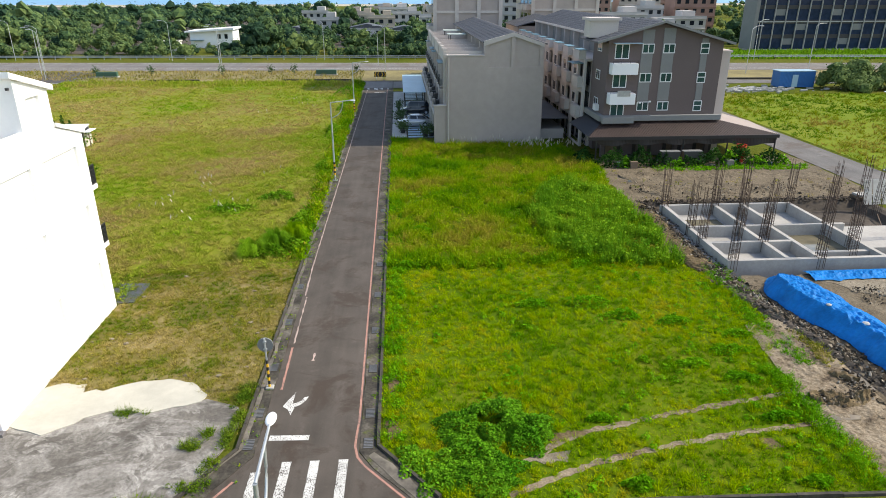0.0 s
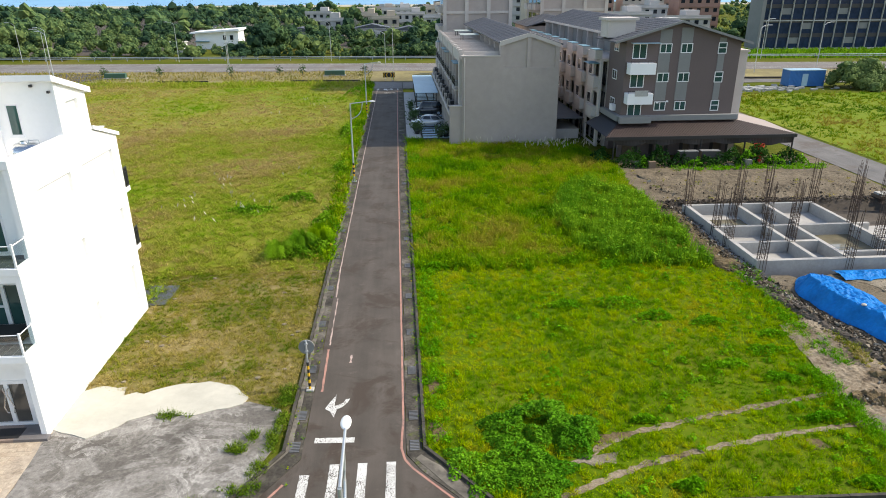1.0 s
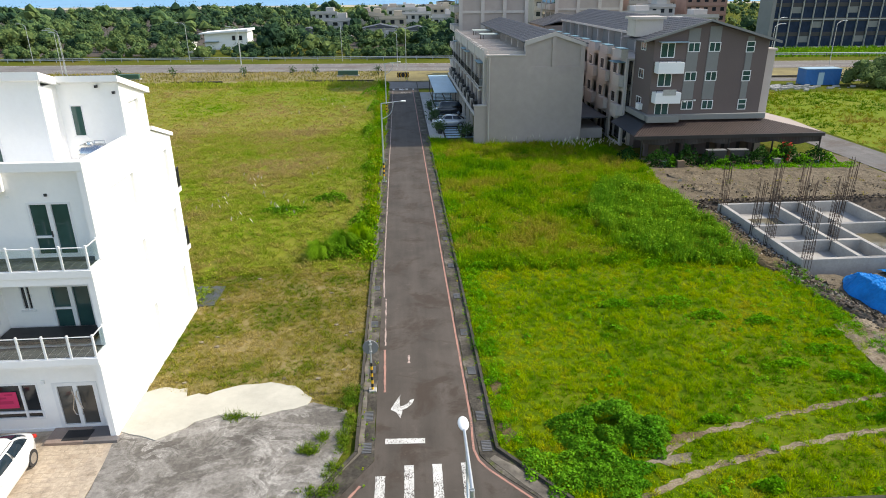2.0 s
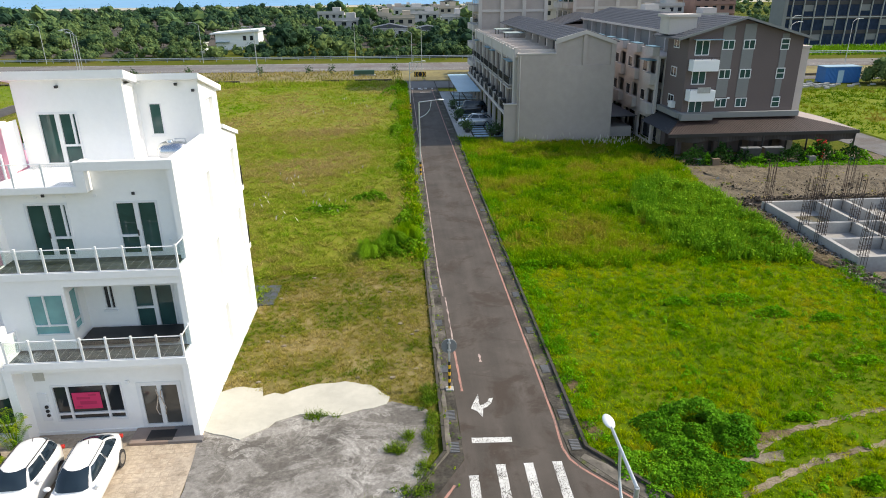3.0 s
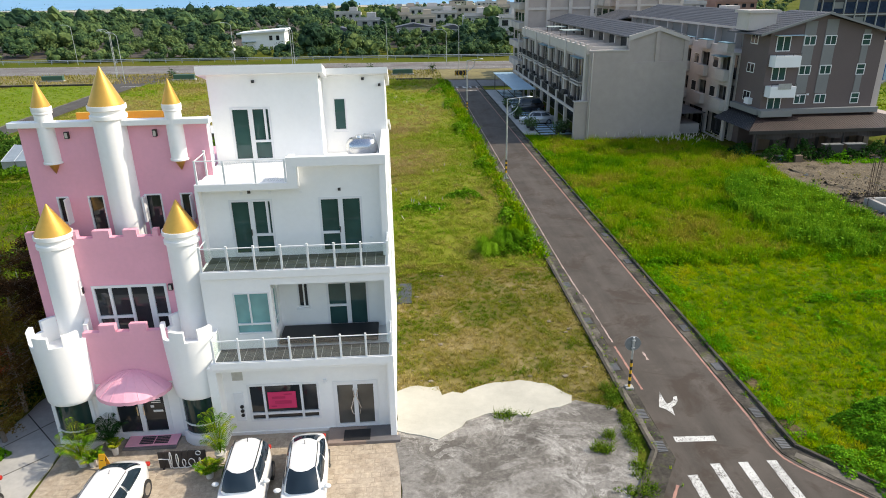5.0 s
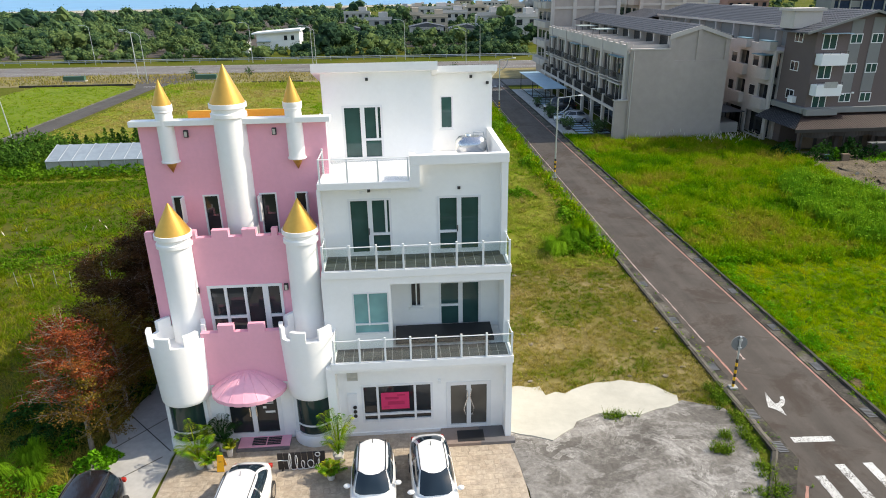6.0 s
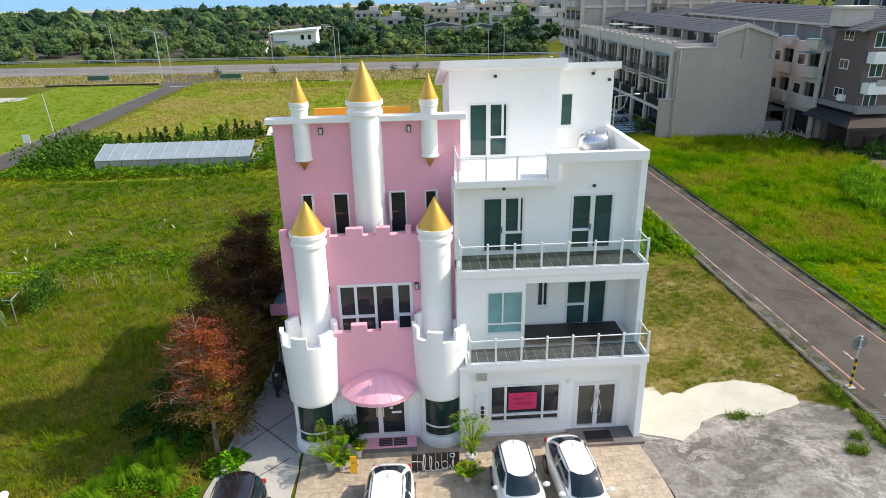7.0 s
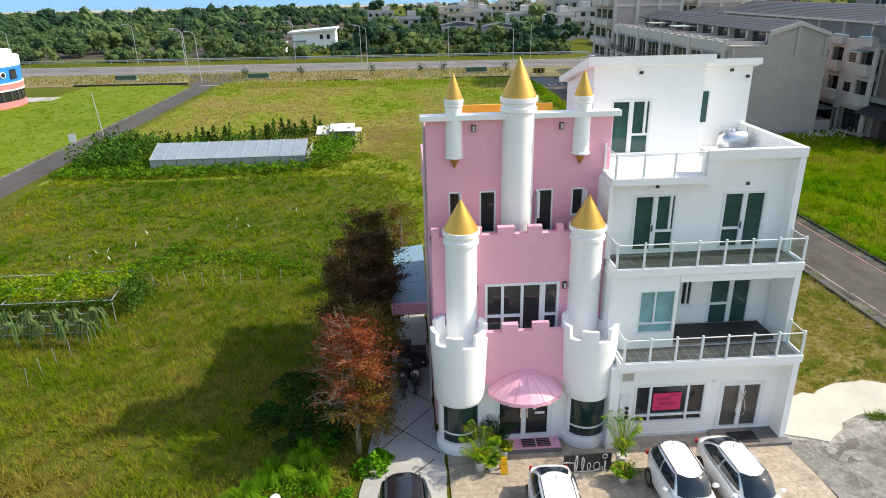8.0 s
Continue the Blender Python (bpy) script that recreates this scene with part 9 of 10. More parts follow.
def tower_block(name, x0, x1, y0, y1, z1, label):
    h = thing(name, ((x0 + x1) / 2, (y0 + y1) / 2, 0), label, "apartment block", "tall grey blocks")
    box("body", x0, x1, y0, y1, 0, z1, GREY_WALL, h)
    n = 3
    for k in range(n + 1):
        x = x0 + (x1 - x0) * k / n
        box("pier", x - 0.3, x + 0.3, y0 - 0.25, y0, 0, z1, GREY_TRIM, h)
    for z in np.arange(3.2, z1, 3.1):
        box("floor_band", x0, x1, y0 - 0.18, y0, z - 0.2, z + 0.2, GREY_TRIM, h)
        for k in range(3):
            y = y0 + 1 + k * (y1 - y0 - 2) / 3
            box("balcony", x0 - 1.0, x0, y, y + (y1 - y0) / 4, z - 0.1, z + 0.9, GREY_TRIM, h)
            box("side_window", x0 - 0.04, x0 + 0.01, y + 0.3, y + (y1 - y0) / 4 - 0.3, z + 1.0, z + 2.4, GLASS_DARK, h)
    return h


tower_block("apartment_block", 6.2, 17.2, 116, 128, 20, "tall grey rendered apartment block behind the row")
tower_block("apartment_block", 24.6, 36.5, 126, 140, 20, "tall grey rendered apartment block behind the row")
sh = thing("tiled_annex", (18.5, 118, 0), "low grey tiled annex between the blocks", "house")
box("body", 19.6, 30, 112.5, 125, 0, 10.4, GREY_WALL, sh)
tiled_slope("roof", 19.3, 10.4, 24.8, 11.9, 112, 125, ROOF_GREY, sh)
tiled_slope("roof", 30.3, 10.4, 24.8, 11.9, 112, 125, ROOF_GREY, sh)


def glass_office():
    h = thing("glass_office", (140, 190, 0), "dark blue glass office block with pale mullions", "office building")
    x0, x1, y = 97.6, 230, 183.4
    gable("body", [(x0, 0.4), (x1, 0.4), (x1, 30), (x0, 30)], y, y + 6, GLASS_BLUE, h)
    box("plinth", x0 - 0.6, x1, y - 0.5, y + 6, 0, 0.4, GREY_TRIM, h)
    box("end_pier", x0 - 0.9, x0 + 0.1, y - 0.6, y + 6.2, 0.4, 30, STRIP_GREY, h)
    for z in np.arange(7.6, 30, 7.6):
        box("floor_band", x0, x1, y - 0.4, y, z - 0.14, z + 0.14, PATH_CONC, h)
    for z in np.arange(3.8, 30, 3.8):
        box("spandrel", x0, x1, y - 0.12, y, z - 0.55, z + 0.45, PLASTIC_DARK, h)
    for k in range(41):
        x = x0 + 1.6 + k * 3.2
        box("mullion", x - 0.09, x + 0.09, y - 0.45, y, 0.4, 30, PATH_CONC, h)
        for z in np.arange(1.0, 28, 3.8):
            if (k * 7 + int(z)) % 5 == 0:
                box("blind", x + 0.2, x + 2.9, y - 0.05, y - 0.01, z + 0.6, z + 2.2, STRIP_GREY, h)


glass_office()
x_, y_ = sow([(60, 163), (180, 154), (225, 150), (225, 182), (97, 182.5), (62, 186)], 3)
tri_mesh("office_lawn", blades(np.stack([x_, y_, np.zeros(len(x_))], 1), np.full(len(x_), 0.8), 0.5, 0.5), 3, G_WEED, ("bright green lawn and hedge before the office", "lawn"))
ct = thing("site_container", (68.6, 113.5, 0), "blue steel site container with a small door", "container")
box("body", 65.7, 72.0, 112.4, 115.0, 0.1, 2.75, CONTAINER_BLUE, ct)
for k in range(26):
    box("rib", 65.8 + k * 0.24, 65.9 + k * 0.24, 112.34, 112.4, 0.15, 2.7, CONTAINER_BLUE, ct)
box("roof", 65.6, 72.1, 112.3, 115.1, 2.75, 2.85, ROOF_BLUE, ct)
box("door", 67.9, 68.9, 112.28, 112.34, 0.15, 2.2, ROOF_BLUE, ct)
rub = random.Random(9)
bm = bmesh.new()
for k in range(240):
    x, y = rub.gauss(58, 5), rub.gauss(110.5, 1.6)
    s = rub.uniform(0.1, 0.45)
    bm_box(bm, x, x + s * 2, y, y + s, 0, s * 0.7)
tagged(part("rubble_heap", bm, PATH_CONC), "scattered pale broken concrete rubble", "rubble", kind="stuff")
plant("lane_trees", [crowns(np.array([75.0, 79, 83, 87, 92, 97, 78, 86, 103, 109, 94]), np.array([111.0, 112, 110, 112, 111, 112, 108, 107, 110, 112, 106.5]), np.full(11, 3.2), np.array([4.4, 5, 4.2, 5, 4.6, 4.8, 2.6, 2.4, 5, 5, 2.2]), 14, 90, 0.38, RNG.normal(0.5, 0.1, 11))], "dense green trees beyond the blue container", "trees")

# ---- the building site ----
def foundation():
    f = thing("foundation", (26.3, 41, -0.7), "new grey concrete strip foundation with crossing beams", "foundation")
    x0, x1, y0, y1, t, zb, zt = 19.95, 30.35, 36.1, 47.5, 0.3, -0.8, 0.52
    v1, v2, rb_, rc, rd = 23.75, 25.8, 42.3, 39.2, 37.5
    box("front_beam", x0, 37.0, y0, y0 + t, zb, zt, CONCRETE, f, 0.015)
    box("back_beam", x0, x1, y1 - t, y1, zb, zt, CONCRETE, f, 0.015)
    box("left_beam", x0, x0 + t, y0 + t, rb_ - 0.25, zb, zt, CONCRETE, f, 0.015)
    box("left_beam", x0 + 0.14, x0 + t + 0.14, rb_ - 0.25, y1 - t, zb, zt, CONCRETE, f, 0.015)
    box("right_beam", x1 - t, x1, y0 + t, y1 - t, zb, zt, CONCRETE, f, 0.015)
    for x in (v1, v2):
        shift = 0.3 if x == v1 else 0.5
        box("long_beam", x, x + t, y0 + t, rb_, zb, zt - 0.01, CONCRETE, f, 0.015)
        box("long_beam", x + shift, x + t + shift, rb_ + t, y1 - t, zb, zt - 0.01, CONCRETE, f, 0.015)
    box("cross_beam", x0 + t + 0.14, 31.5, rb_, rb_ + t, zb, zt - 0.02, CONCRETE, f, 0.015)
    box("cross_beam", x0 + t, v1, rc, rc + t, zb, zt - 0.02, CONCRETE, f, 0.015)
    box("cross_beam", v1 + t, v2, rc, rc + t, zb, zt - 0.02, CONCRETE, f, 0.015)
    box("cross_beam", v2 + t, x1 - t, rd, rd + t, zb, zt - 0.16, CONCRETE, f, 0.015)
    box("cross_beam", x1, 34.5, rd + 0.4, rd + 0.65, zb, zt - 0.1, CONCRETE, f, 0.015)
    box("slab", x0 + t, x1 - t, y0 + t, y1 - t, -0.8, -0.28, CONCRETE, f)
    box("outer_slab", x1, 36.0, y0 + t, 44.0, -0.8, -0.35, CONCRETE, f)
    box("footing", x0 - 0.3, x0, y0 - 0.1, y1 + 0.2, -0.82, -0.12, CONCRETE, f, 0.02)
    return f


foundation()
PUDDLE = glassy("muddy_water", (0.16, 0.14, 0.09), 0.08)
for a, b, c, d in ((26.15, 30.0, 37.85, 42.25), (20.5, 23.9, 42.65, 46.0)):
    tagged(sheet("puddle", [(a, c), (b, c), (b, d), (a, d)], -0.27, PUDDLE, 0.01), "shallow muddy water on the foundation slab", "puddle", kind="structure")
rb = random.Random(3)
reb = None
for x, y, hh in ((20.25, 47.3, 3.2), (20.2, 42.3, 3.4), (20.1, 40.2, 3.0), (20.3, 36.25, 3.4), (24.2, 47.2, 3.4), (23.9, 42.45, 3.4), (25.95, 42.45, 3.4), (23.9, 39.35, 3.2), (25.95, 36.3, 3.4), (26.45, 47.3, 3.4), (30.2, 47.3, 3.4), (30.2, 42.45, 3.0), (28.9, 37.6, 2.8), (30.2, 39.6, 3.0), (33.5, 46.9, 3.2), (36.4, 45.8, 3.2), (36.4, 41.5, 3.2), (37.0, 48.5, 3.2)):
    if reb is None:
        reb = thing("rebar_column", (x, y, 0.3), "bundle of rusty upright reinforcing bars", "rebar", "rebar columns")
        for k in range(10):
            a = 2 * math.pi * k / 10
            dx, dy = 0.24 * max(-1, min(1, 1.4 * math.cos(a))), 0.24 * max(-1, min(1, 1.4 * math.sin(a)))
            tube("bar", [(x + dx, y + dy, -0.2), (x + dx + rb.uniform(-0.02, 0.02), y + dy, 1.4), (x + dx + rb.uniform(-0.1, 0.1), y + dy + rb.uniform(-0.1, 0.1), 3.7 + rb.uniform(-0.7, 0.35))], 0.017, REBAR, reb, 4)
        for z in (0.55, 0.8, 1.05, 1.3, 1.7, 2.2):
            bm = bmesh.new()
            q = [(x - 0.22, y - 0.22, z), (x + 0.22, y - 0.22, z), (x + 0.22, y + 0.22, z), (x - 0.22, y + 0.22, z)]
            for u, v in zip(q, q[1:] + q[:1]):
                bm_tube(bm, [u, v], 0.012, 4)
            part("tie", bm, REBAR, reb)
    else:
        o = copy_thing(reb, pose(x, y, 0.3, 0, 0, rb.choice((0, 90, 180, 270))))


def tarp():
    """A rumpled blue sheet over a bank of earth: a steep short face, a sharp crest and a long gentle back, with drawn creases."""
    t = thing("tarp_sheet", (22, 28, 0), "crumpled bright blue plastic tarp over a spoil heap", "tarp")

    def crumple(x, y):
        c = 0.0
        for k, (fx, fy, amp) in enumerate(((0.9, 0.5, 0.06), (0.5, -1.5, 0.06), (2.6, 1.1, 0.065), (1.2, 3.4, 0.06), (5.0, 2.0, 0.045), (3.0, -6.0, 0.04))):
            c += amp * (0.35 - abs(noise.noise(Vector((x * fx + y * fy * 0.6, y * fx * 0.8 - x * fy, 3.0 + 5 * k))))) * 2
        return c

    def cloth(nm, n, m, place):
        vs = [place(i / n, j / m) for i in range(n + 1) for j in range(m + 1)]
        fs = [(i * (m + 1) + j, i * (m + 1) + j + 1, (i + 1) * (m + 1) + j + 1, (i + 1) * (m + 1) + j) for i in range(n) for j in range(m)]
        raw(nm, vs, fs, TARP, t)

    ys = (17.0, 22.0, 25.0, 27.0, 28.4, 29.4, 31.0, 32.5, 33.6, 34.5)
    foot = (22.2, 21.7, 21.5, 21.5, 21.05, 20.6, 20.4, 20.35, 20.9, 21.8)
    edge = (25.2, 24.6, 24.3, 24.1, 24.0, 23.8, 23.7, 23.45, 23.2, 22.9)

    def bank(f, g):
        y = 34.5 - 17.5 * f
        a, b = float(np.interp(y, ys, foot)), float(np.interp(y, ys, edge))
        a += 0.16 * noise.noise(Vector((y * 1.3, 2, 0))) + 0.07 * noise.noise(Vector((y * 4.1, 5, 0)))
        b += 0.22 * noise.noise(Vector((y * 0.9, 8, 0)))
        crest = a + 0.72 + 0.14 * noise.noise(Vector((y * 0.7, 1, 1)))
        top = (0.86 + 0.14 * noise.noise(Vector((y * 0.5, 4, 2)))) * min(1.0, f * 9 + 0.15, (1 - f) * 8 + 0.1)
        if g < 0.3:
            k = g / 0.3
            x, z = a + (crest - a) * k, 0.06 + top * k
        else:
            k = (g - 0.3) / 0.7
            x, z = crest + (b - crest) * k, 0.06 + top * (1 - 0.45 * k) * min(1.0, (1 - k) * 9)
        return x, y, max(0.055, z + crumple(x, y) * min(1.0, 0.25 + 2.2 * min(g, 1 - g)))

    def strip(f, g):
        x = 24.2 + 13.8 * f
        lo = 33.9 + 0.45 * noise.noise(Vector((x * 0.8, 3, 3))) + 0.2 * noise.noise(Vector((x * 2.4, 1, 3)))
        y = lo + (35.25 - lo) * g
        return x, y, 0.10 + 0.9 * max(0.0, crumple(x, y) + 0.05) * math.sin(math.pi * min(1, max(0, g)))

    cloth("sheet", 240, 46, bank)
    cloth("strip", 150, 18, strip)
    for f, g, r in ((0.33, 0.30, 0.10), (0.42, 0.45, 0.14), (0.60, 0.33, 0.12)):
        x, y, z = bank(f, g)
        bm = bmesh.new()
        bmesh.ops.create_icosphere(bm, subdivisions=2, radius=r)
        for v in bm.verts:
            v.co = Vector((v.co.x * 1.5, v.co.y, v.co.z * 0.7)) * (1 + 0.25 * noise.noise(v.co * 9)) + Vector((x, y, z + r * 0.5))
        part("weight_stone", bm, PATH_CONC, t, "pale stone weighing the sheet down")


tarp()
bm = bmesh.new()
for k in range(420):
    f = rb.uniform(0, 1)
    x, y = 19.2 + rb.gauss(0, 0.7) + 1.2 * math.sin(f * 5), 19 + f * 28 + rb.gauss(0, 0.6)
    s = abs(rb.gauss(0.04, 0.03)) + 0.02
    bm_box(bm, x, x + s * rb.uniform(1, 2), y, y + s * rb.uniform(1, 2), 0, s * rb.uniform(0.6, 1.2))
tagged(part("site_stones", bm, DIRT), "scattered stones and clods along the site edge", "stones", kind="stuff")


def rubble_mat():
    m, nt, b = nodes_of("mixed_rubble", 0.95, 0.0, 0.2)
    rpi = nt.nodes.new("ShaderNodeNewGeometry").outputs["Random Per Island"]
    nt.links.new(n_ramp(nt, rpi, [(0.0, (0.035, 0.028, 0.020)), (0.50, (0.075, 0.060, 0.043)), (0.75, (0.17, 0.14, 0.10)), (1.0, (0.38, 0.34, 0.28))]), b.inputs["Base Color"])
    return m


def rubble(name, line, half, n, size, label):
    """Broken stones and clods heaped along a line: small uneven eight-sided lumps."""
    co = []
    rs = np.random.default_rng(n)
    for _ in range(n):
        k = int(rs.integers(0, len(line) - 1))
        (ax, ay), (bx, by) = line[k], line[k + 1]
        f, g = rs.uniform(), rs.normal() * half * 0.42
        d = math.hypot(bx - ax, by - ay)
        c = np.array([ax + (bx - ax) * f - (by - ay) / d * g, ay + (by - ay) * f + (bx - ax) / d * g, 0.06 + 0.16 * max(0.0, 1 - abs(g) / half) * rs.uniform(0.4, 1)])
        r = size * (0.35 + rs.exponential(0.5))
        r = min(r, size * 2.6)
        p = np.array([[1, 0, 0], [0, 1, 0], [-1, 0, 0], [0, -1, 0], [0, 0, 0.8], [0, 0, -0.6]]) * r * rs.uniform(0.6, 1.4, (6, 1)) + rs.normal(size=(6, 3)) * r * 0.2
        q = rs.normal(size=(3, 3))
        q, _r = np.linalg.qr(q)
        p = p @ q + c
        co.append((p, [(0, 1, 4), (1, 2, 4), (2, 3, 4), (3, 0, 4), (1, 0, 5), (2, 1, 5), (3, 2, 5), (0, 3, 5)]))
    vs = np.concatenate([p for p, _ in co])
    fs = [tuple(6 * i + v for v in f) for i, (_, ff) in enumerate(co) for f in ff]
    tagged(raw(name, vs, fs, RUBBLE), label, "rubble", kind="stuff")


RUBBLE = rubble_mat()
rubble("rubble_band", [(21.2, 20.5), (20.9, 24.0), (20.5, 27.0), (20.0, 29.4), (19.4, 31.5), (18.9, 34.0)], 0.7, 3200, 0.07, "dark band of earth clods and broken stone along the tarp")
rubble("pit_rubble", [(18.9, 34.0), (18.9, 38.0), (18.7, 43.0), (19.0, 48.5)], 0.9, 1100, 0.065, "clods and stones along the pit's edge")
rubble("mud_clods", [(17.0, 22.4), (18.4, 22.2), (19.6, 22.5), (19.4, 24.0)], 0.7, 420, 0.05, "loose mud clods on the churned track")
rubble("site_crumbs", [(19.5, 52.5), (28, 52.0), (39, 52.4)], 4.2, 700, 0.055, "scattered clods and stones on the bare site")
rubble("gravel_crumbs", [(25.5, 32.0), (31, 31.5), (39, 31.5)], 1.8, 900, 0.05, "scattered stones on the pale gravel")
# heaps of clods round the pit
x_ = np.concatenate([RNG.normal(19.1, 0.35, 1500), RNG.uniform(19, 37, 1200), RNG.normal(19.6, 0.4, 700)])
y_ = np.concatenate([RNG.uniform(33, 49, 1500), RNG.normal(49.7, 0.25, 1200), RNG.uniform(26, 34, 700)])
tri_mesh("dark_clods", leaves(np.stack([x_, y_, RNG.uniform(0.0, 0.12, len(x_))], 1), 0.2, 0.6), 4, SOIL_DARK, ("dark clods of dug earth round the pit", "earth"))
pl = thing("formwork_panels", (38, 47.5, 0), "leaning plywood formwork panels and timber props", "formwork")
for k in range(5):
    bm = bmesh.new()
    bm_box(bm, 36.9 + k * 0.75, 37.55 + k * 0.75, 47.9, 47.96, 0.0, 1.9)
    for v in bm.verts:
        v.co.y += v.co.z * 0.35
    part("panel", bm, PATH_CONC, pl)
for k in range(6):
    tube("prop", [(37.0 + k * 0.6, 46.4, -0.3), (36.2 + k * 0.6, 44.6, -0.7)], 0.04, WOOD, pl, 5)
box("pallet", 37.2, 38.6, 49.0, 50.2, 0.02, 0.25, WOOD, pl)
box("block_stack", 37.3, 38.5, 49.1, 50.1, 0.25, 0.4, PATH_CONC, pl)

# ---- west side: greenhouse, trellis, hedge, ship house ----
gh = thing("greenhouse", (-45.5, 66, 0), "long low greenhouse under pale plastic sheet", "greenhouse")
gx0, gx1, gy0, gy1 = -53.3, -38.7, 65.5, 71.0
box("front_wall", gx0, gx1, gy0, gy0 + 0.06, 0, 1.15, POLY_SIDE, gh)
box("end_wall", gx1 - 0.06, gx1, gy0 + 0.06, gy1, 0, 1.15, POLY_SIDE, gh)
box("end_wall", gx0, gx0 + 0.06, gy0 + 0.06, gy1, 0, 1.15, POLY_SIDE, gh)
for k in range(13):
    x = gx0 + (gx1 - gx0) * k / 12
    box("front_post", x - 0.03, x + 0.03, gy0 - 0.03, gy0, 0, 1.15, WOOD if k % 3 else GALV, gh)
n = 12
for k in range(n):
    a, b = gx0 + (gx1 - gx0) * k / n, gx0 + (gx1 - gx0) * (k + 1) / n - 0.03
    raw("roof_sheet", [(a, gy0 - 0.1, 1.18), (b, gy0 - 0.1, 1.18), (b, gy0 + 2.8, 2.15), (a, gy0 + 2.8, 2.15), (a, gy1, 1.3), (b, gy1, 1.3)], [(0, 1, 2, 3), (3, 2, 5, 4)], POLY, gh)
    tube("purlin", [(a, gy0 - 0.1, 1.2), (a, gy0 + 2.8, 2.18), (a, gy1, 1.32)], 0.035, GALV, gh, 6)
tube("eave", [(gx0, gy0 - 0.1, 1.17), (gx1, gy0 - 0.1, 1.17)], 0.04, GALV, gh, 6)


def garden_shed():
    """A low shed: a pale sheet roof pitched to the back, a lower lean-to on one side and a flat lid over the vines on the other."""
    gs = thing("garden_shed", (-36.5, 74.5, 0), "small garden shed with a pale sheet roof and cream end wall", "shed")

    def sloped(nm, x0, x1, y0, z0, y1, z1, mat, th=0.07):
        c = [(x0, y0, z0), (x1, y0, z0), (x1, y1, z1), (x0, y1, z1)]
        raw(nm, [(x, y, z - th) for x, y, z in c] + c, [(3, 2, 1, 0), (4, 5, 6, 7), (0, 1, 5, 4), (1, 2, 6, 5), (2, 3, 7, 6), (3, 0, 4, 7)], mat, gs)

    box("side_wall", -34.62, -34.5, 73.7, 75.4, 0, 1.66, CREAM_ROOF, gs)
    box("side_wall", -37.2, -37.1, 73.7, 75.4, 0, 1.78, POLY_SIDE, gs)
    box("rear_wall", -37.1, -34.62, 75.3, 75.4, 0, 1.95, POLY_SIDE, gs)
    box("front_wall", -37.1, -34.62, 73.7, 73.76, 0, 1.7, POLY_SIDE, gs)
    box("door", -36.2, -35.5, 73.64, 73.7, 0.02, 1.6, WOOD, gs)
    for x in (-38.5, -37.9, -37.15, -36.3, -35.4, -34.62, -33.95):
        box("post", x - 0.04, x + 0.04, 73.56, 73.64, 0, 1.5 if x < -37.3 else 1.62 if x > -34 else 1.72, WOOD, gs)
    n = 4
    for k in range(n):
        a = -37.2 + 2.65 * k / n
        sloped("roof_sheet", a, a + 2.65 / n - 0.02, 73.4, 1.8, 75.5, 2.2, WHITE_TRIM)
    for k in range(2):
        a = -38.65 + 0.72 * k
        sloped("lean_to_sheet", a, a + 0.70, 73.4, 1.5, 75.5, 2.02, CREAM_ROOF)
    sloped("lid_sheet", -34.52, -33.85, 73.5, 1.68, 75.3, 1.74, WHITE_TRIM)


garden_shed()
hx, hy = sow([(-39.0, 72.6), (-33.8, 72.6), (-33.7, 75.0), (-34.4, 75.0), (-34.4, 73.5), (-39.0, 73.5)], 34)
hz = RNG.uniform(0.05, 1, len(hx)) ** 0.7 * (0.9 + 0.75 * (hx > -34.9))
tri_mesh("shed_vines", leaves(np.stack([hx, hy, np.clip(hz, 0.05, None)], 1), 0.26, 0.3), 4, G_CREEP, ("green vines grown up before the garden shed", "vines"))
G_GARDEN = leafy("garden_shrub_leaf", [(0.3, (0.030, 0.085, 0.012)), (0.7, (0.085, 0.175, 0.022))], 0.4)


def sapling(x, y, hh, r, seed):
    """A young upright garden tree: a thin stem and a pointed, gappy crown of leaves in whorls."""
    t = thing("sapling", (x, y, 0.0), "young dark green garden tree behind the greenhouse", "tree", "garden saplings")
    rs = np.random.default_rng(seed)
    tube("trunk", [(x, y, 0), (x + 0.04, y, hh * 0.5), (x, y, hh)], 0.035, BARK, t, 6, 0.01)
    m = 230
    f = rs.uniform(0.12, 1.0, m)
    a = rs.uniform(0, 6.28, m)
    d = r * (1.05 - f) ** 0.7 * np.sqrt(rs.uniform(0.1, 1, m)) * (0.75 + 0.35 * np.sin(f * 26 + seed))
    tri_mesh("crown", leaves(np.stack([x + d * np.cos(a), y + d * np.sin(a), hh * f], 1), 0.24, 0.3), 4, G_GARDEN, None, t)


sp = random.Random(23)
for k in range(34):
    f = k / 33
    if 0.60 < f < 0.68:
        continue
    sapling(-61.5 + 22.5 * f + sp.uniform(-0.3, 0.3), 72.0 + 8.2 * f + sp.uniform(-0.7, 0.7), sp.uniform(1.5, 2.5), sp.uniform(0.5, 0.8), 100 + k)
hx, hy = sow([(-62, 69.5), (-40, 79), (-38, 82), (-44, 82), (-62, 75)], 26)
hz = RNG.uniform(0.05, 1, len(hx)) ** 0.6 * 0.9 * (1 + 0.35 * bumps(hx, hy, 3, 4))
tri_mesh("garden_hedge", leaves(np.stack([hx, hy, np.clip(hz, 0.05, None)], 1), 0.28, 0.3), 4, G_GARDEN, ("low dark green garden weeds between the saplings", "weeds"))
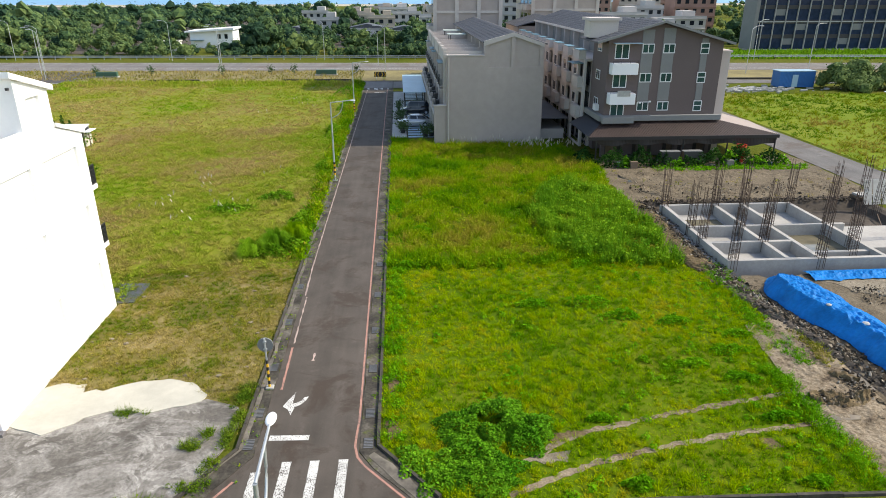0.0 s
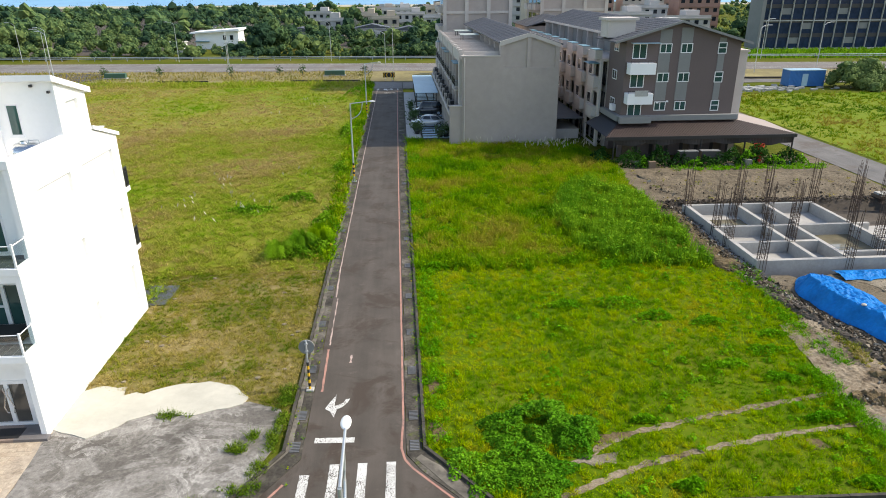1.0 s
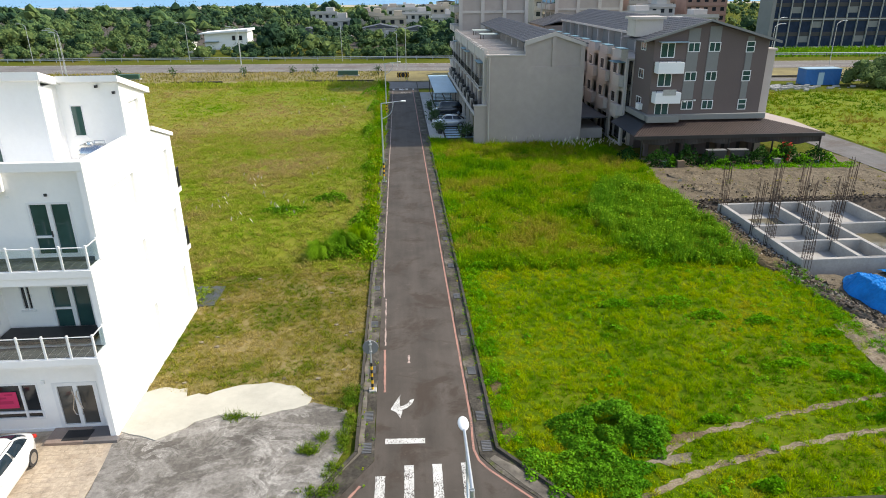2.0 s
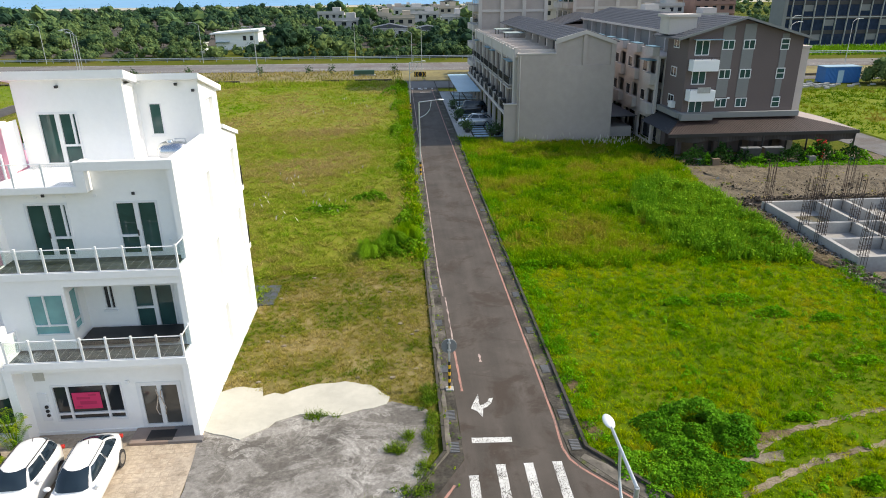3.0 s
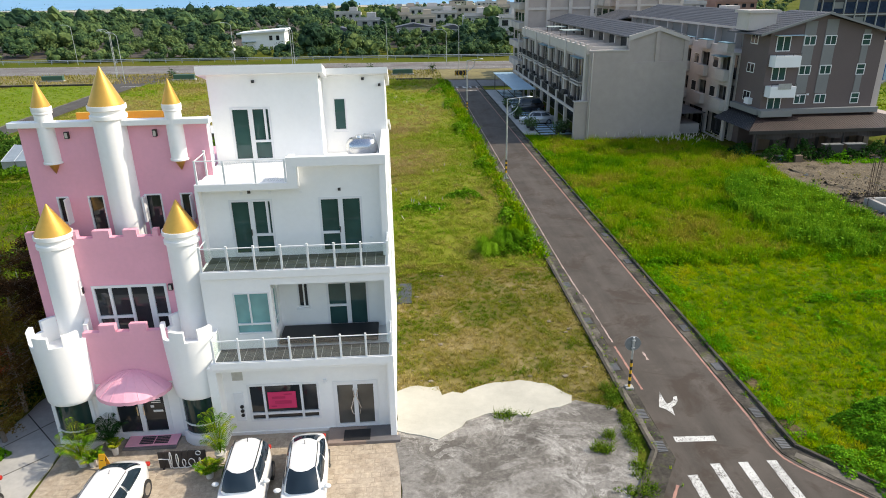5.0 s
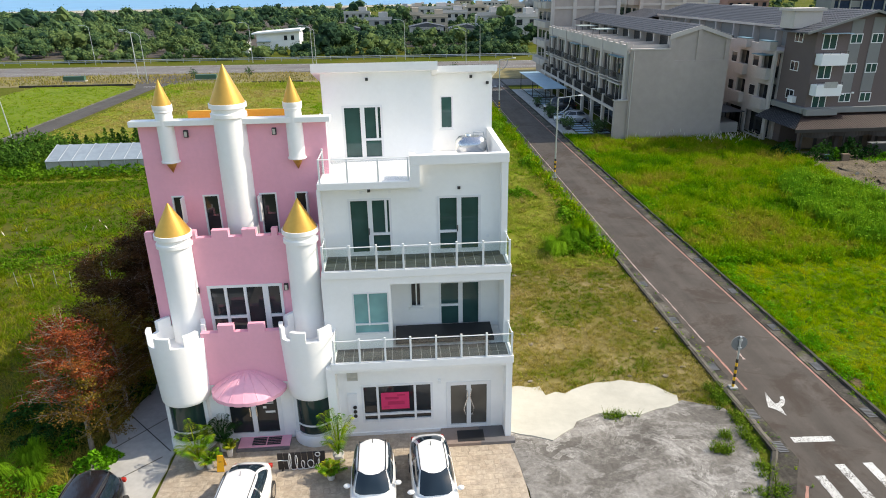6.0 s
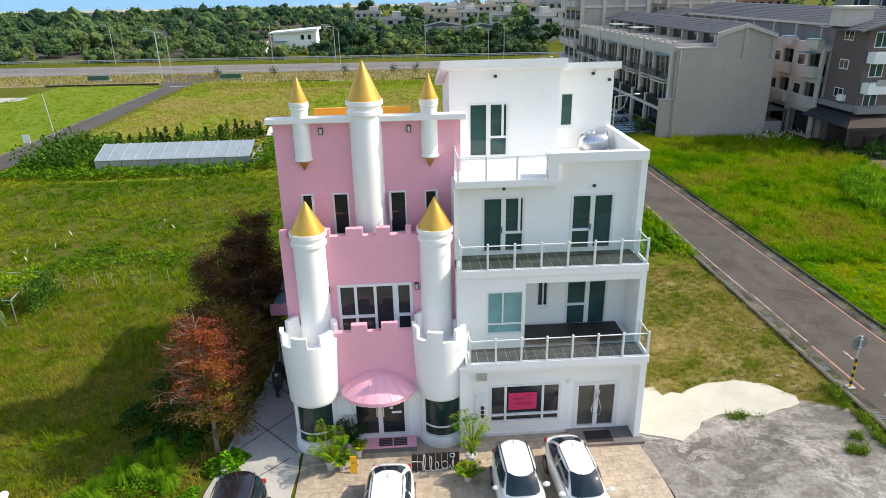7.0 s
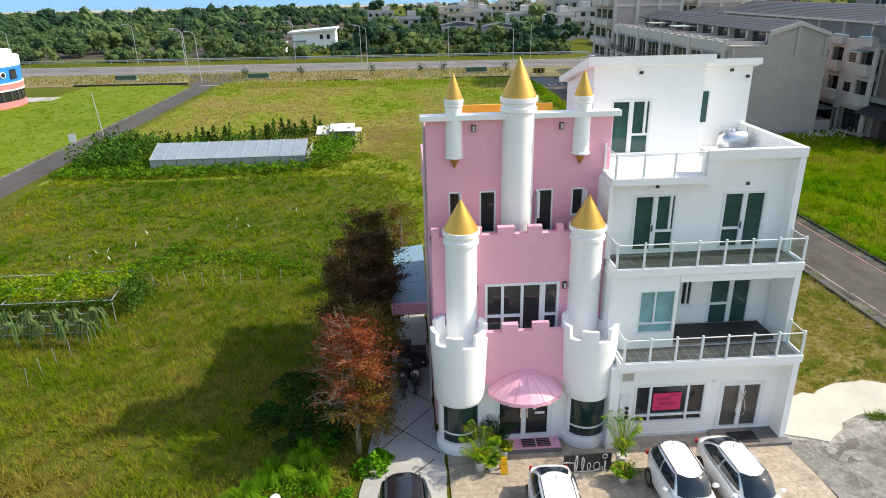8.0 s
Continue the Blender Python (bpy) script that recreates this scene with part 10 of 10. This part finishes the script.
hx, hy = sow([(-62, 63.5), (-54, 62.5), (-38.7, 63.2), (-36.5, 64), (-34.6, 66), (-34.4, 75), (-38, 75), (-38.4, 65.3), (-53.5, 65.3), (-55, 70), (-62, 69)], 42)
hz = RNG.uniform(0.1, 1, len(hx)) ** 0.6 * (0.7 + 0.9 * (hx > -38.6)) * (1 + 0.35 * bumps(hx, hy, 3, 5))
tri_mesh("greenhouse_vines", leaves(np.stack([hx, hy, np.clip(hz, 0.1, None)], 1), 0.32, 0.4), 4, G_CREEP, ("bright green vines and crops round the greenhouse", "vines"))
hx, hy = sow([(-61.5, 66), (-54.5, 65), (-54.5, 75), (-61.5, 77)], 48)
hz = RNG.uniform(0.1, 1, len(hx)) ** 0.6 * 1.9 * (1 + 0.35 * bumps(hx, hy, 3, 7))
tri_mesh("orchard", leaves(np.stack([hx, hy, np.clip(hz, 0.1, None)], 1), 0.3, 0.3), 4, G_GARDEN, ("small green orchard beside the lane", "shrubs"))

weeds("west_field_weeds", [(-45.0, 42.0, 1.6, 1.0, 0.35), (-42.6, 41.6, 2.2, 1.2, 0.4), (-40.6, 42.6, 1.8, 1.1, 0.4), (-38.4, 42.0, 1.4, 0.9, 0.35), (-44.0, 44.0, 1.4, 0.8, 0.3), (-36.6, 40.6, 1.1, 0.8, 0.4)], 420, 0.16, G_CREEP, "low leafy green weeds spread over the field")
G_VINE = leafy("gourd_vine_leaf", [(0.3, (0.09, 0.21, 0.008)), (0.5, (0.17, 0.29, 0.010)), (0.75, (0.30, 0.29, 0.02))], 0.5, isl=0.35, fine=1.5)
tr = thing("vine_trellis", (-48, 35, 0), "steel-pipe vine trellis with yellow-green gourd vines", "trellis")
for x in (-52, -49.8, -47.3, -44.4):
    for y, z in ((34.2, 1.35), (37.2, 1.65)):
        tube("post", [(x, y, 0), (x, y, z)], 0.024, GALV, tr, 6)
for y, z in ((34.2, 1.35), (35.7, 1.5), (37.2, 1.65)):
    tube("rail", [(-53, y, z), (-44.3, y, z)], 0.021, GALV, tr, 6)
for x in (-52, -49.8, -47.3, -44.4):
    tube("rafter", [(x, 34.2, 1.35), (x, 37.2, 1.65)], 0.021, GALV, tr, 6)
hx, hy = sow([(-53, 34.6), (-45.4, 34.5), (-44.2, 36.0), (-44.0, 37.6), (-47.5, 37.3), (-50, 36.6), (-53, 36.8)], 330)
kp = bumps(hx, hy, 1.6, 12.0) > -0.7
hx, hy = hx[kp], hy[kp]
tri_mesh("foliage", leaves(np.stack([hx, hy, 1.42 + (hy - 34.2) * 0.09 + RNG.normal(0, 0.13, len(hx)) + bumps(hx, hy, 1.2) * 0.14], 1), 0.15, 0.5), 4, G_VINE, None, tr)
# drooping leaves of the same vine, coloured darker for the shade below its top
hx = np.concatenate([RNG.uniform(-53, -44.4, 1500), RNG.normal(-44.1, 0.35, 1600)])
hy = np.concatenate([RNG.normal(34.3, 0.12, 1500), RNG.uniform(34.8, 37.9, 1600)])
hz = np.concatenate([1.4 - np.abs(RNG.normal(0, 0.3, 1500)), RNG.uniform(0.15, 1.75, 1600)])
tri_mesh("shaded_hanging_foliage", leaves(np.stack([hx, hy, np.clip(hz, 0.1, None)], 1), 0.15, 0.3), 4, G_GARDEN, None, tr)
G_STEM = leafy("fleshy_grey_green_stem", [(0.3, (0.065, 0.125, 0.035)), (0.7, (0.16, 0.235, 0.085))], 0.4)
for row, y in enumerate((32.0, 33.2)):
    t = thing("dragon_fruit_row", (-48.5, y, 0), "row of drooping green dragon fruit stems on a rail", "fruit plants", "dragon fruit rows")
    for x in np.arange(-52.5, -44.6, 1.1):
        tube("stake", [(x, y, 0), (x, y, 1.2)], 0.025, GALV, t, 5)
    for z in (0.75, 1.15):
        tube("rail", [(-53, y, z), (-44.8, y, z)], 0.02, GALV, t, 5)
    st_ = []
    rs = np.random.default_rng(40 + row)
    for k in range(330):
        x = -52.5 + 1.1 * rs.integers(0, 8) + rs.normal(0, 0.07)
        a = rs.uniform(0, 6.28)
        p = np.array([x, y, 1.15])
        m_ = p + np.array([math.cos(a) * 0.30, math.sin(a) * 0.22, rs.uniform(0.08, 0.3)])
        e_ = p + np.array([math.cos(a) * rs.uniform(0.4, 0.75), math.sin(a) * 0.42, -rs.uniform(0.2, 1.0)])
        s_ = np.array([-math.sin(a), math.cos(a), 0]) * 0.036
        st_ += [[p - s_, p + s_, m_ + s_, m_ - s_], [m_ - s_, m_ + s_, e_ + s_ * 0.4, e_ - s_ * 0.4]]
    tri_mesh("foliage", np.array(st_), 4, G_STEM, None, t)
sk = random.Random(8)
for k in range(17):
    if k < 10:
        x, y = -46.2 + k * 1.05 + sk.uniform(-0.2, 0.2), 38.4 + sk.uniform(-0.2, 0.2)
    else:
        x, y = -44.6 - (k - 10) * 0.22, 33.6 - (k - 10) * 0.85
    s_ = tube("garden_stake", [(x, y, 0), (x + sk.uniform(-0.08, 0.08), y, 0.95)], 0.016, GALV, None, 5)
    tagged(s_, "thin grey garden stake in the grass", "stake", "garden stakes")


def ship_house():
    """A round-bowed building painted as a ship, in bands that flare outwards with height."""
    h = thing("ship_house", (-96, 109.5, 0), "ship-shaped building with blue hull and pink bands", "building")
    cx, cy, rx, ry = -95.6, 110.0, 7.6, 7.6

    def outline(k, z):
        pts = [(cx + rx * k * math.cos(radians(a)), cy + ry * k * math.sin(radians(a)), z) for a in range(-90, 91, 10)]
        return pts + [(-106.0, cy + ry * k, z), (-106.0, cy - ry * k, z)]

    def ring(nm, k0, k1, z0, z1, mat, label=""):
        bm = bmesh.new()
        lo, hi = [bm.verts.new(p) for p in outline(k0, z0)], [bm.verts.new(p) for p in outline(k1, z1)]
        n = len(lo)
        for i in range(n):
            bm.faces.new((lo[i], lo[(i + 1) % n], hi[(i + 1) % n], hi[i]))
        bm.faces.new(hi)
        bmesh.ops.triangulate(bm, faces=[f for f in bm.faces if len(f.verts) > 4])
        return part(nm, bm, mat, h, label)

    ring("lower_hull", 0.97, 0.975, 0.0, 0.95, SHIP_RED, "pink painted lower hull")
    wb = ring("window_band", 0.955, 0.955, 0.95, 2.5, GLASS_DARK)
    for a in range(-85, 60, 12):
        x, y = cx + rx * 0.965 * math.cos(radians(a)), cy + ry * 0.965 * math.sin(radians(a))
        box("mullion", x - 0.06, x + 0.06, y - 0.06, y + 0.06, 0.95, 2.5, BROWN_WALL, wb)
    ring("white_line", 0.985, 0.985, 2.5, 2.7, WHITE)
    ring("pink_band", 0.975, 0.985, 2.7, 3.5, SHIP_RED)
    ring("white_line", 0.995, 0.995, 3.5, 3.7, WHITE)
    ring("hull", 0.975, 1.0, 3.7, 6.0, SHIP_BLUE, "bright blue painted hull")
    ring("deck_band", 1.005, 1.01, 6.0, 7.4, WHITE)
    ring("deck_rail", 0.9, 0.9, 7.4, 8.2, WHITE_TRIM)
    ring("bridge", 0.6, 0.6, 8.2, 10.6, WHITE)
    ring("bridge_glass", 0.61, 0.61, 9.0, 9.8, GLASS_DARK)
    lathe("funnel", -97, 109, [(1.0, 10.6), (1.0, 12.6), (0, 12.6)], SHIP_RED, h, 16, cap=False)
    for a in (-20, -31, -44, -58):
        c, sn = math.cos(radians(a)), math.sin(radians(a))
        p0, p1 = (cx + rx * 0.97 * c, cy + ry * 0.97 * sn, 4.9), (cx + rx * 1.004 * c, cy + ry * 1.004 * sn, 4.9)
        po = tube("porthole", [p0, p1], 0.45, WHITE_TRIM, h, 18)
        tube("pane", [p1, (cx + rx * 1.008 * c, cy + ry * 1.008 * sn, 4.9)], 0.34, GLASS_DARK, po, 16)
    box("side_window", cx + rx * 0.96, cx + rx * 0.998, cy - 1.3, cy + 0.2, 4.2, 5.6, GLASS_DARK, h)


ship_house()
tagged(sheet("ship_forecourt", [(-88.5, 113.5), (-86, 114.5), (-86, 118), (-110, 121), (-110, 118)], 0.04, PATH_CONC, 0.1), "pale concrete yard of the ship house", "yard", kind="structure")
sg = thing("field_sign", (-66.8, 79.5, 0), "small white notice board on a post beside the lane", "sign")
tube("post", [(-66.8, 79.5, 0), (-66.8, 79.5, 1.0)], 0.04, GALV, sg, 6)
box("panel", -67.2, -66.4, 79.44, 79.48, 0.25, 1.2, WHITE_TRIM, sg)
for x, y in ((-57, 136), (-83, 138.5), (-14.5, 136.5), (20, 134)):
    t = thing("utility_box", (x, y, 0.03), "green utility cabinet on the verge", "cabinet", "verge cabinets")
    box("plinth", x - 2.2, x + 2.2, y - 0.6, y + 0.6, 0, 0.25, PATH_CONC, t)
    box("cabinet", x - 2.0, x + 2.0, y - 0.45, y + 0.45, 0.25, 1.1, plain("green_cabinet_paint", (0.04, 0.11, 0.07), 0.5) if x == -57 else bpy.data.materials["green_cabinet_paint"], t, 0.04)
for x, y in ((-49, 137.5), (-25.5, 137), (-21, 137.2), (-35, 137), (-60, 138), (-8.5, 137), (8, 133)):
    t = thing("young_tree", (x, y, 0.03), "small staked young tree on the verge", "tree", "young verge trees")
    tube("trunk", [(x, y, 0), (x, y, 1.0)], 0.05, BARK, t, 6)
    tri_mesh("crown", leaves(np.array([x, y, 1.3]) + RNG.normal(size=(130, 3)) * np.array([0.35, 0.35, 0.4]), 0.3, 0.3), 4, G_WOODS, None, t)
G_VERGE = leafy("dry_verge_blades", [(0.3, (0.17, 0.19, 0.03)), (0.5, (0.27, 0.23, 0.06)), (0.7, (0.36, 0.28, 0.11))], 0.08, isl=0.25)
x_, y_ = sow([(-140, 137), (-62.5, 131.5), (-7, 128.6), (-7, 143.5), (-140, 151)], 5)
tri_mesh("verge_tufts", blades(np.stack([x_, y_, np.zeros(len(x_))], 1), 0.4 * (1 + 0.5 * bumps(x_, y_, 8, 3)), 0.18, 0.6), 3, G_VERGE, ("dry olive grass tufts on the verge", "grass"))
x_, y_ = sow([(-62, 122), (-7, 121), (-7, 127.0), (-62, 130)], 14)
tri_mesh("verge_weeds", blades(np.stack([x_, y_, np.zeros(len(x_))], 1), 0.5 * (1 + 0.6 * bumps(x_, y_, 6, 2)), 0.16, 0.8), 3, G_TALL, ("tall green weeds along the ditch", "weeds"))

# ---- far houses ----
VILLAGE = [plain("village_white", (0.50, 0.48, 0.46), 0.8, var=0.1, big=0.2), plain("village_grey", (0.40, 0.40, 0.39), 0.85, var=0.12, big=0.2), plain("village_cream", (0.46, 0.40, 0.32), 0.85, var=0.1, big=0.2), plain("village_brick", (0.33, 0.20, 0.16), 0.85, var=0.15, big=0.2), plain("village_tan", (0.44, 0.38, 0.33), 0.85, var=0.12, big=0.2)]


def far_house(x, y, w, d, hgt, mat, storeys, flat=True):
    t = thing("village_house", (x, y, 0), "plain rendered village house with a flat roof" if flat else "low village house with a sheet roof", "house", "village houses")
    x0, x1, y0, y1 = x - w / 2, x + w / 2, y - d / 2, y + d / 2
    box("wall", x0, x1, y0, y1, 0, hgt, mat, t)
    if flat:
        wall_holes("parapet", "y", y0 - 0.1, 0.25, x0 - 0.1, x1 + 0.1, hgt, hgt + 0.9, [], mat, t)
        box("stair_house", x0 + w * 0.55, x0 + w * 0.85, y0 + d * 0.4, y1 - 0.3, hgt, hgt + 2.4, mat, t)
    else:
        gable("roof", [(x0 - 0.4, hgt), (x1 + 0.4, hgt), (x1 + 0.4, hgt + 0.15), (x, hgt + 1.3), (x0 - 0.4, hgt + 0.15)], y0 - 0.4, y1 + 0.4, ROOF_GREY, t)
    n = max(2, int(w / 3))
    sh_ = hgt / storeys
    for s in range(storeys):
        for k in range(n):
            a = x0 + w * (k + 0.25) / n
            wn_ = box("window", a, a + w * 0.45 / n, y0 - 0.06, y0 - 0.01, s * sh_ + sh_ * 0.35, s * sh_ + sh_ * 0.78, GLASS_DARK, t)
        box("floor_band", x0 - 0.15, x1 + 0.15, y0 - 0.35, y0 - 0.01, (s + 1) * sh_ - 0.25, (s + 1) * sh_ - 0.02, mat, t)


# the white house in the woods
mh = thing("white_villa", (-54.5, 209, 0), "long white house with a low sloping roof in the woods", "house")
gable("wall", [(-60.5, 0), (-48.2, 0), (-48.2, 5.0), (-60.5, 4.4)], 205, 213, WHITE, mh)
gable("roof", [(-61.6, 4.4), (-47.6, 5.1), (-47.6, 5.7), (-61.6, 4.75)], 203.6, 214, WHITE_TRIM, mh)
for x in (-52.6, -50.6):
    box("window", x, x + 0.9, 204.9, 204.98, 2.6, 3.9, GLASS_DARK, mh)
    box("window_hood", x - 0.1, x + 1.0, 204.6, 204.9, 3.9, 4.05, WHITE_TRIM, mh)
box("porch", -60.5, -56.5, 203.8, 205, 2.2, 2.35, ROOF_TEAL, mh)
lo_ = thing("low_shed", (-63, 196, 0), "small pale flat-roofed shed in the woods", "shed")
box("wall", -65.5, -61.0, 195, 198, 0, 2.6, WHITE, lo_)
box("roof", -65.8, -60.7, 194.7, 198.3, 2.6, 2.8, CREAM_ROOF, lo_)

vr = random.Random(12)
for x, y, w, d, hgt, m_, s, fl_ in ((-34, 236, 10, 8, 3.2, 1, 1, False), (-27, 262, 11, 9, 5.6, 1, 2, True), (-14, 285, 9, 9, 6.4, 2, 2, True), (-6, 262, 10, 8, 6.2, 2, 2, True), (4, 300, 12, 9, 6.4, 0, 2, True), (-20, 300, 12, 9, 6.5, 4, 2, True), (-1, 345, 16, 10, 7, 0, 2, True), (16, 318, 9, 9, 8.0, 2, 3, True), (-38, 330, 12, 10, 6, 1, 2, True), (12, 240, 9, 8, 7.2, 0, 2, True), (22, 262, 11, 9, 9.3, 2, 3, True), (34, 290, 12, 9, 9.4, 0, 3, True), (19.5, 215, 8, 9, 7.5, 0, 2, True), (28, 222, 9, 9, 8.5, 1, 3, True), (-10, 232, 11, 7, 4.2, 0, 1, False), (2, 222, 10, 7, 4.0, 0, 1, False)):
    far_house(x, y, w, d, hgt, VILLAGE[m_], s, fl_)
for k in range(46):
    x, y = vr.uniform(-20, 210), vr.uniform(330, 620)
    if x > 95 and y < 400:
        y += 160
    s = vr.choice((1, 1, 2, 2, 3)) if x > 60 else vr.choice((1, 1, 2))
    far_house(x, y, vr.uniform(8, 17), vr.uniform(8, 12), s * 2.8, VILLAGE[vr.choice((0, 0, 0, 1, 2, 2, 4))], s, vr.random() < 0.75)
for x, y, w, hgt, m_, s in ((48, 235, 14, 12.6, 2, 4), (62, 250, 12, 9.6, 3, 3), (75, 232, 16, 8, 0, 2), (90, 252, 12, 9.5, 1, 3), (44, 285, 16, 13, 1, 4), (66, 300, 14, 12, 4, 4), (85, 300, 12, 15, 3, 5), (56, 205, 12, 6, 1, 2), (98, 238, 16, 6.4, 0, 2), (92, 262, 14, 9.6, 4, 3), (112, 262, 16, 12.8, 3, 4), (104, 300, 18, 13, 4, 4), (128, 300, 16, 16, 0, 5), (122, 340, 20, 16, 3, 5), (146, 345, 18, 15, 4, 5), (72, 345, 20, 16, 3, 5), (96, 345, 16, 13, 0, 4), (50, 330, 18, 13, 2, 4), (82, 212, 12, 5, 1, 2)):
    far_house(x, y, w, 10, hgt, VILLAGE[m_], s)
plant("town_trees", [woods(196, 232, 58, 104, 6.0, 3.2, 4.6, 6, 14, 0.6, []), woods(232, 330, 60, 150, 14, 3.0, 5.0, 6, 14, 0.7, [])], "green trees among the town houses", "trees")


# ---- stone paving of the forecourt, piece by piece ----
def paver_mat():
    m, nt, b = nodes_of("tan_paving_stone", 0.85, 0.0, 0.3)
    oi = nt.nodes.new("ShaderNodeObjectInfo").outputs["Random"]
    rpi = nt.nodes.new("ShaderNodeNewGeometry").outputs["Random Per Island"]
    col = n_ramp(nt, n_math(nt, "FRACT", n_math(nt, "ADD", oi, rpi)), [(0.0, (0.40, 0.325, 0.245)), (0.35, (0.44, 0.365, 0.28)), (0.7, (0.47, 0.395, 0.305)), (1.0, (0.42, 0.35, 0.275))])
    stain = n_ramp(nt, n_noise(nt, 1.1, 6, 0.7), [(0.30, grey(0.66)), (0.52, grey(1.0)), (0.72, grey(1.12))])
    grit = n_ramp(nt, n_noise(nt, 7.0, 6, 0.7), [(0.3, grey(0.70)), (0.7, grey(1.18))])
    nt.links.new(n_mix(nt, 1.0, n_mix(nt, 1.0, col, stain, "MULTIPLY"), grit, "MULTIPLY"), b.inputs["Base Color"])
    n_bump(nt, b, n_noise(nt, 18.0, 4, 0.6), 0.4, 0.02)
    return m


def pave():
    """Uneven flagstones in rough courses; those along the front edge of the court stand as pieces."""
    court = bpy.data.objects["forecourt"]
    mat = paver_mat()
    rs = random.Random(17)

    def stone(bm, cx, cy, w, d, z):
        top, low = [], []
        for sx, sy in ((-1, -1), (0, -1), (1, -1), (1, 0), (1, 1), (0, 1), (-1, 1), (-1, 0)):
            jx, jy = rs.uniform(-0.035, 0.035), rs.uniform(-0.035, 0.035)
            px, py = cx + sx * (w / 2 - 0.006) + jx, cy + sy * (d / 2 - 0.006) + jy
            low.append(bm.verts.new((px, py, z)))
            top.append(bm.verts.new((cx + (px - cx) * 0.96, cy + (py - cy) * 0.95, z + 0.005)))
        bm.faces.new(top)
        for i in range(8):
            bm.faces.new((low[i], low[(i + 1) % 8], top[(i + 1) % 8], top[i]))

    shapes = []
    for w in (0.22, 0.22, 0.30, 0.30, 0.38, 0.38, 0.26, 0.34):
        bm = bmesh.new()
        stone(bm, 0, 0, w, 0.25, 0.0)
        me = bpy.data.meshes.new("paving_stone")
        bm.to_mesh(me)
        bm.free()
        me.materials.append(mat)
        shapes.append((w, me))
    rest = bmesh.new()
    y, count = 17.5, 0
    while y < 22.75:
        x = -28.1 + rs.uniform(0, 0.15)
        while True:
            w, me = rs.choice(shapes)
            if x + w > -15.66:
                break
            if count < 300:
                ob = new("paving_stone", me)
                ob.parent = court
                ob.matrix_basis = pose(x + w / 2, y, 0.03 + rs.uniform(0, 0.004), 0, 0, rs.choice((0, 180)))
                count += 1
            else:
                stone(rest, x + w / 2, y, w, 0.25, 0.03 + rs.uniform(0, 0.004))
            x += w
        y += 0.25
    part("paving_field", rest, mat, court)["kind"] = "stuff"


pave()
